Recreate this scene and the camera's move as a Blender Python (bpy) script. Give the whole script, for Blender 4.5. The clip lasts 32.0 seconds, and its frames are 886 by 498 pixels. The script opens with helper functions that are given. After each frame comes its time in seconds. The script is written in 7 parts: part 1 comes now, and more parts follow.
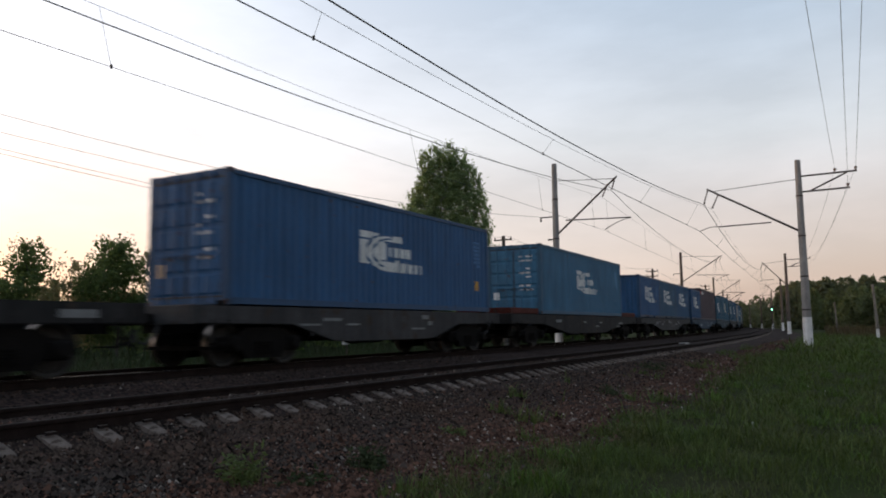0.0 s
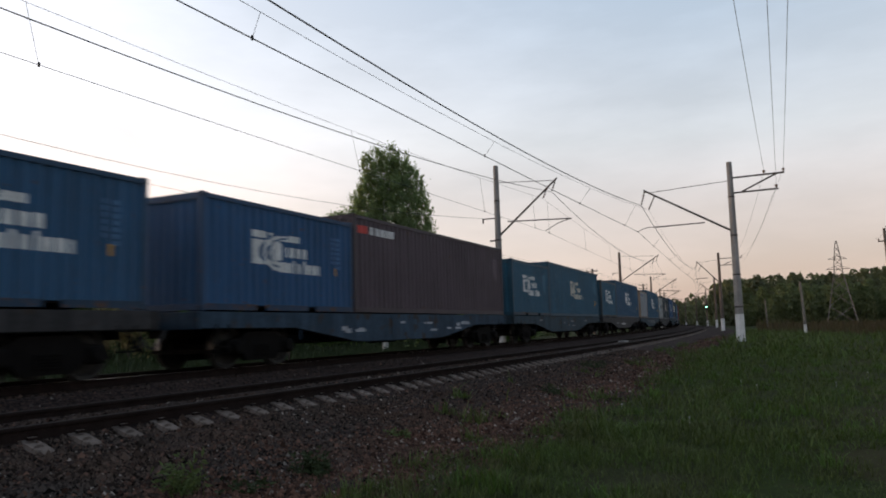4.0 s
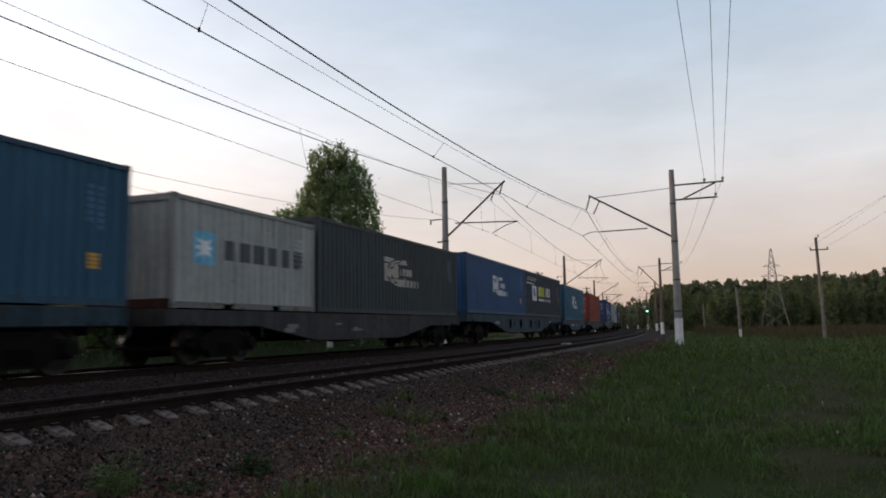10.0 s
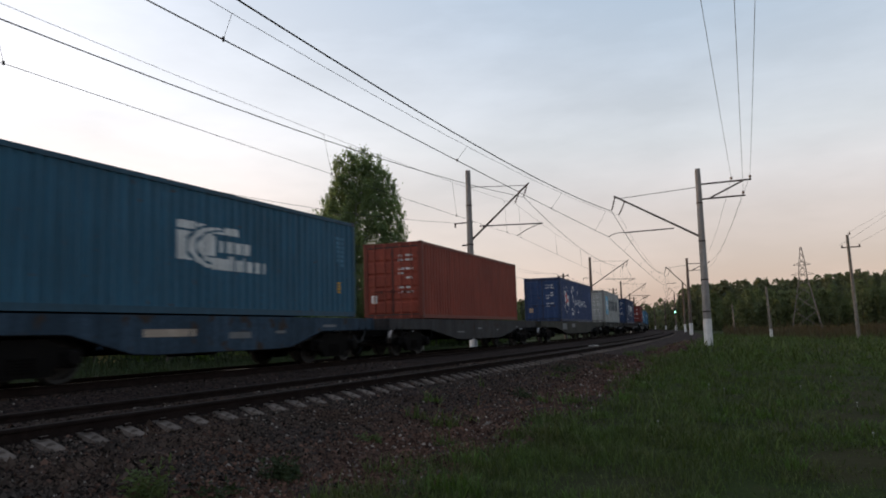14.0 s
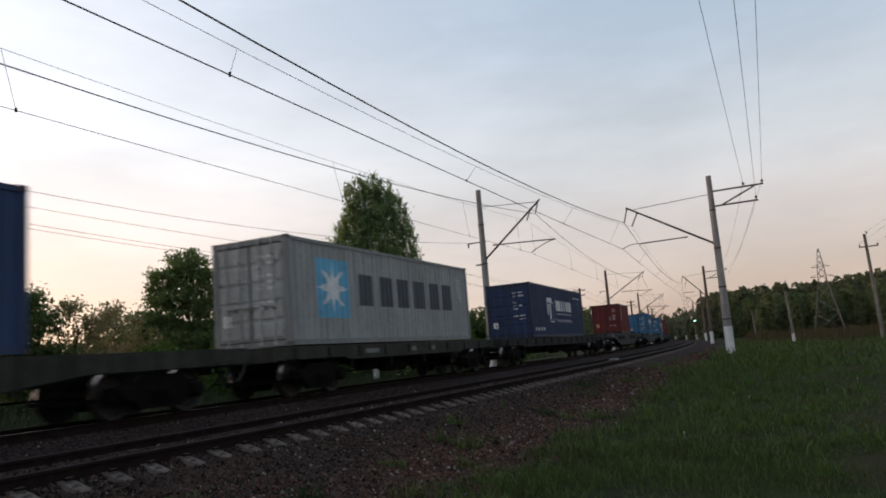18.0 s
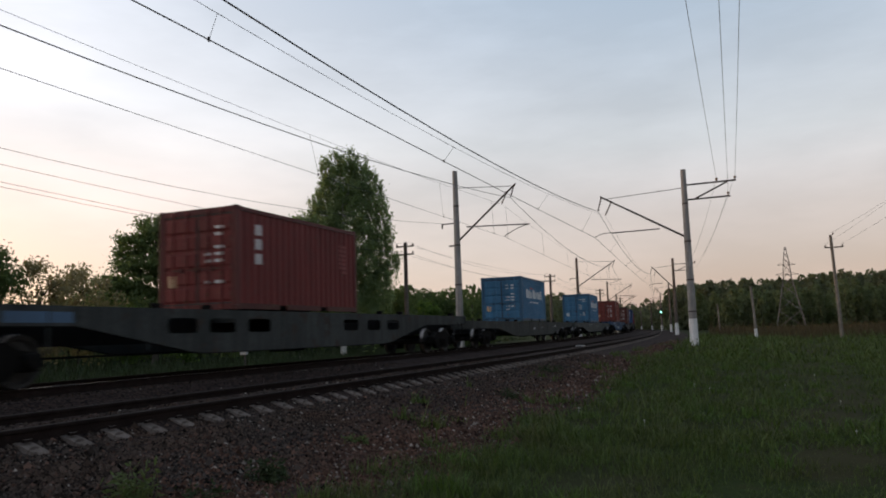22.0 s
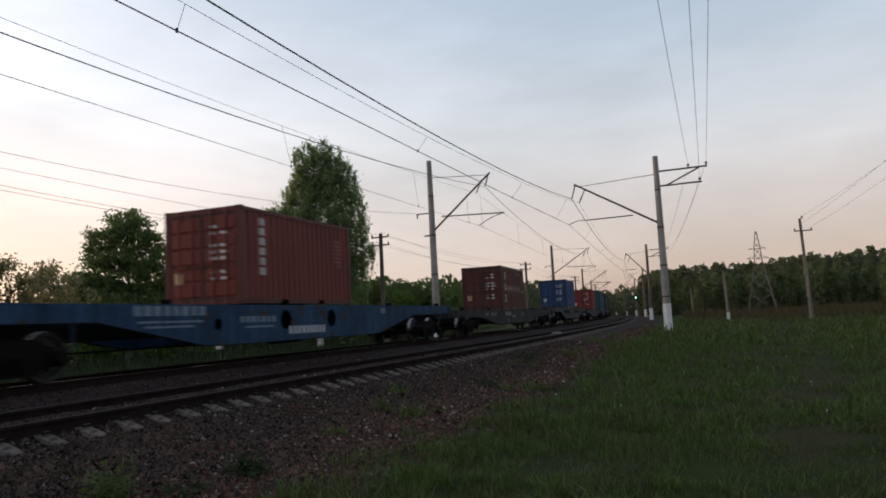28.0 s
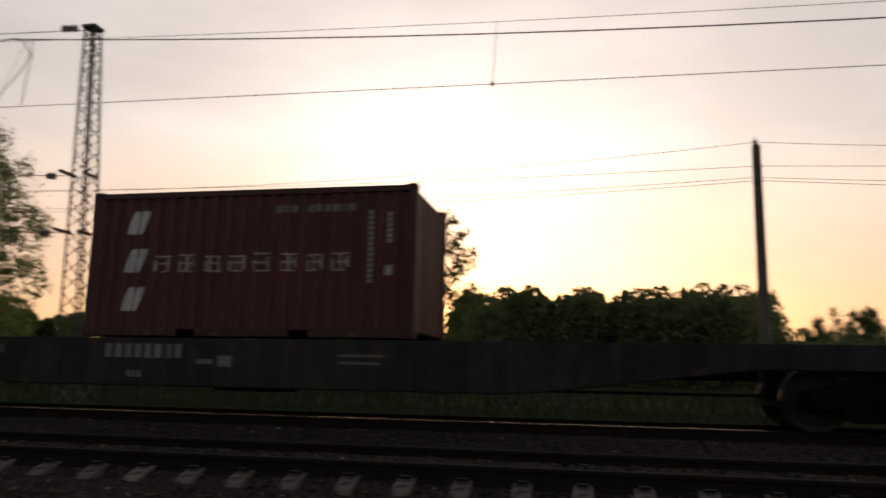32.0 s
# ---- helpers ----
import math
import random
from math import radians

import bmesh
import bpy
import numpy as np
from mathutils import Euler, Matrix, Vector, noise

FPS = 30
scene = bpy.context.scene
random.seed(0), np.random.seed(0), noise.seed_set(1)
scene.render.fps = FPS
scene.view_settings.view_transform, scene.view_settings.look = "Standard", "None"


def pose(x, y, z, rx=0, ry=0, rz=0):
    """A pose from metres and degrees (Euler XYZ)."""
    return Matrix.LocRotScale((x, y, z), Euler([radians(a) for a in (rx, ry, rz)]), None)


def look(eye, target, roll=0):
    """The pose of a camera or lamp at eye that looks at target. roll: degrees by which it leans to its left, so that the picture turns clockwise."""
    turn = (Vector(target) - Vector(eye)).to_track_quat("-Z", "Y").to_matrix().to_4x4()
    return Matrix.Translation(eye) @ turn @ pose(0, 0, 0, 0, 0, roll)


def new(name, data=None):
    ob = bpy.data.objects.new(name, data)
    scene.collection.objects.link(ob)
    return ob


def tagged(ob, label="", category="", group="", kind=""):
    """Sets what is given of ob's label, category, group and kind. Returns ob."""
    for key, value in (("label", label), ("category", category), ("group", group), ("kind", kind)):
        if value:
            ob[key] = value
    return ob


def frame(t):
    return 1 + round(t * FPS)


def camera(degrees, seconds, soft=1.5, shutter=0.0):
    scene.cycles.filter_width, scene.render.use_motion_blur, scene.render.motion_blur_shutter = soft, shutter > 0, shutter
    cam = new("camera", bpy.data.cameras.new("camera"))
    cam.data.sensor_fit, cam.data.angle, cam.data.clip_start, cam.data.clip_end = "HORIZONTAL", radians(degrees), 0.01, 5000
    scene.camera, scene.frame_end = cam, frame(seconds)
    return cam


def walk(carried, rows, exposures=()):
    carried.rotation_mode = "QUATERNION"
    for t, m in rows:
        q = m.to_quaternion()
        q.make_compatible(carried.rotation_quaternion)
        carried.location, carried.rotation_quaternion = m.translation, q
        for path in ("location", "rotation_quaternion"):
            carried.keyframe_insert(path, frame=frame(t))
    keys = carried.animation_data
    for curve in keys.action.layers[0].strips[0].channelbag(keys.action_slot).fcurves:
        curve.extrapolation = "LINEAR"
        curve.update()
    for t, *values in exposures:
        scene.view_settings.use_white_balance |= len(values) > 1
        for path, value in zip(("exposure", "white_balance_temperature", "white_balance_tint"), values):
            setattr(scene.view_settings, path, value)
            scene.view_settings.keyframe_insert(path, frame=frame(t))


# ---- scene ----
import functools
cam = camera(61.63, 32.0, soft=1.82, shutter=0.4)

PATH = [
    (0, pose(0, 0, 0.73, 96.16, 0.74, 31.30)),
    (0.5, pose(0, 0, 0.73, 96.15, 0.88, 29.95)),
    (1, pose(0, 0, 0.73, 96.12, 1.13, 29.41)),
    (1.5, pose(0, 0, 0.73, 96.13, 1.28, 29.13)),
    (2, pose(0, 0, 0.73, 96.17, 1.26, 28.83)),
    (2.5, pose(0, 0, 0.73, 96.26, 1.42, 27.79)),
    (3, pose(0, 0, 0.73, 96.24, 1.83, 27.95)),
    (3.5, pose(0, 0, 0.73, 96.18, 1.75, 27.73)),
    (4, pose(0, 0, 0.73, 96.21, 1.69, 26.98)),
    (4.5, pose(0, 0, 0.73, 96.29, 1.39, 26.02)),
    (6.5, pose(0, 0, 0.73, 96.09, 1.37, 24.62)),
    (7, pose(0, 0, 0.73, 96.08, 1.22, 24.57)),
    (7.5, pose(0, 0, 0.73, 96.05, 0.99, 24.22)),
    (8, pose(0, 0, 0.73, 96.04, 1.10, 23.87)),
    (8.5, pose(0, 0, 0.73, 96.06, 1.37, 23.67)),
    (9, pose(0, 0, 0.73, 96.07, 1.13, 23.44)),
    (9.5, pose(0, 0, 0.73, 96.11, 1.03, 23.13)),
    (10, pose(0, 0, 0.73, 96.16, 1.00, 22.80)),
    (10.5, pose(0, 0, 0.73, 96.16, 0.99, 22.47)),
    (11, pose(0, 0, 0.73, 96.25, 1.69, 22.68)),
    (11.5, pose(0, 0, 0.73, 96.31, 1.40, 23.75)),
    (12, pose(0, 0, 0.73, 96.32, 1.42, 24.41)),
    (12.5, pose(0, 0, 0.73, 96.35, 1.67, 24.60)),
    (13, pose(0, 0, 0.73, 96.34, 1.56, 24.63)),
    (13.5, pose(0, 0, 0.73, 96.35, 1.53, 24.73)),
    (14, pose(0, 0, 0.73, 96.47, 1.65, 24.80)),
    (14.5, pose(0, 0, 0.73, 96.63, 1.70, 24.83)),
    (16.5, pose(0, 0, 0.73, 98.06, 3.35, 24.63)),
    (17, pose(0, 0, 0.73, 98.72, 4.21, 25.71)),
    (17.5, pose(0, 0, 0.73, 98.36, 4.85, 26.41)),
    (18, pose(0, 0, 0.73, 98.19, 4.53, 26.25)),
    (18.5, pose(0, 0, 0.73, 97.98, 4.31, 26.02)),
    (19, pose(0, 0, 0.73, 97.97, 4.52, 25.77)),
    (19.5, pose(0, 0, 0.73, 97.93, 4.23, 25.15)),
    (20, pose(0, 0, 0.73, 97.77, 3.24, 24.82)),
    (20.5, pose(0, 0, 0.73, 97.21, 2.35, 24.45)),
    (21, pose(0, 0, 0.73, 96.83, 1.38, 24.08)),
    (21.5, pose(0, 0, 0.73, 96.62, 1.33, 23.93)),
    (22, pose(0, 0, 0.73, 96.50, 1.87, 23.82)),
    (22.5, pose(0, 0, 0.73, 96.61, 1.79, 23.10)),
    (23, pose(0, 0, 0.73, 96.55, 1.47, 22.79)),
    (23.5, pose(0, 0, 0.73, 97.02, 1.16, 22.78)),
    (24, pose(0, 0, 0.73, 97.25, 2.13, 22.81)),
    (24.5, pose(0, 0, 0.73, 96.71, 2.21, 22.54)),
    (25, pose(0, 0, 0.73, 96.44, 2.26, 22.15)),
    (25.5, pose(0, 0, 0.73, 96.08, 2.64, 21.77)),
    (27.5, pose(0, 0, 0.73, 95.69, 2.92, 21.88)),
    (28, pose(0, 0, 0.73, 95.64, 3.08, 22.05)),
    (28.5, pose(0, 0, 0.73, 95.65, 2.33, 21.49)),
    (29, pose(0, 0, 0.73, 95.53, 0.51, 20.99)),
    (29.5, pose(0, 0, 0.73, 95.50, -0.58, 20.99)),
    (30, pose(0, 0, 0.73, 95.43, -1.03, 20.70)),
    (30.5, pose(0, 0, 0.73, 96.33, -0.31, 32.17)),
    (30.7, pose(0, 0, 0.73, 97.18, -0.56, 44.36)),
    (30.9, pose(0, 0, 0.73, 97.64, -0.62, 54.39)),
    (31, pose(0, 0, 0.73, 97.74, -0.26, 59.12)),
    (31.1, pose(0, 0, 0.73, 97.76, -0.33, 63.78)),
    (31.3, pose(0, 0, 0.73, 98.28, -0.79, 73.86)),
    (31.5, pose(0, 0, 0.73, 99.01, -0.57, 83.71)),
    (31.7, pose(0, 0, 0.73, 99.42, -1.02, 91.40)),
    (31.9, pose(0, 0, 0.73, 99.50, -0.79, 98.49)),
    (32, pose(0, 0, 0.73, 99.63, -1.11, 100.98)),
]
EXPOSURES = [(0, 0.04, 6650, 10), (17, -0.05, 6650, 10), (22, -0.1, 6700, 10), (24, -0.08, 6600, 10), (29, -0.06, 6600, 10), (30.5, -0.05, 6800, 11), (31, -0.03, 7200, 13), (31.3, -0.36, 7200, 13), (31.6, -0.64, 7300, 13), (32, -0.82, 7900, 15)]
walk(cam, PATH, EXPOSURES)

# ---- sky, sun ----
SUN_AZ, SUN_EL = 98.0, 4.0          # degrees left of the +y axis, above the horizon
world = bpy.data.worlds.new("dusk_sky")
scene.world = world
world.use_nodes = True
wt = world.node_tree
wt.nodes.clear()
sky = wt.nodes.new("ShaderNodeTexSky")
sky.sky_type = 'NISHITA'
sky.sun_disc = False
sky.sun_elevation = radians(SUN_EL)
sky.sun_rotation = radians(-SUN_AZ)
sky.air_density, sky.dust_density, sky.ozone_density = 1.0, 1.0, 1.6
SUN_WAY = Vector((-math.sin(radians(SUN_AZ)) * math.cos(radians(SUN_EL)), math.cos(radians(SUN_AZ)) * math.cos(radians(SUN_EL)), math.sin(radians(SUN_EL))))
bg = wt.nodes.new("ShaderNodeBackground")
bg.inputs["Strength"].default_value = 0.075
wo = wt.nodes.new("ShaderNodeOutputWorld")
tc = wt.nodes.new("ShaderNodeTexCoord")


def sky_math(op, a, b):
    n = wt.nodes.new("ShaderNodeMath")
    n.operation = op
    for i, v in enumerate((a, b)):
        if isinstance(v, bpy.types.NodeSocket):
            wt.links.new(v, n.inputs[i])
        else:
            n.inputs[i].default_value = v
    return n.outputs[0]


# a thin even veil of high haze: pink low down, pale blue above, brighter towards the sunset
sep = wt.nodes.new("ShaderNodeSeparateXYZ")
wt.links.new(tc.outputs["Generated"], sep.inputs["Vector"])
veil = wt.nodes.new("ShaderNodeValToRGB")
veil.color_ramp.elements[0].position, veil.color_ramp.elements[0].color = 0.0, (0.50, 0.365, 0.355, 1)
veil.color_ramp.elements[1].position, veil.color_ramp.elements[1].color = 0.75, (0.30, 0.42, 0.58, 1)
for pos, col in ((0.06, (0.56, 0.435, 0.42, 1)), (0.14, (0.62, 0.535, 0.53, 1)), (0.24, (0.595, 0.61, 0.65, 1)), (0.42, (0.455, 0.56, 0.70, 1))):
    veil.color_ramp.elements.new(pos).color = col
wt.links.new(sep.outputs["Z"], veil.inputs["Fac"])
dot = wt.nodes.new("ShaderNodeVectorMath")
dot.operation = 'DOT_PRODUCT'
dot.inputs[1].default_value = SUN_WAY
wt.links.new(tc.outputs["Generated"], dot.inputs[0])
toward = sky_math('MAXIMUM', dot.outputs["Value"], 0.0)
glare = sky_math('ADD', sky_math('MULTIPLY', sky_math('POWER', toward, 2.0), 1.0), sky_math('MULTIPLY', sky_math('POWER', toward, 24.0), 2.6))
# wisps of cloud
mp = wt.nodes.new("ShaderNodeMapping")
mp.inputs["Scale"].default_value = (1.3, 1.3, 4.5)
nz = wt.nodes.new("ShaderNodeTexNoise")
nz.inputs["Scale"].default_value = 1.9
nz.inputs["Detail"].default_value = 7.0
nz.inputs["Roughness"].default_value = 0.55
rm = wt.nodes.new("ShaderNodeMapRange")
rm.inputs["From Min"].default_value, rm.inputs["From Max"].default_value = 0.4, 0.75
rm.inputs["To Min"].default_value, rm.inputs["To Max"].default_value = 0.93, 1.2
wt.links.new(tc.outputs["Generated"], mp.inputs["Vector"])
wt.links.new(mp.outputs["Vector"], nz.inputs["Vector"])
wt.links.new(nz.outputs["Fac"], rm.inputs["Value"])
bright = sky_math('MULTIPLY', sky_math('ADD', glare, 1.0), rm.outputs["Result"])
bg2 = wt.nodes.new("ShaderNodeBackground")
# the low band by the sunset turns orange
warm = wt.nodes.new("ShaderNodeMix")
warm.data_type = 'RGBA'
warm.inputs["B"].default_value = (0.90, 0.40, 0.11, 1)
low = sky_math('MAXIMUM', sky_math('SUBTRACT', 1.0, sky_math('MULTIPLY', sep.outputs["Z"], 3.4)), 0.0)
wt.links.new(sky_math('MULTIPLY', sky_math('POWER', toward, 2.6), low), warm.inputs["Factor"])
pinkish = wt.nodes.new("ShaderNodeMix")
pinkish.data_type = 'RGBA'
pinkish.inputs["B"].default_value = (0.70, 0.64, 0.635, 1)
wt.links.new(sky_math('MULTIPLY', sky_math('POWER', toward, 1.2), 0.85), pinkish.inputs["Factor"])
wt.links.new(veil.outputs["Color"], pinkish.inputs["A"])
wt.links.new(pinkish.outputs["Result"], warm.inputs["A"])
wt.links.new(warm.outputs["Result"], bg2.inputs["Color"])
wt.links.new(bright, bg2.inputs["Strength"])
wt.links.new(sky.outputs["Color"], bg.inputs["Color"])
both = wt.nodes.new("ShaderNodeAddShader")
wt.links.new(bg.outputs["Background"], both.inputs[0])
wt.links.new(bg2.outputs["Background"], both.inputs[1])
wt.links.new(both.outputs["Shader"], wo.inputs["Surface"])

lamp = bpy.data.lights.new("sun", 'SUN')
lamp.energy, lamp.angle, lamp.color = 0.7, radians(3.0), (1.0, 0.55, 0.28)
sun = new("sun", lamp)
sun.matrix_world = look(SUN_WAY * 200, (0, 0, 0))

# ---- materials ----
def shade(name, base, rough=0.7, metal=0.0, scale=4.0, vary=0.25, second=None, bump=0.0, bump_scale=60.0, streak=0.0, stain=None, stain_at=0.62, stain_scale=2.3, per_object=0.0, spec=0.5, island=0.0, stretch=(1, 1, 1)):
    """A procedural surface: base colour with broad and fine variation, optional streaks, stains and relief."""
    m = bpy.data.materials.new(name)
    m.use_nodes = True
    t = m.node_tree
    bs = t.nodes["Principled BSDF"]
    bs.inputs["Roughness"].default_value = rough
    bs.inputs["Metallic"].default_value = metal
    bs.inputs["Specular IOR Level"].default_value = spec
    co = t.nodes.new("ShaderNodeTexCoord")
    mpn = t.nodes.new("ShaderNodeMapping")
    mpn.inputs["Scale"].default_value = stretch
    t.links.new(co.outputs["Object"], mpn.inputs["Vector"])

    def noise_node(sc, detail, stretched=None):
        n = t.nodes.new("ShaderNodeTexNoise")
        n.inputs["Scale"].default_value = sc
        n.inputs["Detail"].default_value = detail
        if stretched:
            k = t.nodes.new("ShaderNodeMapping")
            k.inputs["Scale"].default_value = stretched
            t.links.new(co.outputs["Object"], k.inputs["Vector"])
            t.links.new(k.outputs["Vector"], n.inputs["Vector"])
        else:
            t.links.new(mpn.outputs["Vector"], n.inputs["Vector"])
        return n

    def mixed(a, b, fac, mode='MIX'):
        k = t.nodes.new("ShaderNodeMix")
        k.data_type, k.blend_type = 'RGBA', mode
        for slot, v in (("A", a), ("B", b), ("Factor", fac)):
            if isinstance(v, bpy.types.NodeSocket):
                t.links.new(v, k.inputs[slot])
            elif slot == "Factor":
                k.inputs[slot].default_value = v
            else:
                k.inputs[slot].default_value = (*v, 1)
        return k.outputs["Result"]

    def ramp(src, lo, hi, a=0.0, b=1.0):
        k = t.nodes.new("ShaderNodeMapRange")
        for slot, v in (("From Min", lo), ("From Max", hi), ("To Min", a), ("To Max", b)):
            k.inputs[slot].default_value = v
        t.links.new(src, k.inputs["Value"])
        return k.outputs["Result"]

    broad, fine = noise_node(scale, 4), noise_node(scale * 9, 6)
    other = second or tuple(min(1, c * (1 - vary)) for c in base)
    col = mixed(base, other, ramp(broad.outputs["Fac"], 0.35, 0.65))
    k = ramp(fine.outputs["Fac"], 0.3, 0.7, 1 - vary, 1 + vary * 0.6)
    col = mixed(col, k, 1.0, 'MULTIPLY')
    if streak:
        s = noise_node(1.0, 4, (5.0, 5.0, 0.35))
        col = mixed(col, ramp(s.outputs["Fac"], 0.35, 0.7, 1.0 + streak * 0.3, 1 - streak), 1.0, 'MULTIPLY')
    if stain:
        s = noise_node(scale * stain_scale, 8)
        col = mixed(col, stain, ramp(s.outputs["Fac"], stain_at, stain_at + 0.06))
    if per_object:
        o = t.nodes.new("ShaderNodeObjectInfo")
        col = mixed(col, ramp(o.outputs["Random"], 0, 1, 1 - per_object, 1 + per_object), 1.0, 'MULTIPLY')
    if island:
        g = t.nodes.new("ShaderNodeNewGeometry")
        col = mixed(col, ramp(g.outputs["Random Per Island"], 0, 1, 1 - island, 1 + island), 1.0, 'MULTIPLY')
    t.links.new(col, bs.inputs["Base Color"])
    t.links.new(ramp(fine.outputs["Fac"], 0.3, 0.7, max(0, rough - 0.1), min(1, rough + 0.1)), bs.inputs["Roughness"])
    if bump:
        b = t.nodes.new("ShaderNodeBump")
        b.inputs["Strength"].default_value = bump
        b.inputs["Distance"].default_value = 0.02
        n = noise_node(bump_scale, 5)
        t.links.new(n.outputs["Fac"], b.inputs["Height"])
        t.links.new(b.outputs["Normal"], bs.inputs["Normal"])
    return m


def glow(name, colour, strength):
    m = bpy.data.materials.new(name)
    m.use_nodes = True
    bs = m.node_tree.nodes["Principled BSDF"]
    bs.inputs["Base Color"].default_value = (*colour, 1)
    bs.inputs["Emission Color"].default_value = (*colour, 1)
    bs.inputs["Emission Strength"].default_value = strength
    return m


def leafy(name, base, second, trans=0.35, scale=0.35, island=0.35):
    m = shade(name, base, 0.75, 0, scale, 0.3, second=second, island=island, spec=0.12)
    t = m.node_tree
    bs = t.nodes["Principled BSDF"]
    out = t.nodes["Material Output"]
    tr = t.nodes.new("ShaderNodeBsdfTranslucent")
    tr.inputs["Color"].default_value = (base[0] * 1.6, base[1] * 1.6, base[2], 1)
    mxs = t.nodes.new("ShaderNodeMixShader")
    mxs.inputs["Fac"].default_value = trans
    t.links.new(bs.outputs["BSDF"], mxs.inputs[1])
    t.links.new(tr.outputs["BSDF"], mxs.inputs[2])
    t.links.new(mxs.outputs["Shader"], out.inputs["Surface"])
    return m


RUST = (0.07, 0.036, 0.022)


@functools.lru_cache(None)
def paint(r, g, b, rusty=0.66):
    return shade("container_paint", (r * 0.85, g * 0.85, b * 0.85), 0.55, 0, 0.7, 0.14, streak=0.28, spec=0.22, stain=RUST, stain_at=rusty, stain_scale=9, bump=0.08, bump_scale=25)


@functools.lru_cache(None)
def flat_paint(r, g, b):
    return shade("marking_paint", (r, g, b), 0.6, 0, 3.0, 0.22, streak=0.2)


@functools.lru_cache(None)
def wagon_paint(r, g, b):
    return shade("wagon_paint", (r * 0.5, g * 0.5, b * 0.5), 0.75, 0, 1.2, 0.3, streak=0.35, spec=0.12, stain=(0.034, 0.026, 0.021), stain_at=0.6, bump=0.15, bump_scale=30)


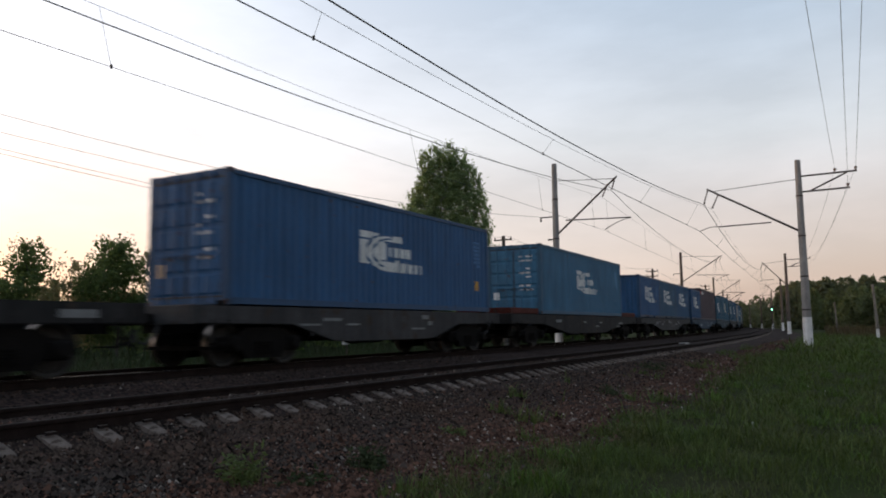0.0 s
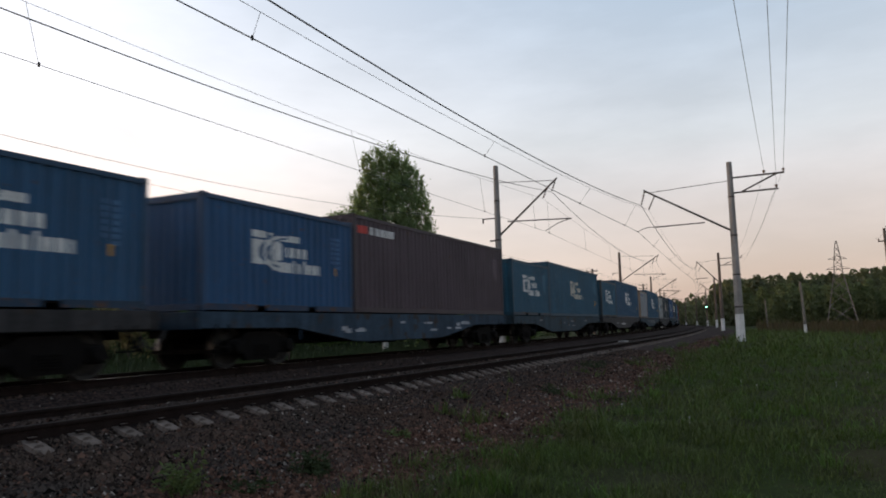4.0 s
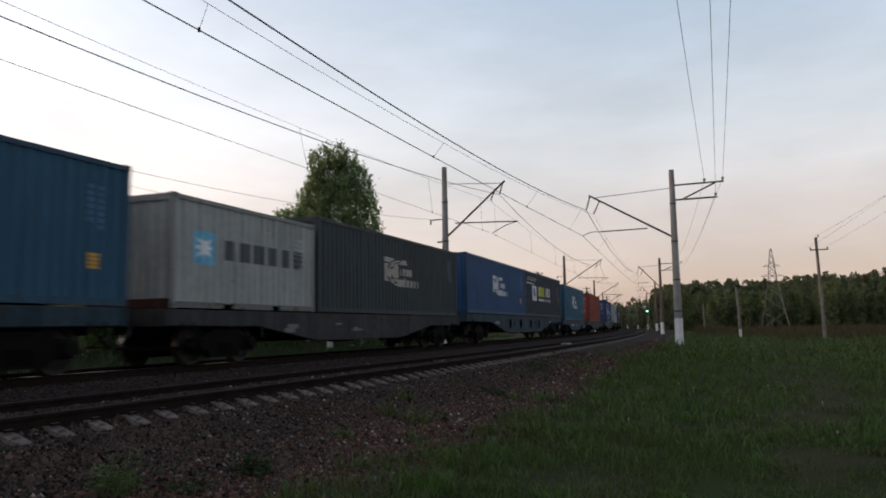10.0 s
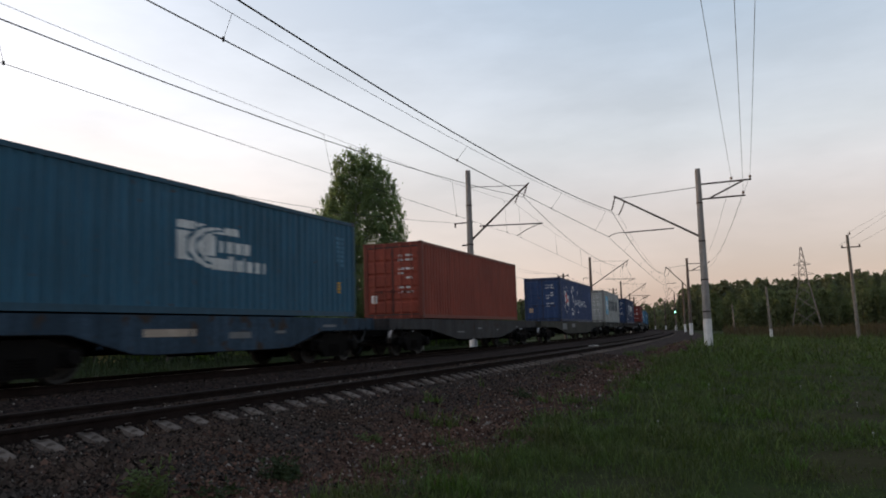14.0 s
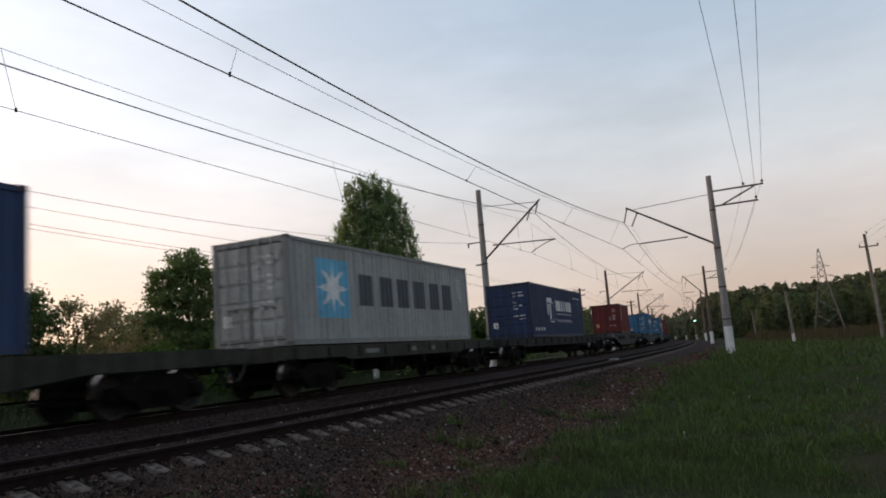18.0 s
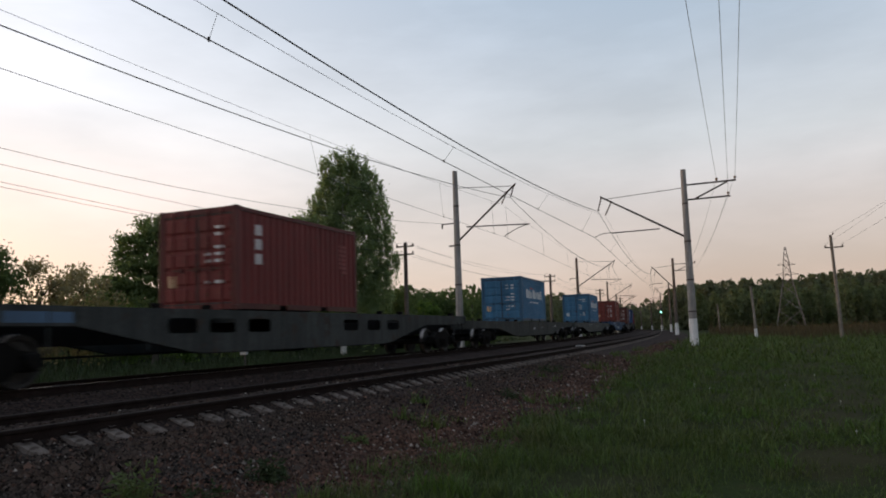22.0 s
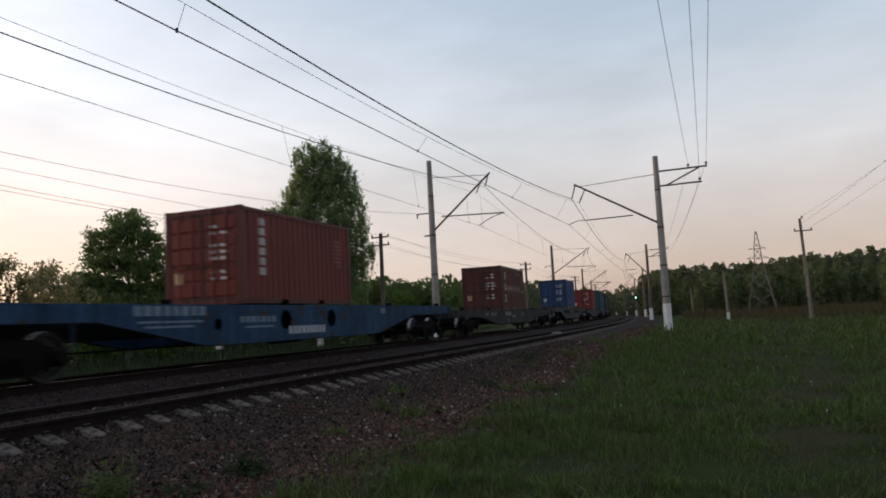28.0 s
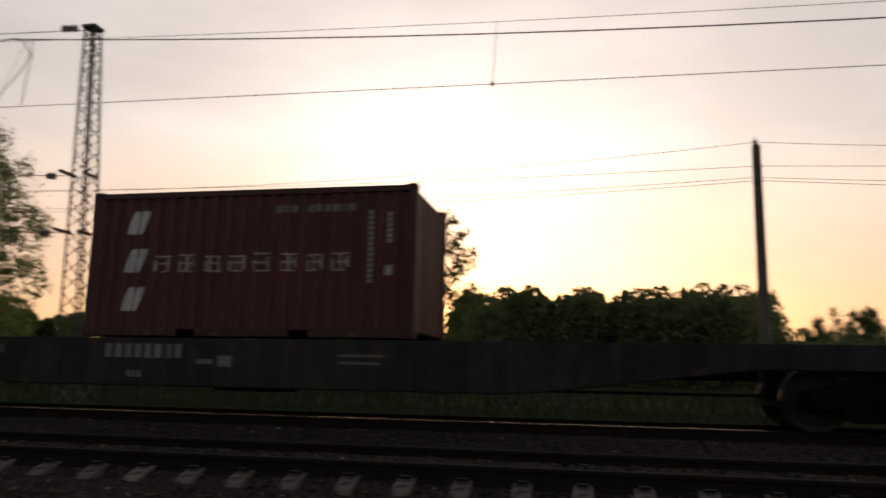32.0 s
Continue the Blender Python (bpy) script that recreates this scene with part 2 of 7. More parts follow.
MAT = dict(
    # steel under brake dust, base lowered further for the shade beneath the wagons
    grime_shade=shade("shaded_brake_dust_steel", (0.008, 0.007, 0.0065), 0.9, 0, 3, 0.35, spec=0.06, bump=0.2, bump_scale=40),
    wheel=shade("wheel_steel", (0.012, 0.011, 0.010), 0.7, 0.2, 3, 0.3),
    tread=shade("worn_wheel_rim", (0.22, 0.20, 0.19), 0.3, 1.0, 6, 0.2),
    rail=shade("rusty_rail_side", (0.019, 0.0135, 0.012), 0.95, 0, 5, 0.3, spec=0.03, bump=0.2),
    railtop=shade("polished_rail_head", (0.5, 0.46, 0.42), 0.25, 1.0, 4, 0.2),
    sleeper=shade("sleeper_concrete", (0.138, 0.110, 0.095), 0.9, 0, 2.5, 0.22, stain=(0.05, 0.037, 0.03), stain_at=0.66, stain_scale=2.3, per_object=0.18, bump=0.3, spec=0.05),
    stone=shade("ballast_stone", (0.037, 0.030, 0.026), 0.95, 0, 0.7, 0.35, second=(0.043, 0.028, 0.021), island=0.9, bump=0.3, spec=0.05),
    red_stone=shade("red_gravel_stone", (0.078, 0.042, 0.030), 0.95, 0, 0.7, 0.35, second=(0.060, 0.036, 0.028), island=0.75, bump=0.3, spec=0.05),
    concrete=shade("mast_concrete", (0.27, 0.25, 0.235), 0.85, 0, 1.5, 0.2, streak=0.35, bump=0.3, bump_scale=30),
    # darker and browner than the concrete above, for masts beyond y = 60
    brown_mast=shade("dark_brown_mast", (0.115, 0.085, 0.068), 0.85, 0, 1.5, 0.2, streak=0.35, bump=0.3, bump_scale=30),
    whitewash=shade("whitewashed_base", (0.72, 0.7, 0.68), 0.8, 0, 3, 0.15, streak=0.3, bump=0.2),
    steel=shade("weathered_steel", (0.075, 0.062, 0.055), 0.65, 0.5, 4, 0.3, bump=0.15),
    railtop_dull=shade("dull_rail_head", (0.030, 0.024, 0.021), 0.85, 0, 4, 0.3, spec=0.08),
    galvanised=shade("dull_galvanised_steel", (0.20, 0.17, 0.15), 0.7, 0.2, 3, 0.25),
    wire=shade("copper_wire_dark", (0.03, 0.027, 0.026), 0.5, 0.6, 5, 0.15),
    porcelain=shade("brown_porcelain", (0.06, 0.032, 0.025), 0.25, 0, 8, 0.15),
    glassins=shade("pale_insulator", (0.35, 0.38, 0.38), 0.2, 0, 8, 0.1),
    wood=shade("grey_pole_wood", (0.10, 0.08, 0.065), 0.85, 0, 2, 0.3, streak=0.4, bump=0.3),
    bark=shade("dark_bark", (0.055, 0.045, 0.035), 0.9, 0, 4, 0.4, bump=0.5, bump_scale=20),
    birchbark=shade("birch_bark", (0.45, 0.43, 0.4), 0.8, 0, 3, 0.3, stain=(0.03, 0.03, 0.03), stain_at=0.6),
    leaf_birch=leafy("birch_leaves", (0.175, 0.225, 0.120), (0.130, 0.178, 0.092), 0.45, 0.3, 0.2),
    leaf_dark=leafy("dark_leaves", (0.082, 0.112, 0.048), (0.056, 0.082, 0.034), 0.45, 0.5, 0.25),
    leaf_maple=leafy("maple_leaves", (0.135, 0.172, 0.078), (0.085, 0.118, 0.052), 0.45, 0.7, 0.25),
    leaf_light=leafy("fresh_leaves", (0.075, 0.12, 0.028), (0.05, 0.085, 0.02)),
    leaf_bloom=leafy("pale_blossom_leaves", (0.230, 0.185, 0.120), (0.130, 0.135, 0.070), 0.45, 0.6, 0.3),
    grass=leafy("grass_blades", (0.054, 0.084, 0.022), (0.068, 0.070, 0.030), 0.25, 1.1, 0.7),
    weed_leaf=leafy("weed_leaves", (0.070, 0.095, 0.034), (0.050, 0.070, 0.026), 0.25, 3.0, 0.4),
    fresh=leafy("fresh_tuft_blades", (0.066, 0.108, 0.027), (0.052, 0.092, 0.022), 0.25, 1.5, 0.5),
    # haze over the far woods is put into these paler leaf colours
    leaf_haze_wood=leafy("hazed_wood_leaves", (0.112, 0.124, 0.082), (0.090, 0.104, 0.068), 0.45, 0.05, 0.12),
    # paler still for the sunset glow on the wood and thicket past the tracks
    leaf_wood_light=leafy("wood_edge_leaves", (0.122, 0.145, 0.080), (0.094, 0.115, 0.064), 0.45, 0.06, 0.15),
    pale_wood=shade("weathered_pale_pole", (0.20, 0.175, 0.145), 0.85, 0, 2, 0.3, streak=0.4, bump=0.3),
    # base darkened to hold the trees' shade on the verge behind the tracks
    verge=leafy("shaded_verge_weeds", (0.024, 0.038, 0.014), (0.032, 0.040, 0.020), 0.1, 0.5, 0.4),
    pale_stone=shade("pale_ballast_stone", (0.19, 0.16, 0.14), 0.9, 0, 2, 0.25, island=0.5, spec=0.1),
    dandelion=shade("dandelion_clock", (0.28, 0.28, 0.25), 0.9, 0, 8, 0.1),
    white=flat_paint(0.7, 0.7, 0.68),
    black=flat_paint(0.012, 0.012, 0.013),
    orange=flat_paint(0.65, 0.28, 0.03),
    signal_green=glow("green_signal_lamp", (0.25, 1.0, 0.62), 6.0),
)

# ---- mesh building ----
class Geo:
    """Collects vertices and faces, then becomes one mesh object."""

    def __init__(self):
        self.v, self.f = [], []

    def add(self, vs, fs):
        o = len(self.v)
        self.v += [tuple(p) for p in vs]
        self.f += [tuple(i + o for i in q) for q in fs]
        return self

    def box(self, x0, y0, z0, x1, y1, z1, c=0.0):
        """A box; c chamfers its twelve edges."""
        if not c:
            vs = [(x, y, z) for z in (z0, z1) for y in (y0, y1) for x in (x0, x1)]
            return self.add(vs, [(0, 2, 3, 1), (4, 5, 7, 6), (0, 1, 5, 4), (2, 6, 7, 3), (0, 4, 6, 2), (1, 3, 7, 5)])
        b = bmesh.new()
        bmesh.ops.create_cube(b, size=1.0)
        for p in b.verts:
            p.co = Vector((x0 + (p.co.x + .5) * (x1 - x0), y0 + (p.co.y + .5) * (y1 - y0), z0 + (p.co.z + .5) * (z1 - z0)))
        bmesh.ops.bevel(b, geom=b.edges[:], offset=c, segments=1, affect='EDGES')
        b.verts.index_update()
        self.add([p.co for p in b.verts], [[p.index for p in q.verts] for q in b.faces])
        b.free()
        return self

    def tube(self, a, b, r0, r1=None, n=8, caps=True):
        a, b = Vector(a), Vector(b)
        r1 = r0 if r1 is None else r1
        d = (b - a).normalized()
        u = d.orthogonal().normalized()
        w = d.cross(u)
        vs = [p + (u * math.cos(2 * math.pi * i / n) + w * math.sin(2 * math.pi * i / n)) * r for p, r in ((a, r0), (b, r1)) for i in range(n)]
        fs = [(i, (i + 1) % n, n + (i + 1) % n, n + i) for i in range(n)]
        if caps:
            fs += [tuple(range(n - 1, -1, -1)), tuple(range(n, 2 * n))]
        return self.add(vs, fs)

    def line(self, pts, r, n=5):
        """A tube through points, for wires and rods."""
        pts = [Vector(p) for p in pts]
        vs, fs = [], []
        for k, p in enumerate(pts):
            d = (pts[min(k + 1, len(pts) - 1)] - pts[max(k - 1, 0)]).normalized()
            u = d.cross(Vector((0, 0, 1)))
            u = u.normalized() if u.length > 1e-4 else Vector((1, 0, 0))
            w = d.cross(u)
            vs += [p + (u * math.cos(2 * math.pi * i / n) + w * math.sin(2 * math.pi * i / n)) * r for i in range(n)]
            if k:
                fs += [((k - 1) * n + i, (k - 1) * n + (i + 1) % n, k * n + (i + 1) % n, k * n + i) for i in range(n)]
        return self.add(vs, fs)

    def lathe(self, prof, n=20, axis='z', at=(0, 0, 0), caps=True):
        """Turns (radius, height) pairs round an axis."""
        vs = []
        for r, h in prof:
            for i in range(n):
                c, s = r * math.cos(2 * math.pi * i / n), r * math.sin(2 * math.pi * i / n)
                p = (c, s, h) if axis == 'z' else (h, c, s) if axis == 'x' else (c, h, s)
                vs.append((p[0] + at[0], p[1] + at[1], p[2] + at[2]))
        fs = [(k * n + i, k * n + (i + 1) % n, (k + 1) * n + (i + 1) % n, (k + 1) * n + i) for k in range(len(prof) - 1) for i in range(n)]
        if caps:
            fs += [tuple(range(n - 1, -1, -1)), tuple(range((len(prof) - 1) * n, len(prof) * n))]
        return self.add(vs, fs)

    def prism(self, poly, axis, a, b):
        """A polygon of (p, q) pairs pushed along an axis from a to b."""
        n = len(poly)
        put = {'x': lambda p, q, h: (h, p, q), 'y': lambda p, q, h: (p, h, q), 'z': lambda p, q, h: (p, q, h)}[axis]
        vs = [put(p, q, h) for h in (a, b) for p, q in poly]
        return self.add(vs, [tuple(range(n - 1, -1, -1)), tuple(range(n, 2 * n))] + [(i, (i + 1) % n, n + (i + 1) % n, n + i) for i in range(n)])

    def mesh(self, name, mat, smooth=False, weld=False):
        me = bpy.data.meshes.new(name)
        me.from_pydata(self.v, [], self.f)
        me.materials.append(mat)
        b = bmesh.new()
        b.from_mesh(me)
        if weld:
            bmesh.ops.remove_doubles(b, verts=b.verts, dist=1e-4)
        bmesh.ops.recalc_face_normals(b, faces=b.faces)
        b.to_mesh(me)
        b.free()
        if smooth:
            me.polygons.foreach_set("use_smooth", [True] * len(me.polygons))
        return me


def raw_mesh(name, verts, faces, mat):
    me = bpy.data.meshes.new(name)
    me.from_pydata(verts, [], faces)
    me.materials.append(mat)
    return me


def part(name, geo, mat, parent, label="", smooth=False, m=None):
    me = geo if isinstance(geo, bpy.types.Mesh) else geo.mesh(name, mat, smooth)
    ob = new(name, me)
    ob.parent = parent
    if m is not None:
        ob.matrix_local = m
    return tagged(ob, label)


def thing(name, label, category, m=None, group="", kind=""):
    ob = new(name)
    ob.empty_display_size = 0.2
    if m is not None:
        ob.matrix_world = m
    return tagged(ob, label, category, group, kind)


# ---- the line of the railway ----
# Reference line: the train's side that faces the camera. k is its curvature along s.
STEP = 1.0
SGRID = np.arange(-400, 1600 + STEP, STEP)
KAP = 1.5793e-3 - 0.8345e-5 * np.clip(SGRID, -20, 120)
HEAD = 0.0013 + np.concatenate([[0], np.cumsum((KAP[1:] + KAP[:-1]) / 2 * STEP)])
HEAD -= np.interp(0, SGRID, HEAD) - 0.0013
MIDH = (HEAD[1:] + HEAD[:-1]) / 2
LX = np.concatenate([[0], np.cumsum(-np.sin(MIDH) * STEP)])
LY = np.concatenate([[0], np.cumsum(np.cos(MIDH) * STEP)])
LX -= np.interp(0, SGRID, LX) + 11.638
LY -= np.interp(0, SGRID, LY)
FAR, NEAR = 1.22, -3.84             # track centres, left of the reference line
Z_FAR, Z_NEAR = 0.0, -0.09          # rail tops


def on_line(s, left=0.0):
    """x, y and heading of the point at s, so far to the left of the reference line."""
    h = float(np.interp(s, SGRID, HEAD))
    return float(np.interp(s, SGRID, LX)) - left * math.cos(h), float(np.interp(s, SGRID, LY)) - left * math.sin(h), h


def left_of(x, y):
    """How far (x, y) lies left of the near track's centre, about."""
    h = np.interp(y, LY, HEAD)
    return (np.interp(y, LY, LX) - x) * np.cos(h) - NEAR


PROFILE_V = [-1500, -60, -9, -5.2, -4.2, -3.3, -2.2, -1.45, -1.02, -0.9, -0.70, 0, 1.5, 1.9, 2.6, 3.2, 3.5, 5.06, 6.6, 8.0, 9.0, 12, 60, 1500]
PROFILE_Z = [-0.9, -0.85, -0.85, -0.82, -0.76, -0.66, -0.47, -0.38, -0.335, -0.30, -0.205, -0.205, -0.205, -0.33, -0.38, -0.28, -0.168, -0.168, -0.168, -0.6, -0.66, -0.68, -0.7, -0.9]


def ground_z(x, y):
    v = left_of(x, y)
    z = np.interp(v, PROFILE_V, PROFILE_Z)
    rise = np.clip((np.asarray(y) - 18) / 22, 0, 1) * np.interp(v, [-14, -6, -3.5, -2.4], [0, 0.42, 0.36, 0])
    return z + rise

# ---- ground ----
def soil():
    """Grass field, dark ballast bed and reddish gravel foot, told apart by the distance from the tracks."""
    m = shade("field_and_ballast", (0.022, 0.032, 0.009), 0.95, 0, 0.7, 0.35, second=(0.026, 0.026, 0.012), bump=0.6, bump_scale=14, spec=0.03)
    t = m.node_tree
    bs = t.nodes["Principled BSDF"]
    old = bs.inputs["Base Color"].links[0].from_socket
    at = t.nodes.new("ShaderNodeAttribute")
    at.attribute_name = "gravel"
    at2 = t.nodes.new("ShaderNodeAttribute")
    at2.attribute_name = "worn"
    co = t.nodes.new("ShaderNodeTexCoord")

    def noisy(sc, det):
        n = t.nodes.new("ShaderNodeTexNoise")
        n.inputs["Scale"].default_value, n.inputs["Detail"].default_value = sc, det
        t.links.new(co.outputs["Object"], n.inputs["Vector"])
        return n.outputs["Fac"]

    vo = t.nodes.new("ShaderNodeTexVoronoi")
    vo.inputs["Scale"].default_value = 24.0
    t.links.new(co.outputs["Object"], vo.inputs["Vector"])
    rp = t.nodes.new("ShaderNodeValToRGB")
    rp.color_ramp.elements[0].color = (0.010, 0.008, 0.008, 1)
    rp.color_ramp.elements[1].color = (0.046, 0.030, 0.025, 1)
    sep = t.nodes.new("ShaderNodeSeparateColor")
    t.links.new(vo.outputs["Color"], sep.inputs["Color"])
    t.links.new(sep.outputs["Red"], rp.inputs["Fac"])

    def blend(a, b, fac):
        k = t.nodes.new("ShaderNodeMix")
        k.data_type = 'RGBA'
        t.links.new(a, k.inputs["A"])
        if isinstance(b, tuple):
            k.inputs["B"].default_value = (*b, 1)
        else:
            t.links.new(b, k.inputs["B"])
        t.links.new(fac, k.inputs["Factor"])
        return k.outputs["Result"]

    def edge(attr, rough_by):
        ad = t.nodes.new("ShaderNodeMath")
        ad.operation = 'ADD'
        t.links.new(attr, ad.inputs[0])
        mr = t.nodes.new("ShaderNodeMapRange")
        mr.inputs["To Min"].default_value, mr.inputs["To Max"].default_value = -rough_by, rough_by
        t.links.new(noisy(1.7, 6), mr.inputs["Value"])
        t.links.new(mr.outputs["Result"], ad.inputs[1])
        k = t.nodes.new("ShaderNodeMapRange")
        k.inputs["From Min"].default_value, k.inputs["From Max"].default_value = 0.4, 0.6
        t.links.new(ad.outputs["Value"], k.inputs["Value"])
        return k.outputs["Result"]

    col = blend(old, (0.030, 0.028, 0.012), edge(at2.outputs["Fac"], 0.55))
    col = blend(col, rp.outputs["Color"], edge(at.outputs["Fac"], 0.35))
    t.links.new(col, bs.inputs["Base Color"])
    return m


def trodden(x, y):
    """How trodden the field is: a wandering strip broken into bare patches."""
    strip = np.exp(-((x - (0.5 + 0.03 * y + 0.25 * np.sin(y * 0.4))) / 1.35) ** 2)
    patch = 0.5 + 0.5 * np.sin(2.3 * x + 1.1 * np.sin(0.9 * y)) * np.sin(1.4 * y + 0.8 * np.sin(1.7 * x))
    return strip * np.clip(0.3 + patch * 0.9, 0, 1)


def build_ground():
    fine = np.concatenate([np.arange(-30, -19, 0.35), np.arange(-19, -3, 0.12), np.arange(-3, 14, 0.35)])
    xs = np.unique(np.concatenate([-np.geomspace(30, 2500, 40), fine, np.geomspace(14, 2500, 40)]).round(3))
    ys = np.unique(np.concatenate([-np.geomspace(30, 2500, 24), np.arange(-30, 60, 0.6), np.arange(60, 240, 3), np.geomspace(240, 2500, 24)]).round(3))
    gx, gy = np.meshgrid(xs, ys)
    gz = ground_z(gx, gy)
    v = left_of(gx, gy)
    rng = np.random.default_rng(4)
    gz = gz + rng.normal(0, 0.012, gz.shape) * (np.abs(gx) < 30) - np.clip((np.hypot(gx, gy) - 600) / 2000, 0, 1) * 0.5
    nx, ny = len(xs), len(ys)
    verts = np.stack([gx.ravel(), gy.ravel(), gz.ravel()], 1)
    i = np.arange(nx * ny).reshape(ny, nx)
    faces = np.stack([i[:-1, :-1].ravel(), i[:-1, 1:].ravel(), i[1:, 1:].ravel(), i[1:, :-1].ravel()], 1)
    me = raw_mesh("ground", verts.tolist(), faces.tolist(), soil())
    me.polygons.foreach_set("use_smooth", [True] * len(me.polygons))
    g = np.interp(v, [-4.9, -3.7, 7.6, 8.6], [0, 1, 1, 0]).ravel()
    # a trodden strip in the field and bare patches
    w = trodden(gx, gy).ravel() * 0.75 * (gy.ravel() > -5) * (gy.ravel() < 60)
    for name, data in (("gravel", g), ("worn", w)):
        a = me.attributes.new(name, 'FLOAT', 'POINT')
        a.data.foreach_set("value", data.astype(np.float32))
    tagged(new("ground", me), "grassy field with a dark ballast railway bed across it", "ground", kind="structure")


def rail_profile():
    return [(-0.075, -0.18), (0.075, -0.18), (0.075, -0.168), (0.012, -0.145), (0.012, -0.045), (0.037, -0.035), (0.037, -0.004), (0.03, 0.0), (-0.03, 0.0), (-0.037, -0.004), (-0.037, -0.035), (-0.012, -0.045), (-0.012, -0.145), (-0.075, -0.168)]


def sweep(prof, left, z, s0, s1, ds):
    ss = np.arange(s0, s1 + ds, ds)
    vs, fs, n = [], [], len(prof)
    for k, s in enumerate(ss):
        for p, q in prof:
            x, y, _ = on_line(s, left - p)
            vs.append((x, y, z + q))
        if k:
            fs += [((k - 1) * n + i, (k - 1) * n + (i + 1) % n, k * n + (i + 1) % n, k * n + i) for i in range(n)]
    return Geo().add(vs, fs)


def sleeper_mesh():
    g = Geo()
    # concrete sleeper: wide seats under the rails, a lower waist
    prof = [(-1.1, -0.15), (-1.07, -0.1), (-0.9, -0.04), (-0.76, -0.005), (-0.55, 0.0), (-0.3, -0.06), (0.3, -0.06), (0.55, 0.0), (0.76, -0.005), (0.9, -0.04), (1.07, -0.1), (1.1, -0.15)]
    vs, fs = [], []
    for p, q in prof:
        vs += [(p, -0.13, q - 0.16), (p, -0.085, q), (p, 0.085, q), (p, 0.13, q - 0.16)]
    for k in range(len(prof) - 1):
        fs += [(4 * k + i, 4 * k + i + 1, 4 * k + i + 5, 4 * k + i + 4) for i in range(3)]
    fs += [(0, 3, 2, 1), (4 * len(prof) - 4, 4 * len(prof) - 3, 4 * len(prof) - 2, 4 * len(prof) - 1)]
    g.add(vs, fs)
    for r in (-0.76, 0.76):
        for d in (-0.1, 0.1):
            g.box(r + d - 0.02, -0.05, -0.01, r + d + 0.02, 0.05, 0.02)
    me = g.mesh("sleeper", MAT["sleeper"])
    me.materials.append(MAT["rail"])
    for p in me.polygons:
        p.material_index = int(p.center.z > -0.005 and abs(abs(p.center.x) - 0.76) < 0.2 and (abs(p.normal.z) < 0.5 or p.center.z > 0.02))
    return me


def sleeper_at(k):
    """Where the k-th sleeper lies along the line."""
    return 0.46 + 0.533 * k


def build_track(name, left, z, label, s0, s1, top, down):
    tr = thing(name, label, "railway track", group="pair of railway tracks")
    for r in (-0.76, 0.76):
        part("rail", sweep(rail_profile(), left + r, z, -150, 600, 2.0), MAT["rail"], tr)
        part("rail_head", sweep([(-0.03, 0.0), (0.03, 0.0), (0.022, 0.004), (-0.022, 0.004)], left + r, z, -150, 600, 2.0), MAT[top if r < 0 else "railtop_dull"], tr, "polished running surface")
    me = sleeper_mesh()
    rest_v, rest_f = [], []
    base = [tuple(p.co) for p in me.vertices]
    polys = [tuple(p.vertices) for p in me.polygons]
    rng = random.Random(5)
    for k in range(-220, 600):
        s = sleeper_at(k)
        x, y, h = on_line(s, left)
        m = pose(x, y, z - down, rng.gauss(0, 0.3), 0, math.degrees(h) + rng.gauss(0, 0.6))
        if s0 <= s <= s1:
            part("sleeper", me, None, tr, m=m)
        else:
            o = len(rest_v)
            rest_v += [tuple(m @ Vector(p)) for p in base]
            rest_f += [tuple(i + o for i in q) for q in polys]
    ob = part("far_sleepers", raw_mesh("far_sleepers", rest_v, rest_f, MAT["sleeper"]), None, tr)
    tagged(ob, kind="stuff")


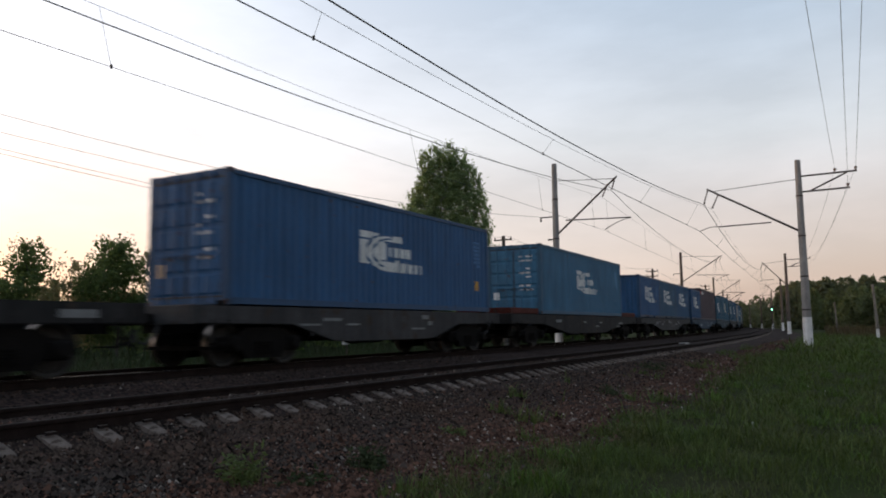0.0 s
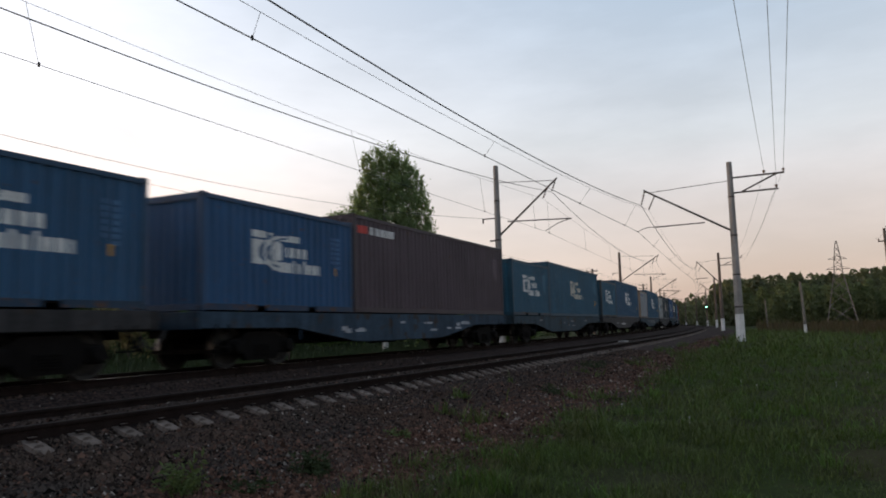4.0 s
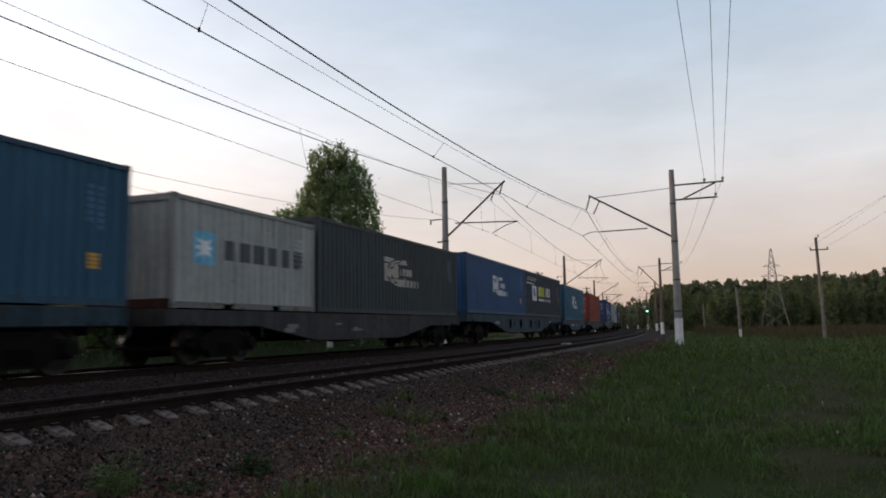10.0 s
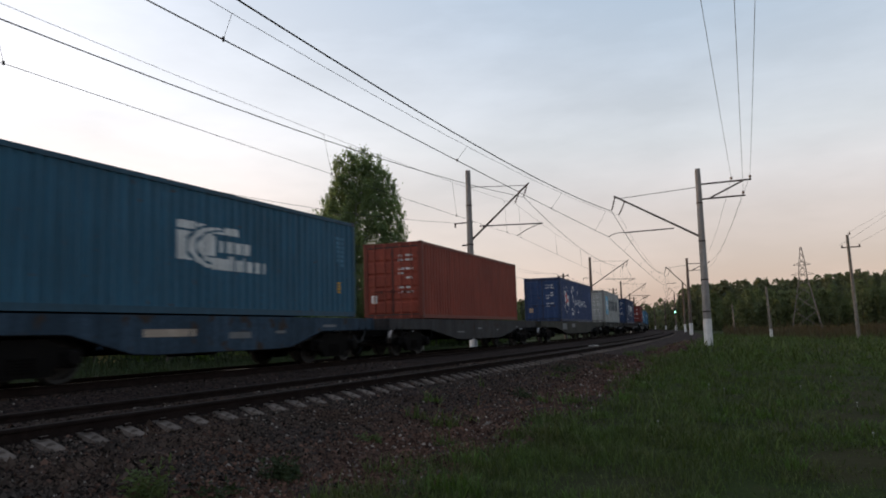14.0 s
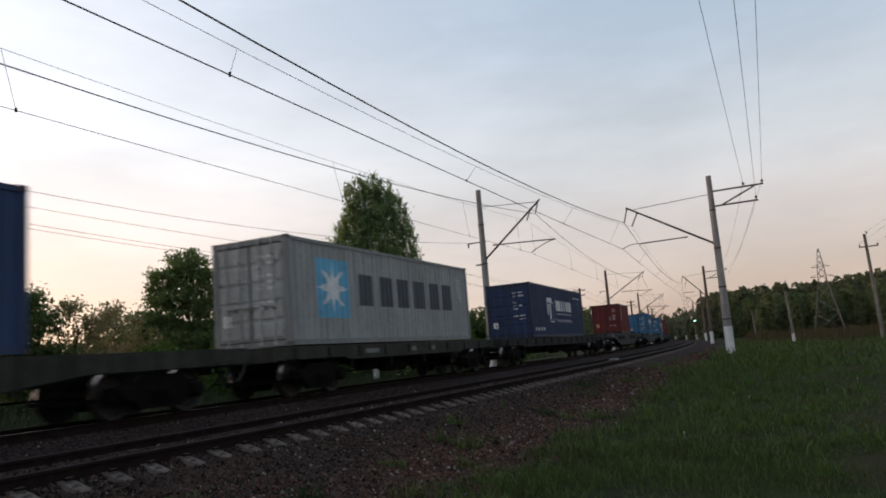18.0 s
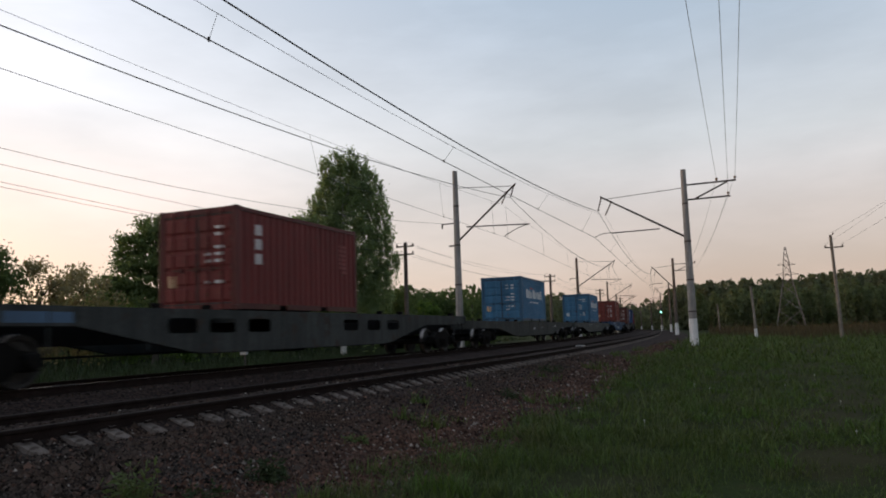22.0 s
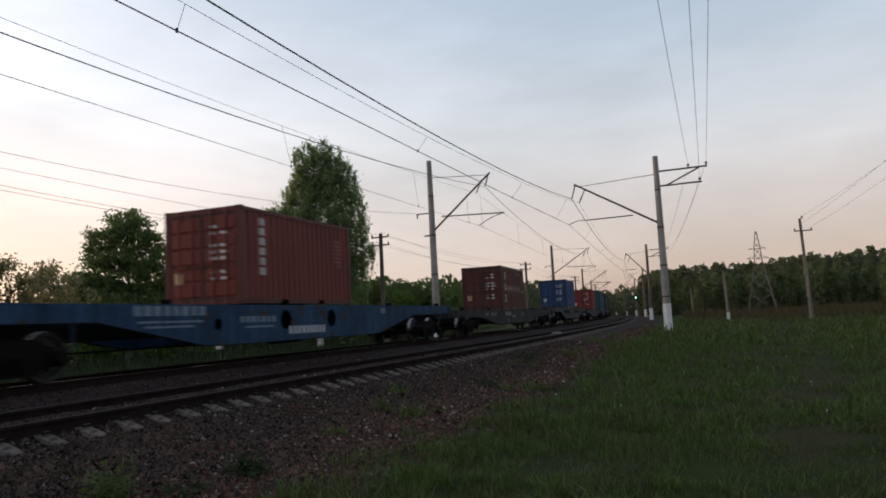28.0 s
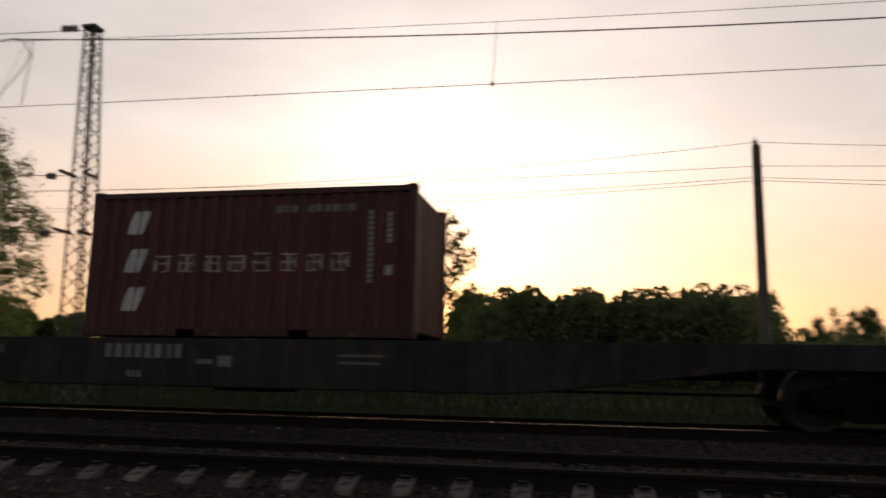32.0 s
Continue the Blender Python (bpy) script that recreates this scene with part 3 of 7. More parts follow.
def scatter_stones():
    """Broken stones of the bed, thickest on the near shoulder."""
    rng = np.random.default_rng(11)
    unit = np.array([(1, 0, -0.3), (-1, 0, -0.3), (0, 1, -0.3), (0, -1, -0.3), (0, 0, 1)], float)
    # only the part that stands out of the bed has faces
    tri = np.array([(0, 2, 4), (2, 1, 4), (1, 3, 4), (3, 0, 4)])
    n1, n2, n3, n4, n5, n6 = 60000, 28000, 12000, 24000, 9000, 14000
    sl = np.concatenate([rng.uniform(1.5, 11, n1), rng.uniform(9, 32, n2), rng.uniform(-9, 22, n3), 6 + 50 * rng.random(n4) ** 1.3, rng.uniform(-12, 1.5, n5), rng.uniform(-9, 26, n6)])
    v = np.concatenate([rng.uniform(-4.6, -0.8, n1), rng.uniform(-4.5, -0.8, n2), rng.uniform(0.85, 4.2, n3), rng.normal(-3.4, 0.42, n4), rng.uniform(-4.6, -0.85, n5), rng.uniform(-0.62, 0.62, n6)])
    h = np.interp(sl, SGRID, HEAD)
    x = np.interp(sl, SGRID, LX) - (v + NEAR) * np.cos(h)
    y = np.interp(sl, SGRID, LY) - (v + NEAR) * np.sin(h)
    ties = np.array([sleeper_at(k) for k in range(-40, 90)])
    gap = np.min(np.abs(sl[:, None] - ties[None]), 1)
    keep = (rng.random(len(v)) < np.interp(v, [-4.9, -4.3, -3.6, -3, 9], [0.05, 0.3, 0.8, 1, 1])) & ~((v < -0.885) & (v > -1.09) & (gap < 0.13))
    x, y, v = x[keep], y[keep], v[keep]
    n = len(x)
    size = rng.gamma(5, 0.0034, n) + 0.008
    big = rng.random(n) < np.interp(v, [-4.2, -2.8], [0.03, 0.006])
    size[big] *= 2.0
    size *= np.interp(sl[keep], [12, 30, 50], [1.0, 1.5, 2.2])
    z = ground_z(x, y) + size * 0.25
    p = unit[None] * rng.uniform(0.6, 1.15, (n, 5, 1)) * np.stack([size, size * rng.uniform(0.6, 1, n), size * rng.uniform(0.45, 0.8, n)], 1)[:, None, :]
    a = rng.uniform(0, 6.28, n)
    c, s = np.cos(a), np.sin(a)
    q = np.stack([p[..., 0] * c[:, None] - p[..., 1] * s[:, None], p[..., 0] * s[:, None] + p[..., 1] * c[:, None], p[..., 2]], -1)
    q += np.stack([x, y, z], 1)[:, None, :]
    verts = q.reshape(-1, 3)
    faces = (tri[None] + 5 * np.arange(n)[:, None, None]).reshape(-1, 3)
    pale = rng.random(n) < np.interp(v, [-4.7, -3.2, -2.4], [0.06, 0.05, 0.018])
    pf = faces.reshape(n, 4, 3)
    tagged(new("pale_stones", raw_mesh("pale_stones", verts.tolist(), pf[pale].reshape(-1, 3).tolist(), MAT["pale_stone"])), "scattered pale stones among the dark ballast", "ballast", kind="stuff")
    red = ~pale & (rng.random(n) < np.interp(v + 0.35 * np.sin(x * 2.1 + 1.3 * np.sin(y * 1.7)), [-3.2, -2.7, -1.9], [0.95, 0.55, 0.08]))
    tagged(new("gravel_stones", raw_mesh("gravel_stones", verts.tolist(), pf[red].reshape(-1, 3).tolist(), MAT["red_stone"])), "reddish brown gravel along the foot of the ballast", "gravel", kind="stuff")
    faces = pf[~pale & ~red].reshape(-1, 3)
    tagged(new("ballast_stones", raw_mesh("ballast_stones", verts.tolist(), faces.tolist(), MAT["stone"])), "loose broken dark grey ballast stones", "ballast", kind="stuff")


def scatter_grass():
    rng = np.random.default_rng(21)

    def mounds(x, y):
        """Swelling of the sward, from hollows at -1 to thick clumps at 1."""
        a = np.sin(x * 1.9 + np.sin(y * 1.3) * 2) * np.sin(y * 1.6 + np.cos(x * 1.1) * 2)
        b = np.sin(x * 4.3 - y * 1.7 + 2 * np.sin(y * 2.1)) * np.sin(y * 3.7 + x * 1.2 + 2 * np.cos(x * 2.9))
        return 0.6 * a + 0.5 * b

    def blades_at(x, y, hh, wid, lean):
        m = len(x)
        a = rng.uniform(0, 6.28, m)
        w = wid * rng.uniform(0.6, 1.4, m)
        dx, dy = np.cos(a), np.sin(a)
        bend = hh * rng.uniform(lean[0], lean[1], m)
        z = ground_z(x, y) - 0.01
        p0 = np.stack([x - dy * w, y + dx * w, z], 1)
        p1 = np.stack([x + dy * w, y - dx * w, z], 1)
        p2 = np.stack([x + dx * bend * .35 + dy * w * .7, y + dy * bend * .35 - dx * w * .7, z + hh * 0.6], 1)
        p3 = np.stack([x + dx * bend * .35 - dy * w * .7, y + dy * bend * .35 + dx * w * .7, z + hh * 0.6], 1)
        p4 = np.stack([x + dx * bend, y + dy * bend, z + hh * 0.9], 1)
        return np.stack([p0, p1, p2, p3, p4], 1)

    def patch(n, x0, x1, y0, y1, hgt, wid, vmax, tufts=None):
        x, y = rng.uniform(x0, x1, n), y0 + (y1 - y0) * rng.random(n) ** 1.25
        v = left_of(x, y)
        clump = mounds(x, y)
        path_near = trodden(x, y)
        keep = (v < vmax + 0.5 * clump) & (rng.random(n) < (1 - 0.5 * path_near) * np.clip(0.75 + 0.6 * clump, 0.25, 1))
        if tufts is not None:
            keep &= (clump > tufts) & (np.sin(x * 3.1 + y) > -0.2)
        x, y, clump, path_near = x[keep], y[keep], clump[keep], path_near[keep]
        hh = rng.gamma(4, hgt / 4, len(x)) * np.clip(0.9 + 0.75 * clump, 0.4, 1.8) * (1 - 0.5 * path_near)
        return blades_at(x, y, hh, wid, (0.3, 1.3))

    def blade_mesh(name, blades, mat, label):
        b = 5 * np.arange(len(blades))
        faces = [(i, i + 1, i + 2, i + 3) for i in b] + [(i + 3, i + 2, i + 4) for i in b]
        tagged(new(name, raw_mesh(name, blades.reshape(-1, 3).tolist(), faces, MAT[mat])), label, "grass", kind="stuff")

    blade_mesh("grass", np.concatenate([
        patch(60000, -9.5, -3.4, 9, 46, 0.11, 0.010, -2.3, tufts=0.5),
        patch(45000, -4.4, 14, -26, 1.9, 0.12, 0.010, -3.9),
        patch(135000, -4.4, 9, 1.8, 12, 0.10, 0.0045, -3.9),
        patch(105000, -6, 16, 10, 34, 0.14, 0.010, -4.0),
        patch(60000, -12, 34, 30, 90, 0.24, 0.03, -4.6),
    ]), "grass", "uneven green meadow grass with trodden patches")
    # brighter tufts of young grass and broad-bladed herbs
    tx, ty = rng.uniform(-5.0, 9.0, 320), 3.5 + 34 * rng.random(320) ** 1.2
    good = (left_of(tx, ty) < -4.2) & (rng.random(320) < 1 - 0.8 * trodden(tx, ty))
    tx, ty = tx[good], ty[good]
    per = 46
    rad = np.repeat(rng.uniform(0.05, 0.16, len(tx)), per)
    bx = np.repeat(tx, per) + rng.normal(0, 1, len(rad)) * rad
    by = np.repeat(ty, per) + rng.normal(0, 1, len(rad)) * rad
    tall = np.repeat(rng.uniform(0.10, 0.26, len(tx)), per) * rng.uniform(0.5, 1.2, len(rad))
    blade_mesh("grass_tufts", blades_at(bx, by, tall, np.repeat(rng.uniform(0.005, 0.011, len(tx)), per), (0.3, 1.0)), "fresh", "fresh bright green tufts standing in the meadow grass")
    # far side of the tracks
    bl = []
    for m, y0, y1, v0, v1, hg, w in ((60000, -25, 60, 8.2, 24, 0.055, 0.026), (45000, -70, 120, 20, 75, 0.13, 0.05)):
        y = rng.uniform(y0, y1, m)
        v = rng.uniform(v0, v1, m)
        h = np.interp(y, LY, HEAD)
        x = np.interp(y, LY, LX) - (v + NEAR) / np.cos(h)
        hh = rng.gamma(4, hg, m) * (1 + 0.5 * np.sin(x * 1.3) * np.sin(y * 0.9))
        a = rng.uniform(0, 6.28, m)
        z = ground_z(x, y) - 0.01
        bl.append(np.stack([np.stack([x - np.sin(a) * w, y + np.cos(a) * w, z], 1), np.stack([x + np.sin(a) * w, y - np.cos(a) * w, z], 1), np.stack([x + np.cos(a) * hh * .4, y + np.sin(a) * hh * .4, z + hh], 1)], 1))
    q = np.concatenate(bl)
    tagged(new("verge_grass", raw_mesh("verge_grass", q.reshape(-1, 3).tolist(), [(3 * i, 3 * i + 1, 3 * i + 2) for i in range(len(q))], MAT["verge"])), "rough green grass on the verge behind the tracks", "grass", kind="stuff")


def dandelions():
    """White seed heads standing in the grass."""
    rng = np.random.default_rng(33)
    g = Geo()
    for k in range(15):
        x, y = rng.uniform(-4.5, 6), 8 + 22 * rng.random() ** 1.3
        if left_of(x, y) > -4.3:
            continue
        z = float(ground_z(x, y))
        h = rng.uniform(0.10, 0.18)
        g.tube((x, y, z), (x, y, z + h), 0.003, n=3)
        g.lathe([(0.005, -0.016), (0.015, -0.006), (0.015, 0.006), (0.005, 0.016)], 6, 'z', (x, y, z + h))
    tagged(new("dandelions", g.mesh("dandelions", MAT["dandelion"])), "white dandelion seed heads scattered in the grass", "flowers", kind="stuff")


def weed(x, y, r, hgt, n, seed, mat="verge"):
    """A leafy weed growing in the ballast: thin stems with small leaves all the way up."""
    rng = random.Random(seed)
    g = Geo()
    z0 = float(ground_z(x, y))
    for i in range(n):
        a, tilt = rng.uniform(0, 6.28), rng.gauss(0, 0.32)
        L = hgt * rng.uniform(0.35, 1.1)
        d = Vector((math.cos(a) * math.sin(tilt), math.sin(a) * math.sin(tilt), math.cos(tilt)))
        o = Vector((rng.gauss(0, r * 0.36), rng.gauss(0, r * 0.36), -0.02))
        side = d.orthogonal().normalized() * 0.003
        g.add([o - side, o + side, o + d * L], [(0, 1, 2)])
        for k in range(int(4 + L * 22)):
            p = o + d * L * (0.12 + 0.9 * rng.random())
            w = Vector((rng.gauss(0, 1), rng.gauss(0, 1), rng.gauss(0.2, 0.6))).normalized()
            q = w.cross(Vector((rng.gauss(0, 1), rng.gauss(0, 1), rng.gauss(0, 1)))).normalized()
            k = rng.uniform(0.018, 0.042)
            g.add([p, p + w * k + q * k * 0.35, p + w * k * 2, p + w * k - q * k * 0.35], [(0, 1, 2, 3)])
    ob = new("weed", raw_mesh("weed", g.v, g.f, MAT[mat]))
    ob.location = (x, y, z0)
    tagged(ob, "small leafy weed growing among the ballast stones", "weed", kind="stuff")


# ---- the train ----
WHEELS = []         # (wheel, its place along the train, side, place on its bogie)
MOVERS = []          # (object, wagon's middle along the train, half distance of its bogies, own pose on it)
V0, ACC = 13.1557, -0.0179
FLOOR = 1.29


def wheel_mesh():
    """A solid wheel with a worn bright tread; the web carries two lifting holes' bosses."""
    g = Geo().lathe([(0.10, -0.09), (0.14, -0.075), (0.15, -0.02), (0.36, 0.0), (0.40, -0.06), (0.475, -0.065), (0.478, 0.055), (0.50, 0.07), (0.50, 0.095), (0.39, 0.095), (0.36, 0.03), (0.15, 0.03), (0.14, 0.09), (0.10, 0.1)], 22, 'x')
    for k in (0, 1):
        a = math.pi * k
        g.lathe([(0.045, -0.035), (0.04, 0.0)], 8, 'x', (-0.012, 0.25 * math.cos(a), 0.25 * math.sin(a)))
    g.lathe([(0.468, -0.068), (0.479, -0.055), (0.482, 0.05), (0.47, 0.056)], 22, 'x', caps=False)
    me = g.mesh("wheel", MAT["wheel"])
    me.materials.append(MAT["tread"])
    for p in me.polygons:
        r = math.hypot(p.center.y, p.center.z)
        p.material_index = int(r > 0.47 and abs(p.normal.x) < 0.3 and abs(p.center.x) < 0.06)
    return me


def side_frame_mesh():
    prof = [(-1.25, 0.38), (-1.18, 0.62), (-0.75, 0.68), (-0.5, 0.82), (0.5, 0.82), (0.75, 0.68), (1.18, 0.62), (1.25, 0.38), (0.68, 0.36), (0.52, 0.16), (-0.52, 0.16), (-0.68, 0.36)]
    g = Geo().prism(prof, 'x', -0.09, 0.09)
    for y in (-0.925, 0.925):
        g.lathe([(0.15, 0.0), (0.16, 0.16), (0.12, 0.2)], 12, 'x', (0.06, y, 0.475))
        g.box(0.02, y - 0.2, 0.3, 0.13, y + 0.2, 0.62, 0.03)
    for y in (-0.2, -0.07, 0.07, 0.2):
        for k in range(5):
            g.lathe([(0.05, 0), (0.055, 0.018), (0.05, 0.036)], 8, 'z', (0.1, y, 0.26 + k * 0.055))
    return g.mesh("side_frame", MAT["grime_shade"])


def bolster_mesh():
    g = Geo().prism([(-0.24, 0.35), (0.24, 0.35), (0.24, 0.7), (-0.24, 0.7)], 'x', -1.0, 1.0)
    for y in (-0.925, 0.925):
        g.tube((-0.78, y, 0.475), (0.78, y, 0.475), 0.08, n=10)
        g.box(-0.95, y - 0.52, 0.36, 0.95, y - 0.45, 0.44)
    return g.mesh("bogie", MAT["grime_shade"])


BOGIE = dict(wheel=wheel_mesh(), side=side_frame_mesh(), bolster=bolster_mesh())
COUPLER = Geo().box(-0.14, 0, 0.92, 0.14, 0.42, 1.12, 0.02).box(-0.22, 0.40, 0.88, 0.20, 0.62, 1.2, 0.04).tube((0.4, 0, 0.8), (0.3, 0.5, 0.45), 0.03).tube((0.3, 0.5, 0.45), (0.15, 0.62, 0.5), 0.03).mesh("coupler", MAT["grime_shade"])


def sill_outline(L, style, top):
    """Side view of the main beam, as (y, z) from one end round the belly."""
    h = L / 2
    if style == 'straight':
        return [(-h, top), (-h, top - 0.34), (-h + 3.2, top - 0.34), (-h + 3.5, top - 0.42), (h - 3.5, top - 0.42), (h - 3.2, top - 0.34), (h, top - 0.34), (h, top)]
    b0, b1 = {12: (2.6, 4.6), 14: (2.9, 4.4), 18: (3.4, 6.2), 24: (4.2, 7.4)}[min((12, 14, 18, 24), key=lambda q: abs(q - L))]
    low = 0.46
    return [(-h, top), (-h, top - 0.36), (-h + b0, top - 0.38), (-h + b1, low + 0.03), (-h + b1 + 0.6, low), (h - b1 - 0.6, low), (h - b1, low + 0.03), (h - b0, top - 0.38), (h, top - 0.36), (h, top)]


def holed_web(outline, holes):
    """The beam's web cut into columns, leaving the holes open, as (y0, y1, z0, z1) panels."""
    ys = sorted({p[0] for p in outline} | {e for c, w, _, _ in holes for e in (c - w / 2, c + w / 2)})
    top = max(p[1] for p in outline)
    lows = sorted((p for p in outline if p[1] < top - 0.01), key=lambda p: p[0])
    ly, lz = [p[0] for p in lows], [p[1] for p in lows]
    cols = []
    for a, b in zip(ys, ys[1:]):
        mid = (a + b) / 2
        za, zb = float(np.interp(a, ly, lz)), float(np.interp(b, ly, lz))
        hole = [k for k in holes if abs(mid - k[0]) < k[1] / 2]
        if hole:
            cols += [(a, b, za, zb, hole[0][2], hole[0][2]), (a, b, hole[0][3], hole[0][3], top, top)]
        else:
            cols.append((a, b, za, zb, top, top))
    return cols


def build_wagon(s0, s1, style, colour, label, holes=(), top=FLOOR, marks=(), boards=None, patches=()):
    pitch = s1 - s0
    L = pitch - 1.16
    half = L / 2
    w = thing("container_wagon", label, "railway wagon", group="wagons of the freight train")
    body = wagon_paint(*colour)
    out = sill_outline(L, style, top - 0.02)
    for side in (-1, 1):
        x = 1.2 * side
        g = Geo()
        for a, b, za, zb, ta, tb in holed_web(out, holes):
            g.prism([(a, za), (b, zb), (b, tb), (a, ta)], 'x', x - 0.012, x + 0.012)
        sill = part("side_sill", g.mesh("side_sill", body, False, True), None, w)
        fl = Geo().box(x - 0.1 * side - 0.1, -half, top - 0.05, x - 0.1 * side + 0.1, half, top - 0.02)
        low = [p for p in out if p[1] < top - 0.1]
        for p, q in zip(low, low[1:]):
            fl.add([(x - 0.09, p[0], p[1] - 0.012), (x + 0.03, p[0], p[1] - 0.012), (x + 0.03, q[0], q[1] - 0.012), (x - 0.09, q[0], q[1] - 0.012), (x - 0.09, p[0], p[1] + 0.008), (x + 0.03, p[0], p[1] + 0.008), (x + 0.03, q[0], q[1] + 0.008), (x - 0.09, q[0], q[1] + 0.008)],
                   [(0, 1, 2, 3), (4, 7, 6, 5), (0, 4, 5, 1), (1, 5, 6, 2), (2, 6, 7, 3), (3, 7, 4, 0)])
        # the shadow line along the beam's foot is put into this flange's colour
        part("flange", fl, MAT["grime_shade"], sill)
        for k in range(int(L / 2.4)):
            y = -half + 1.2 + k * 2.4
            if abs(y) < half - 3.4 and not any(abs(y - c) < q / 2 + 0.1 for c, q, _, _ in holes):
                part("rib", Geo().box(x + side * 0.012 - 0.008, y - 0.02, 0.6, x + side * 0.012 + 0.008, y + 0.02, top - 0.06), body, sill)
        for hc, hw, hz0, hz1 in holes:
            n = 16
            cz, rz = (hz0 + hz1) / 2, (hz1 - hz0) / 2
            rg = Geo()
            vs = []
            for r in (1.0, 1.12):
                for i in range(n):
                    a = 2 * math.pi * i / n
                    ca, sa = math.cos(a), math.sin(a)
                    e = 0.35
                    vs.append((x + side * 0.016, hc + hw / 2 * r * math.copysign(abs(ca) ** e, ca) if hw > rz * 2.2 else hc + hw / 2 * r * ca, cz + rz * r * (math.copysign(abs(sa) ** e, sa) if hw > rz * 2.2 else sa)))
            rg.add(vs, [(i, (i + 1) % n, n + (i + 1) % n, n + i) for i in range(n)])
            if hw <= rz * 2.2:
                # corner plates that turn the square cut into a round one
                for i in range(n):
                    a, b = 2 * math.pi * i / n, 2 * math.pi * (i + 1) / n
                    sq = lambda q: 1 / max(abs(math.cos(q)), abs(math.sin(q)))
                    rg.add([(x, hc + hw / 2 * math.cos(a), cz + rz * math.sin(a)), (x, hc + hw / 2 * math.cos(b), cz + rz * math.sin(b)), (x, hc + hw / 2 * math.cos(b) * sq(b), cz + rz * math.sin(b) * sq(b)), (x, hc + hw / 2 * math.cos(a) * sq(a), cz + rz * math.sin(a) * sq(a))], [(0, 1, 2, 3)])
            part("opening_rim", rg, body, sill)
    part("centre_sill", Geo().box(-0.25, -half, 0.72, 0.25, half, top - 0.12), MAT["grime_shade"], w)
    n = max(5, round(L / 2.9))
    for k in range(n + 1):
        y = -half + 0.12 + (L - 0.24) * k / n
        part("crossbeam", Geo().box(-1.19, y - 0.09, top - 0.30, 1.19, y + 0.09, top - 0.055), body, w)
    for e in (-1, 1):
        part("end_beam", Geo().box(-1.25, e * half - 0.06, top - 0.40, 1.25, e * half + 0.06, top - 0.015, 0.015), body, w)
        part("coupler", COUPLER, None, w, m=pose(0, e * half, 0, 0, 0, 0 if e > 0 else 180))
        hose = [(0.32, e * half, 0.98), (0.34, e * (half + 0.16), 0.72), (0.3, e * (half + 0.34), 0.5), (0.24, e * (half + 0.5), 0.56), (0.2, e * (half + 0.58), 0.78)]
        part("brake_hose", Geo().line(hose, 0.03, 6), MAT["black"], w)
        part("step", Geo().tube((1.24, e * (half - 0.5), top - 0.3), (1.3, e * (half - 0.5), 0.5), 0.015).tube((1.24, e * (half - 0.9), top - 0.3), (1.3, e * (half - 0.9), 0.5), 0.015).box(1.15, min(e * (half - 0.5), e * (half - 0.9)), 0.48, 1.32, max(e * (half - 0.5), e * (half - 0.9)), 0.51), MAT["grime_shade"], w)
    bc = half - {12: 1.95, 14: 2.1, 18: 2.2, 24: 2.4}[min((12, 14, 18, 24), key=lambda q: abs(q - L))]
    for e in (-1, 1):
        b = part("bogie", BOGIE["bolster"], None, w, m=pose(0, e * bc, 0))
        for sd in (-1, 1):
            part("side_frame", BOGIE["side"], None, b, m=pose(sd * 1.02, 0, 0, 0, 0, 0 if sd > 0 else 180))
            for ax in (-0.925, 0.925):
                at = pose(sd * 0.79, ax, 0.478, 0, 0, 180 if sd > 0 else 0)
                WHEELS.append((part("wheel", BOGIE["wheel"], None, b, m=at), (s0 + s1) / 2 + e * bc + ax, sd, ax))
    # brake gear between the bogies
    br = Geo().tube((0.45, -0.9, 0.55), (0.45, 0.6, 0.55), 0.17, n=14).box(0.2, -2.2, 0.5, 0.5, -1.6, 0.85).tube((0.15, -bc + 1, 0.5), (0.15, bc - 1, 0.5), 0.025, n=5)
    if style == 'straight':
        for k in range(int(L / 1.6)):
            y = -half + 0.9 + 1.6 * k
            part("stake_pocket", Geo().box(1.212, y - 0.09, top - 0.33, 1.27, y + 0.09, top - 0.06, 0.01), body, w)
        br.prism([(-half + 4, top - 0.4), (-half + 5.5, 0.5), (half - 5.5, 0.5), (half - 4, top - 0.4)], 'x', 0.28, 0.34)
    part("brake_gear", br, MAT["grime_shade"], w)
    for y in marks:
        part("twist_lock", Geo().box(1.0, y - 0.09, top - 0.02, 1.18, y + 0.09, top + 0.09, 0.015), MAT["grime_shade"], w)
    if boards:
        col, spans = boards
        for y0, y1 in spans:
            part("end_board", Geo().box(-1.15, y0, top, 1.17, y1, top + 0.22, 0.01), wagon_paint(*col), w, "rust-red board on the empty deck")
    for y0, y1, z0, z1, c in patches:
        part("marking", Geo().box(1.205, y0, z0, 1.216, y1, z1), flat_paint(*c), w)
    mid = (s0 + s1) / 2
    MOVERS.append((w, mid, bc, Matrix.Identity(4)))
    return mid, bc, top


# ---- containers ----
def wave(u0, u1, period=0.278, depth=0.052):
    """Corrugation of a steel wall: (u, inset) pairs from u0 to u1."""
    n = max(1, round((u1 - u0) / period))
    p = (u1 - u0) / n
    pts = []
    for i in range(n):
        a = u0 + i * p
        pts += [(a, 0.0), (a + p * 0.30, 0.0), (a + p * 0.5, depth), (a + p * 0.80, depth)]
    return pts + [(u1, 0.0)]


def wall_of(pts, z0, z1, put):
    vs = [put(u, d, z) for u, d in pts for z in (z0, z1)]
    return Geo().add(vs, [(2 * i, 2 * i + 2, 2 * i + 3, 2 * i + 1) for i in range(len(pts) - 1)])


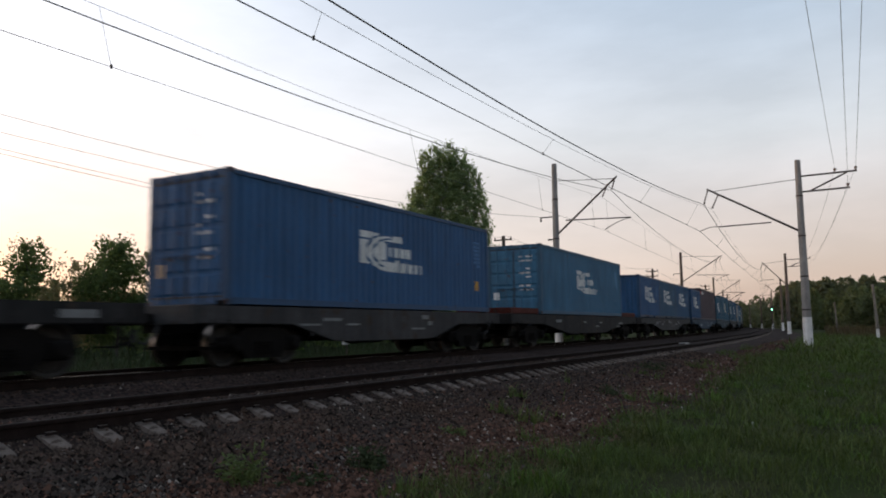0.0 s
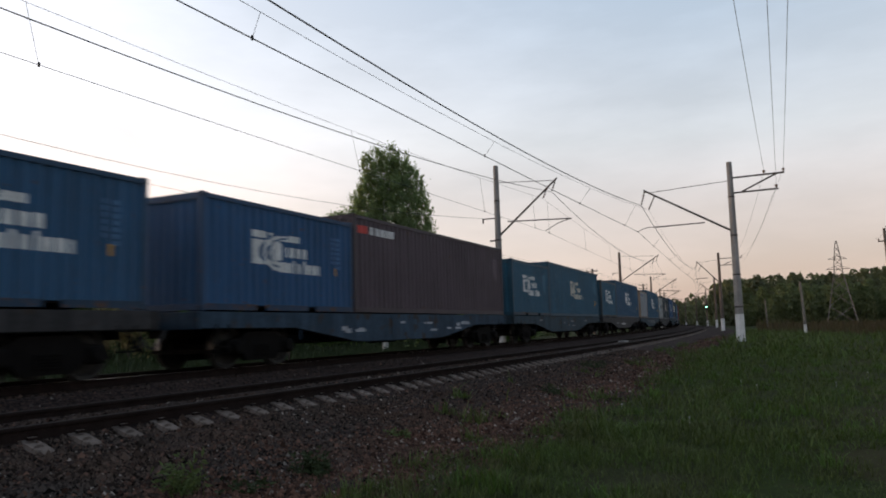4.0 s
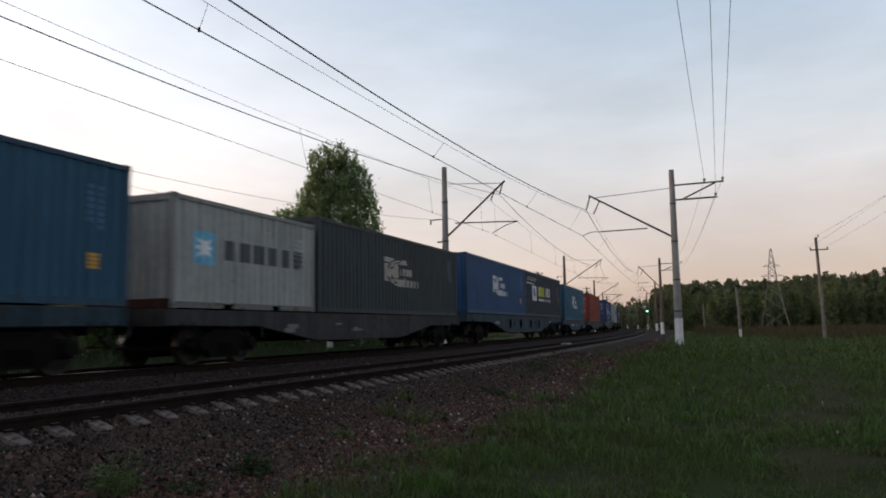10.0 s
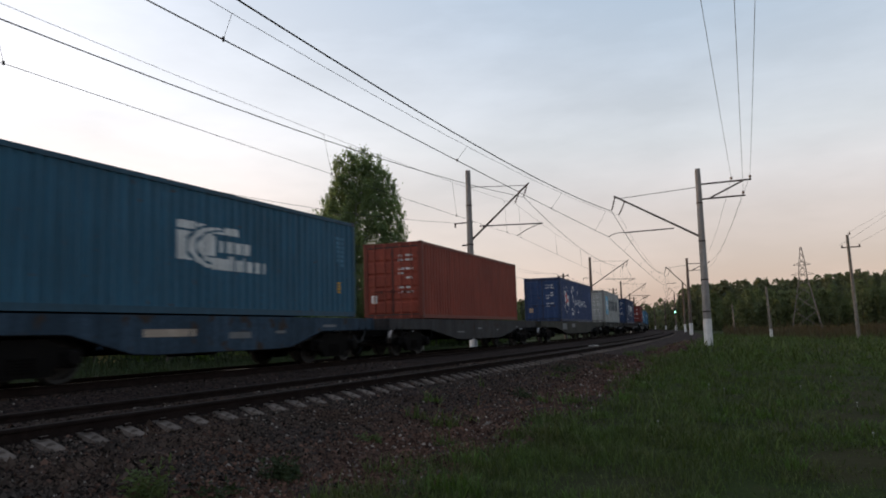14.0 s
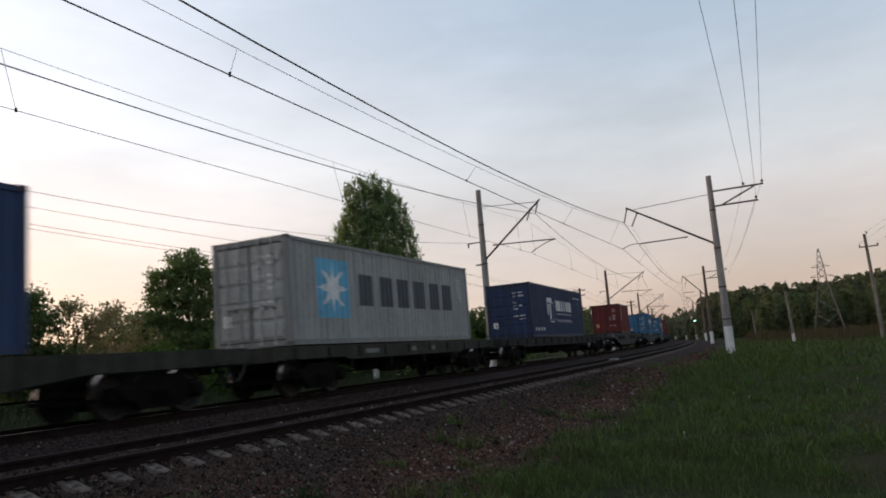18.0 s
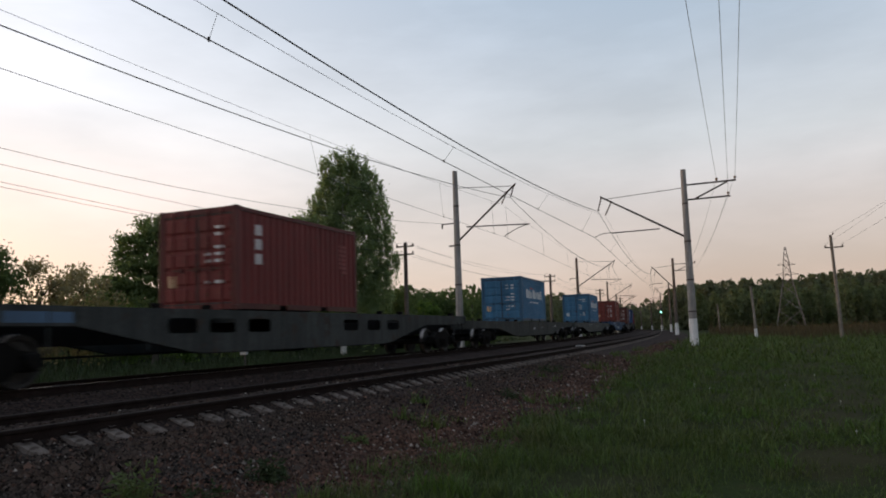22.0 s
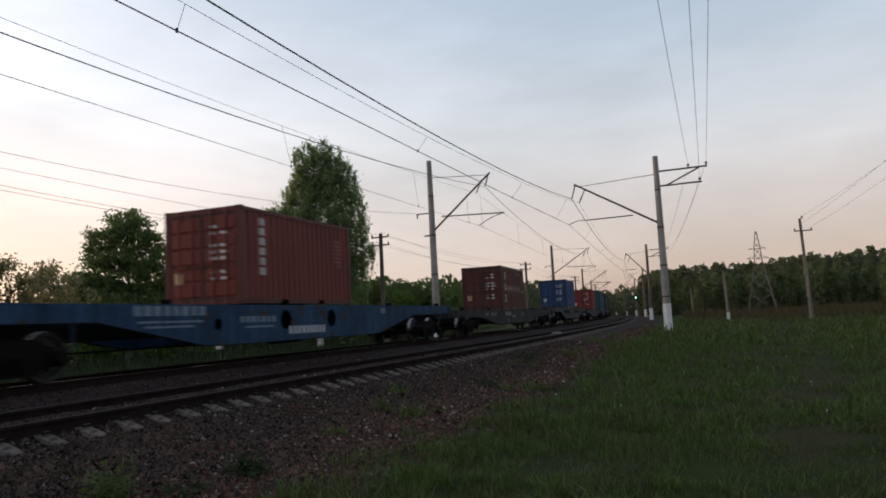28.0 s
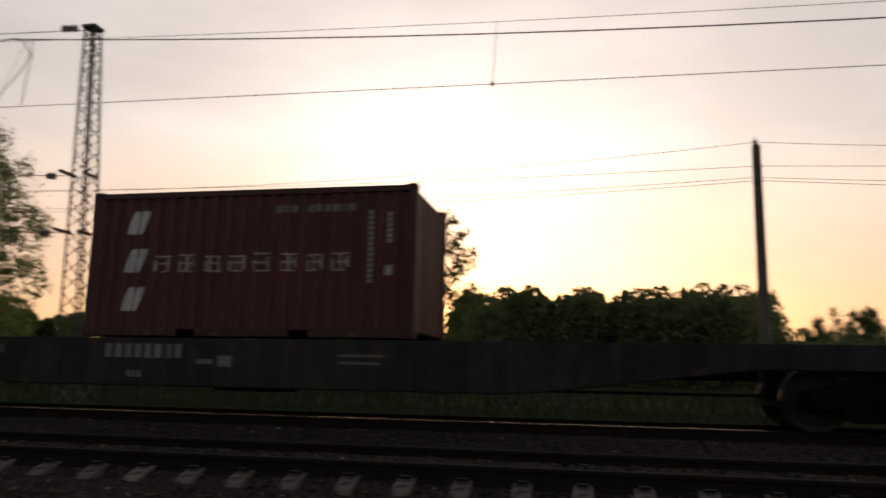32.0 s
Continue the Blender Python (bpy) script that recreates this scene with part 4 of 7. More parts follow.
def merged(spans):
    """Joins spans that overlap."""
    out = []
    for a, b in sorted(spans):
        if out and a <= out[-1][1] + 1e-6:
            out[-1] = (out[-1][0], max(b, out[-1][1]))
        elif b > a:
            out.append((a, b))
    return out


def slanted(m, *rs):
    """Rectangles (u0, z0, u1, z1) that lean by m as they rise, each from its group's foot zr."""
    def shape(u):
        out = []
        for u0, z0, u1, z1, zr in rs:
            a, b = zr + (u - u1) / m, zr + (u - u0) / m
            if min(b, z1) > max(a, z0):
                out.append((max(a, z0), min(b, z1)))
        return out
    return shape, min(r[0] + m * (r[1] - r[4]) for r in rs), max(r[2] + m * (r[3] - r[4]) for r in rs)


def lettering(words, width, height):
    """Flat letters as a mesh in the y-z plane, from the origin to width by height."""
    cu = bpy.data.curves.new("lettering", 'FONT')
    cu.body = words
    cu.resolution_u = 2
    tmp = bpy.data.objects.new("lettering", cu)
    scene.collection.objects.link(tmp)
    me = bpy.data.meshes.new_from_object(tmp.evaluated_get(bpy.context.evaluated_depsgraph_get()))
    bpy.data.objects.remove(tmp)
    bpy.data.curves.remove(cu)
    xs = [p.co.x for p in me.vertices]
    ys = [p.co.y for p in me.vertices]
    kx, ky = width / (max(xs) - min(xs)), height / (max(ys) - min(ys))
    x0, y0 = min(xs), min(ys)
    for p in me.vertices:
        p.co = Vector((0.0, (p.co.x - x0) * kx, (p.co.y - y0) * ky))
    return me


def add_words(c, length, words, u0, u1, z0, z1, colour):
    me = lettering(words, u1 - u0, z1 - z0)
    me.materials.clear()
    me.materials.append(flat_paint(*colour))
    part("lettering", me, None, c, "white painted words", m=Matrix.Translation((1.2125, u0 - length / 2, z0)))


def decal(pts, shape, u0, u1, step, put, lift=0.004):
    """Paint that follows the corrugation: shape(u) gives the (z0, z1) spans at u."""
    us = sorted({round(u, 4) for u in np.arange(u0, u1 + step / 2, step)} | {round(u, 4) for u, _ in pts if u0 < u < u1})
    pu, pd = [p[0] for p in pts], [p[1] for p in pts]
    g = Geo()
    for a, b in zip(us, us[1:]):
        da, db = float(np.interp(a, pu, pd)), float(np.interp(b, pu, pd))
        sa, sb, sm = merged(shape(a + 1e-6)), merged(shape(b - 1e-6)), merged(shape((a + b) / 2))
        if not len(sa) == len(sb) == len(sm):
            sa = sb = sm
        for (z0, z1), (y0, y1) in zip(sa, sb):
            g.add([put(a, da - lift, z0), put(b, db - lift, y0), put(b, db - lift, y1), put(a, da - lift, z1)], [(0, 1, 2, 3)])
    return g


def rects(*rs):
    """A shape made of rectangles (u0, z0, u1, z1)."""
    return (lambda u: [(r[1], r[3]) for r in rs if r[0] <= u <= r[2]]), min(r[0] for r in rs), max(r[2] for r in rs)


def blocks(u, z, h, widths, gap=0.06):
    """A row of plain bars standing in for a word."""
    rs = []
    for w in widths:
        if w > 0:
            rs.append((u, z, u + w, z + h))
        u += abs(w) + gap
    return rs


def disc(cu, cz, r_out, r_in=0.0, squash=1.0, cut=None):
    def shape(u):
        d = abs(u - cu) / squash
        if d >= r_out:
            return []
        o = math.sqrt(r_out ** 2 - d * d)
        i = math.sqrt(r_in ** 2 - d * d) if d < r_in else 0.0
        sp = [(cz - o, cz - i), (cz + i, cz + o)] if i else [(cz - o, cz + o)]
        return sp if cut is None else cut(u, sp)
    return shape, cu - r_out * squash, cu + r_out * squash


def build_container(car, s_front, length, height, colour, label, ends='doors', marks=(), rusty=0.66, floor=None, tags=True, pockets=False, post=None):
    mid, bc, top = car
    h, hl, hw = height, length / 2, 1.219
    c = thing("shipping_container", label, "container", group="containers on the freight train")
    pm = paint(*colour, rusty)
    pp = paint(*(post or [round(q * 0.62 + 0.008, 4) for q in colour]), 0.67)
    bars = paint(*[round(min(0.5, q * 1.1 + 0.012), 4) for q in colour], 0.6)
    rubber = MAT["black"]
    iron = paint(*[round(q * 0.4 + 0.006, 4) for q in (post or colour)], 0.55)
    side = lambda sg: (lambda u, d, z: (sg * (hw - 0.012 - d), u - hl, z))
    pts = wave(0.13, length - 0.13)
    for sg in (1, -1):
        part("side_wall", wall_of(pts, 0.14, h - 0.10, side(sg)), pm, c)
        part("top_rail", Geo().box(sg * hw - 0.06 * (sg > 0), -hl + 0.1, h - 0.12, sg * hw + 0.06 * (sg < 0), hl - 0.1, h - 0.02), pp, c)
        g = Geo()
        cuts = [-hl + 0.1] + ([e for q in (-1.03, 1.03) for e in (q - 0.18, q + 0.18)] if pockets else []) + [hl - 0.1]
        for a, b in zip(cuts[::2], cuts[1::2]):
            g.box(sg * hw - 0.05 * (sg > 0), a, 0.02, sg * hw + 0.05 * (sg < 0), b, 0.16)
        part("bottom_rail", g, iron if pockets else pp, c)
        for e in (-1, 1):
            part("corner_post", Geo().box(min(sg * hw, sg * (hw - 0.16)), min(e * hl, e * (hl - 0.14)), 0.12, max(sg * hw, sg * (hw - 0.16)), max(e * hl, e * (hl - 0.14)), h - 0.1, 0.012), pp, c)
            for z in (0.0, h - 0.112):
                part("corner_casting", Geo().box(min(sg * (hw + 0.003), sg * (hw - 0.16)), min(e * (hl + 0.003), e * (hl - 0.178)), z, max(sg * (hw + 0.003), sg * (hw - 0.16)), max(e * (hl + 0.003), e * (hl - 0.178)), z + 0.118, 0.012), iron, c)
    rf = Geo()
    rp = wave(0.1, length - 0.1, 0.28, 0.02)
    vs = [(x, u - hl, h - 0.025 - d) for u, d in rp for x in (-hw + 0.05, hw - 0.05)]
    rf.add(vs, [(2 * i, 2 * i + 1, 2 * i + 3, 2 * i + 2) for i in range(len(rp) - 1)])
    part("roof", rf, pm, c)
    part("floor", Geo().box(-hw + 0.05, -hl + 0.06, 0.1, hw - 0.05, hl - 0.06, 0.14), MAT["grime_shade"], c)
    # the rear wall, and the leading end that faces the camera
    endput = lambda e: (lambda u, d, z: (u, e * (hl - 0.03 - d), z))
    part("end_wall", wall_of(wave(-hw + 0.15, hw - 0.15, 0.25, 0.04), 0.14, h - 0.1, endput(1)), pm, c)
    part("end_header", Geo().box(-hw + 0.15, -hl, h - 0.16, hw - 0.15, -hl + 0.08, h - 0.01), pp, c)
    part("end_sill", Geo().box(-hw + 0.15, -hl, 0.02, hw - 0.15, -hl + 0.08, 0.16), pp, c)
    if ends == 'doors':
        part("gasket", Geo().box(-0.02, -hl + 0.012, 0.17, 0.02, -hl + 0.03, h - 0.17).box(-hw + 0.14, -hl + 0.02, 0.15, hw - 0.14, -hl + 0.032, 0.2).box(-hw + 0.14, -hl + 0.02, h - 0.2, hw - 0.14, -hl + 0.032, h - 0.15), rubber, c, "black rubber door seal")
        for sg in (-1, 1):
            x0, x1 = (0.024, hw - 0.16) if sg > 0 else (-hw + 0.16, -0.024)
            dr = part("door", Geo().box(x0, -hl + 0.03, 0.18, x1, -hl + 0.06, h - 0.18), pm, c)
            # pressed panels with slanted edges, standing between deep horizontal grooves
            nz, lo, hi = 5, 0.2, h - 0.2
            for k in range(nz):
                a, b = lo + (hi - lo) * k / nz + 0.02, lo + (hi - lo) * (k + 1) / nz - 0.05
                y0, y1 = -hl + 0.03, -hl + 0.004
                pan = Geo().add([(x0 + 0.05, y0, a), (x1 - 0.05, y0, a), (x1 - 0.05, y0, b), (x0 + 0.05, y0, b), (x0 + 0.06, y1, a + 0.05), (x1 - 0.06, y1, a + 0.05), (x1 - 0.06, y1, b - 0.03), (x0 + 0.06, y1, b - 0.03)],
                                [(4, 5, 6, 7), (0, 1, 5, 4), (1, 2, 6, 5), (2, 3, 7, 6), (3, 0, 4, 7)])
                part("panel", pan, pm, dr)
            for q in (0.3, 0.72):
                xb = x0 + (x1 - x0) * q
                b = Geo().tube((xb, -hl - 0.022, 0.05), (xb, -hl - 0.022, h - 0.05), 0.021, n=8)
                for z in (0.09, h * 0.34, h * 0.66, h - 0.09):
                    b.box(xb - 0.045, -hl - 0.04, z - 0.03, xb + 0.045, -hl + 0.02, z + 0.03)
                part("locking_bar", b, bars, dr)
                part("door_handle", Geo().box(min(xb, xb - 0.3 * sg), -hl - 0.048, 1.03, max(xb, xb - 0.3 * sg), -hl - 0.028, 1.06).box(min(xb - 0.24 * sg, xb - 0.32 * sg), -hl - 0.03, 0.98, max(xb - 0.24 * sg, xb - 0.32 * sg), -hl + 0.01, 1.1), iron, dr)
            for z in (0.4, 1.1, 1.8, h - 0.45):
                xe = x1 if sg > 0 else x0
                part("hinge", Geo().box(xe - 0.05, -hl - 0.02, z - 0.06, xe + 0.05, -hl + 0.03, z + 0.06), pp, dr)
        tagbits = Geo()
        rng = random.Random(int(s_front * 10))
        for k, z in enumerate((h - 0.55, h - 0.72, h - 1.05, h - 1.22, h - 1.39, h - 1.75, h - 1.92)):
            for xx in ((0.25, 0.5), (0.56, 0.86)):
                if rng.random() < 0.85:
                    tagbits.box(xx[0], -hl - 0.002, z, xx[1] - rng.random() * 0.12, -hl + 0.003, z + 0.075)
        tagged(part("door_lettering", tagbits, flat_paint(0.55, 0.55, 0.55), c, "small white number lines"), kind="stuff")
        part("placard", Geo().box(-0.9, -hl - 0.003, 0.62, -0.66, -hl + 0.003, 0.92), flat_paint(0.55, 0.36, 0.2) if rng.random() < 0.6 else MAT["white"], c, "pale data plate")
    else:
        part("end_wall", wall_of(wave(-hw + 0.15, hw - 0.15, 0.25, 0.04), 0.14, h - 0.1, endput(-1)), pm, c)
    if tags:
        # inspection label and number columns near the rear end of the side
        for name, rs, col in (("number_column", [(length - 0.75, h - 0.62 - 0.13 * k, length - 0.68, h - 0.53 - 0.13 * k) for k in range(7)] + [(length - 1.0, h - 0.62 - 0.13 * k, length - 0.95, h - 0.53 - 0.13 * k) for k in range(0, 6)], (0.0, 0.0, 0.0)),):
            sh, a, b = rects(*rs)
            tagged(part(name, decal(pts, sh, a, b, 0.03, side(1)), flat_paint(*[min(0.5, q * 1.6 + 0.02) for q in colour]), c, "worn pale number marks"), kind="stuff")
    for name, sh, a, b, col, lab in marks:
        ob = part(name, decal(pts, sh, a, b, 0.025, side(1), 0.009 if name in ("emblem_star", "flag_cross", "flag_pole", "blue_shape") else 0.014 if name == "red_shape" else 0.004).mesh(name, flat_paint(*col), False, True), None, c, lab)
        if name in ("small_bars", "brush_script", "number_column", "faint_marks", "waving_line"):
            tagged(ob, kind="stuff")
    dy = (s_front + hl) - mid
    MOVERS.append((c, mid, bc, Matrix.Translation((0, dy, top if floor is None else floor))))
    return c


def mark_round_logo(long=True, col=(0.62, 0.63, 0.62)):
    """White emblem: a square flag, a ring cut out of it and two rows of bars."""
    base = (4.64, 0.93, 1.2, 0.8) if long else (1.72, 0.87, 1.06, 0.745)
    return [(n, (lambda q, f=f: [(base[1] + a * base[3], base[1] + b * base[3]) for a, b in f((q - base[0]) / base[2])]), base[0] + a * base[2], base[0] + b * base[2], c, lab) for n, f, a, b, c, lab in unit_logo(col)]


def scanned(inside, z0, z1, step):
    """Turns a test of (u, z) into spans of z at each u."""
    def shape(u):
        out, start, z = [], None, z0
        while z <= z1 + step:
            hit = z <= z1 and inside(u, z)
            if hit and start is None:
                start = z
            elif not hit and start is not None:
                out.append((start, z))
                start = None
            z += step
        return out
    return shape


def unit_logo(col):
    """A flag block and a cross-bar, swept over by two crescents, and rows of bars for the words."""
    def inside(u, z):
        e = math.hypot((u - 1.28) / 0.95, (z - 0.74) / 0.67)
        if 1.0 < e < 1.09 and u < 1.2 or 0.75 < e < 0.83 and u < 1.3:
            return False
        if 0.83 <= e <= 1.0 and u < 1.32:
            return e < 1.0 - 0.13 * max(0.0, u - 0.7) / 0.6
        if 0.6 < e <= 0.75 and u < 0.95:
            return True
        if e > 1.0 and (u < 0.62 and 0.34 < z < 1.12 or u < 0.52 and 1.2 < z < 1.42):
            return True
        return 0.56 < u < 1.76 - 0.1 * (z - 1.2) and 1.17 < z < 1.40 or 0.78 < u < 1.06 and 0.52 < z < 1.17 and e < 0.6

    row1 = letter_row(1.14, 0.66, [(0.15, 0.33), (0.21, 0.34), (0.21, 0.33), (0.19, 0.34)], col, 0.05)
    row2 = letter_row(0.98, 0.14, [(0.19, 0.34), (0.17, 0.33), (0.13, 0.43), (0.2, 0.34), (0.075, 0.44), (0.2, 0.33), (0.2, 0.34), (0.13, 0.33)], col, 0.05)
    return [("emblem", scanned(inside, 0.04, 1.44, 0.022), 0.0, 1.76, col, "white operator's emblem")] + row1 + row2


def letter_row(u, z, sizes, col, gap, lab="plain bar"):
    """Bars of uneven height, each as wide and high as the character that it stands for."""
    out = []
    for w, h in sizes:
        out.append(("bar", *rects((u, z, u + w, z + h)), col, lab))
        u += w + gap
    return out


def brush(strokes, width):
    """A painted line of even width along smooth strokes of (u, z) points."""
    dense = []
    for pts in strokes:
        q = np.array([pts[0]] + list(pts) + [pts[-1]], float)
        for i in range(1, len(q) - 2):
            t = np.linspace(0, 1, 14)[:, None]
            a, b, c, d = q[i - 1:i + 3]
            dense.append(0.5 * (2 * b + (c - a) * t + (2 * a - 5 * b + 4 * c - d) * t ** 2 + (3 * b - a - 3 * c + d) * t ** 3))
    dense = np.concatenate(dense)
    zs = np.arange(dense[:, 1].min() - width, dense[:, 1].max() + width, 0.02)

    def shape(u):
        near = dense[np.abs(dense[:, 0] - u) < width / 2]
        if not len(near):
            return []
        reach = np.sqrt((width / 2) ** 2 - (near[:, 0] - u) ** 2)
        hit = (np.abs(zs[:, None] - near[None, :, 1]) < reach[None]).any(1)
        edge = np.flatnonzero(np.diff(np.concatenate([[0], hit.astype(int), [0]])))
        return [(float(zs[i]), float(zs[j - 1]) + 0.01) for i, j in zip(edge[::2], edge[1::2])]
    return shape, float(dense[:, 0].min() - width / 2), float(dense[:, 0].max() + width / 2)


def mark_yellow(u, z, w=0.28, h=0.34):
    sh, a, b = rects(*[(u, z + k * h / 4, u + w, z + k * h / 4 + h / 4 * 0.8) for k in range(4)])
    return [("warning_label", sh, a, b, (0.6, 0.3, 0.02), "yellow height label")]


def mark_bars(u, z, h, widths, col, gap=0.08, lab="plain bar"):
    """Bars in a row; thick ones are parts one by one, small ones stay together."""
    bs = blocks(u, z, h, widths, gap)
    if h < 0.3:
        return [("small_bars", *rects(*bs), col, "row of small bars")]
    return [("bar", *rects(r), col, lab) for r in bs]

# ---- the consist, from the front of the train backwards ----
H20, H40 = 2.591, 2.896
BLUE, TEAL, STEELBLUE = (0.026, 0.100, 0.225), (0.022, 0.105, 0.170), (0.046, 0.155, 0.265)
GREYW, DARKW, BLUEW, TEALW, OLIVEW = (0.092, 0.090, 0.094), (0.046, 0.045, 0.046), (0.065, 0.115, 0.175), (0.068, 0.115, 0.15), (0.09, 0.09, 0.075)


def wagon_marks(L, z, n, col, seed):
    """Rows of small pale stencil marks on the beam."""
    rng = random.Random(seed)
    out = []
    for k in range(n):
        y = rng.uniform(-L * 0.3, L * 0.3)
        w = rng.uniform(0.25, 0.8)
        out.append((y, y + w, z + rng.uniform(-0.1, 0.25), 0, col))
    return [(a, b, c, c + rng.choice((0.05, 0.07, 0.12)), col) for a, b, c, _, col in out]


def build_train():
    pale = (0.13, 0.135, 0.14)
    # leading empty flat, only its tail is seen
    build_wagon(-16.2, 9.3, 'fish', DARKW, "empty dark flat container wagon leading the view", patches=[(10.6, 11.3, 1.0, 1.14, pale)])
    car = build_wagon(9.3, 24.2, 'fish', GREYW, "grey fish-bellied flat wagon under one blue container", marks=(-6, 6), patches=wagon_marks(13, 0.8, 6, pale, 1))
    build_container(car, 10.75, 12.192, H40, BLUE, "blue corrugated long container with white emblem", 'doors', mark_round_logo(True) + mark_yellow(11.2, 0.72, 0.27, 0.32))
    car = build_wagon(24.2, 44.0, 'fish', DARKW, "dark flat wagon with rust-red end boards", boards=((0.16, 0.035, 0.025), [(-9.2, -6.4), (6.4, 9.2)]), patches=wagon_marks(18, 0.8, 6, pale, 2))
    build_container(car, 27.95, 12.192, H40, STEELBLUE, "faded grey-blue long container with white emblem", 'doors', mark_round_logo(True), rusty=0.66)
    car = build_wagon(44.0, 63.6, 'fish', GREYW, "grey flat wagon carrying three short containers", patches=wagon_marks(18, 0.8, 12, pale, 3))
    for k, (s, col) in enumerate(((44.5, BLUE), (50.62, (0.035, 0.105, 0.18)), (56.74, (0.026, 0.095, 0.19)))):
        build_container(car, s, 6.058, H20, col, "short blue container with white emblem", 'wall', mark_round_logo(False) + mark_yellow(5.15, 1.0, 0.14, 0.22), pockets=True)
    car = build_wagon(63.6, 83.3, 'fish', BLUEW, "blue-grey flat wagon with white stencil marks", patches=wagon_marks(18, 0.75, 12, (0.3, 0.32, 0.35), 4))
    build_container(car, 64.25, 6.058, H20, (0.02, 0.088, 0.20), "short blue container with white emblem", 'wall', mark_round_logo(False) + mark_yellow(5.15, 1.0, 0.14, 0.22), pockets=True)
    build_container(car, 70.4, 12.192, H40, (0.085, 0.062, 0.075), "brown-grey long container with small white name", 'doors', mark_bars(0.31, 2.36, 0.23, [0.57], (0.5, 0.04, 0.03)) + mark_bars(0.95, 2.36, 0.23, [0.26, 0.26, 0.26, 0.24, 0.26], (0.6, 0.6, 0.6), 0.05))
    car = build_wagon(83.3, 103.0, 'fish', TEALW, "teal-grey flat wagon with stencil marks", patches=wagon_marks(18, 0.8, 6, pale, 5))
    build_container(car, 83.95, 6.058, H20, TEAL, "short teal-blue container with white emblem", 'wall', mark_round_logo(False), pockets=True)
    build_container(car, 90.1, 12.192, H40, TEAL, "teal-blue long container with worn white emblem", 'wall', mark_round_logo(True, (0.5, 0.47, 0.4)) + mark_yellow(11.2, 0.72, 0.27, 0.32))
    car = build_wagon(103.0, 122.9, 'fish', GREYW, "grey flat wagon with a stencilled plate", patches=[(-1.2, 0.9, 0.72, 0.86, (0.3, 0.3, 0.3)), (-3.5, -2.6, 0.8, 0.9, pale)])
    build_container(car, 103.7, 6.058, H20, TEAL, "short teal-blue container with white emblem and rusty end", 'wall', mark_round_logo(False), pockets=True, post=(0.05, 0.07, 0.08))
    build_container(car, 109.85, 12.192, H40, (0.022, 0.09, 0.165), "teal-blue long container with white emblem", 'wall', mark_round_logo(True) + mark_yellow(11.2, 0.72, 0.27, 0.32))
    car = build_wagon(122.9, 142.6, 'fish', TEALW, "teal-grey flat wagon with pale plates", patches=[(-2.2, -1.6, 0.9, 1.1, pale), (0.2, 1.0, 0.9, 1.1, pale), (2.6, 3.0, 0.9, 1.1, pale)] + wagon_marks(18, 0.75, 5, pale, 6))
    build_container(car, 123.75, 6.058, H20, (0.31, 0.33, 0.35), "short pale grey container with rust-streaked end", 'wall', mark_bars(0.33, 2.12, 0.14, [0.22, 0.22, 0.22, 0.22, -0.15, 0.3, 0.22, 0.3], (0.06, 0.10, 0.22)), rusty=0.68, pockets=True, post=(0.28, 0.2, 0.14))
    build_container(car, 129.9, 12.192, H40, (0.022, 0.095, 0.165), "teal-blue long container with white emblem", 'wall', mark_round_logo(True) + mark_yellow(11.2, 0.72, 0.27, 0.32))
    car = build_wagon(142.6, 162.6, 'fish', GREYW, "grey flat wagon with a rust-brown end board", boards=((0.10, 0.035, 0.025), [(-9.35, -9.2)]), patches=wagon_marks(18, 0.8, 5, pale, 7))

    def letter_bars(u0, u1, z0, z1):
        """Six dark bars in place of a name."""
        out, n, w = [], 6, (u1 - u0) / 6
        wide = w * 0.74
        h = z1 - z0
        for i in range(n):
            a = u0 + i * (u1 - u0 - wide) / (n - 1)
            out.append(("bar", *rects((a, z0, a + wide, z0 + h)), (0.05, 0.06, 0.075), "dark grey bar"))
        return out

    def star_shape(cu, cz, r):
        """Eight-pointed star of slim kites."""
        def inside(d, z):
            for n in range(4):
                w = n * math.pi / 4
                p, q = abs(d * math.cos(w) + z * math.sin(w)), abs(z * math.cos(w) - d * math.sin(w))
                if p / r + q / (0.27 * r) < 1:
                    return True
            return False

        def f(u):
            zs = [-r + 2 * r * k / 90 for k in range(91)]
            out, start = [], None
            for z in zs + [r * 1.1]:
                hit = z <= r and inside(u - cu, z)
                if hit and start is None:
                    start = z
                elif not hit and start is not None:
                    out.append((cz + start, cz + z))
                    start = None
            return out
        return f, cu - r, cu + r

    def big_name(u, zc, k):
        sq, a, b = rects((u, zc - 0.62 * k, u + 1.25 * k, zc + 0.62 * k))
        st, c, d = star_shape(u + 0.62 * k, zc, 0.56 * k)
        st2 = lambda q: st(q)
        return [("emblem_square", sq, a, b, (0.12, 0.42, 0.62), "pale blue square"), ("emblem_star", (lambda q: [(z0 - 0.0, z1) for z0, z1 in st2(q)]), c, d, (0.75, 0.76, 0.76), "white star shape")]

    build_container(car, 143.35, 6.058, H20, (0.37, 0.38, 0.37), "short pale grey container with blue square and dark bars", 'wall', big_name(0.71, 1.43, 0.62) + letter_bars(1.83, 5.38, 1.2, 1.69), rusty=0.69, pockets=True)
    build_container(car, 149.6, 12.192, H40, (0.035, 0.052, 0.06), "dark grey-green long container with worn emblem", 'wall', mark_round_logo(True, (0.42, 0.36, 0.31)))
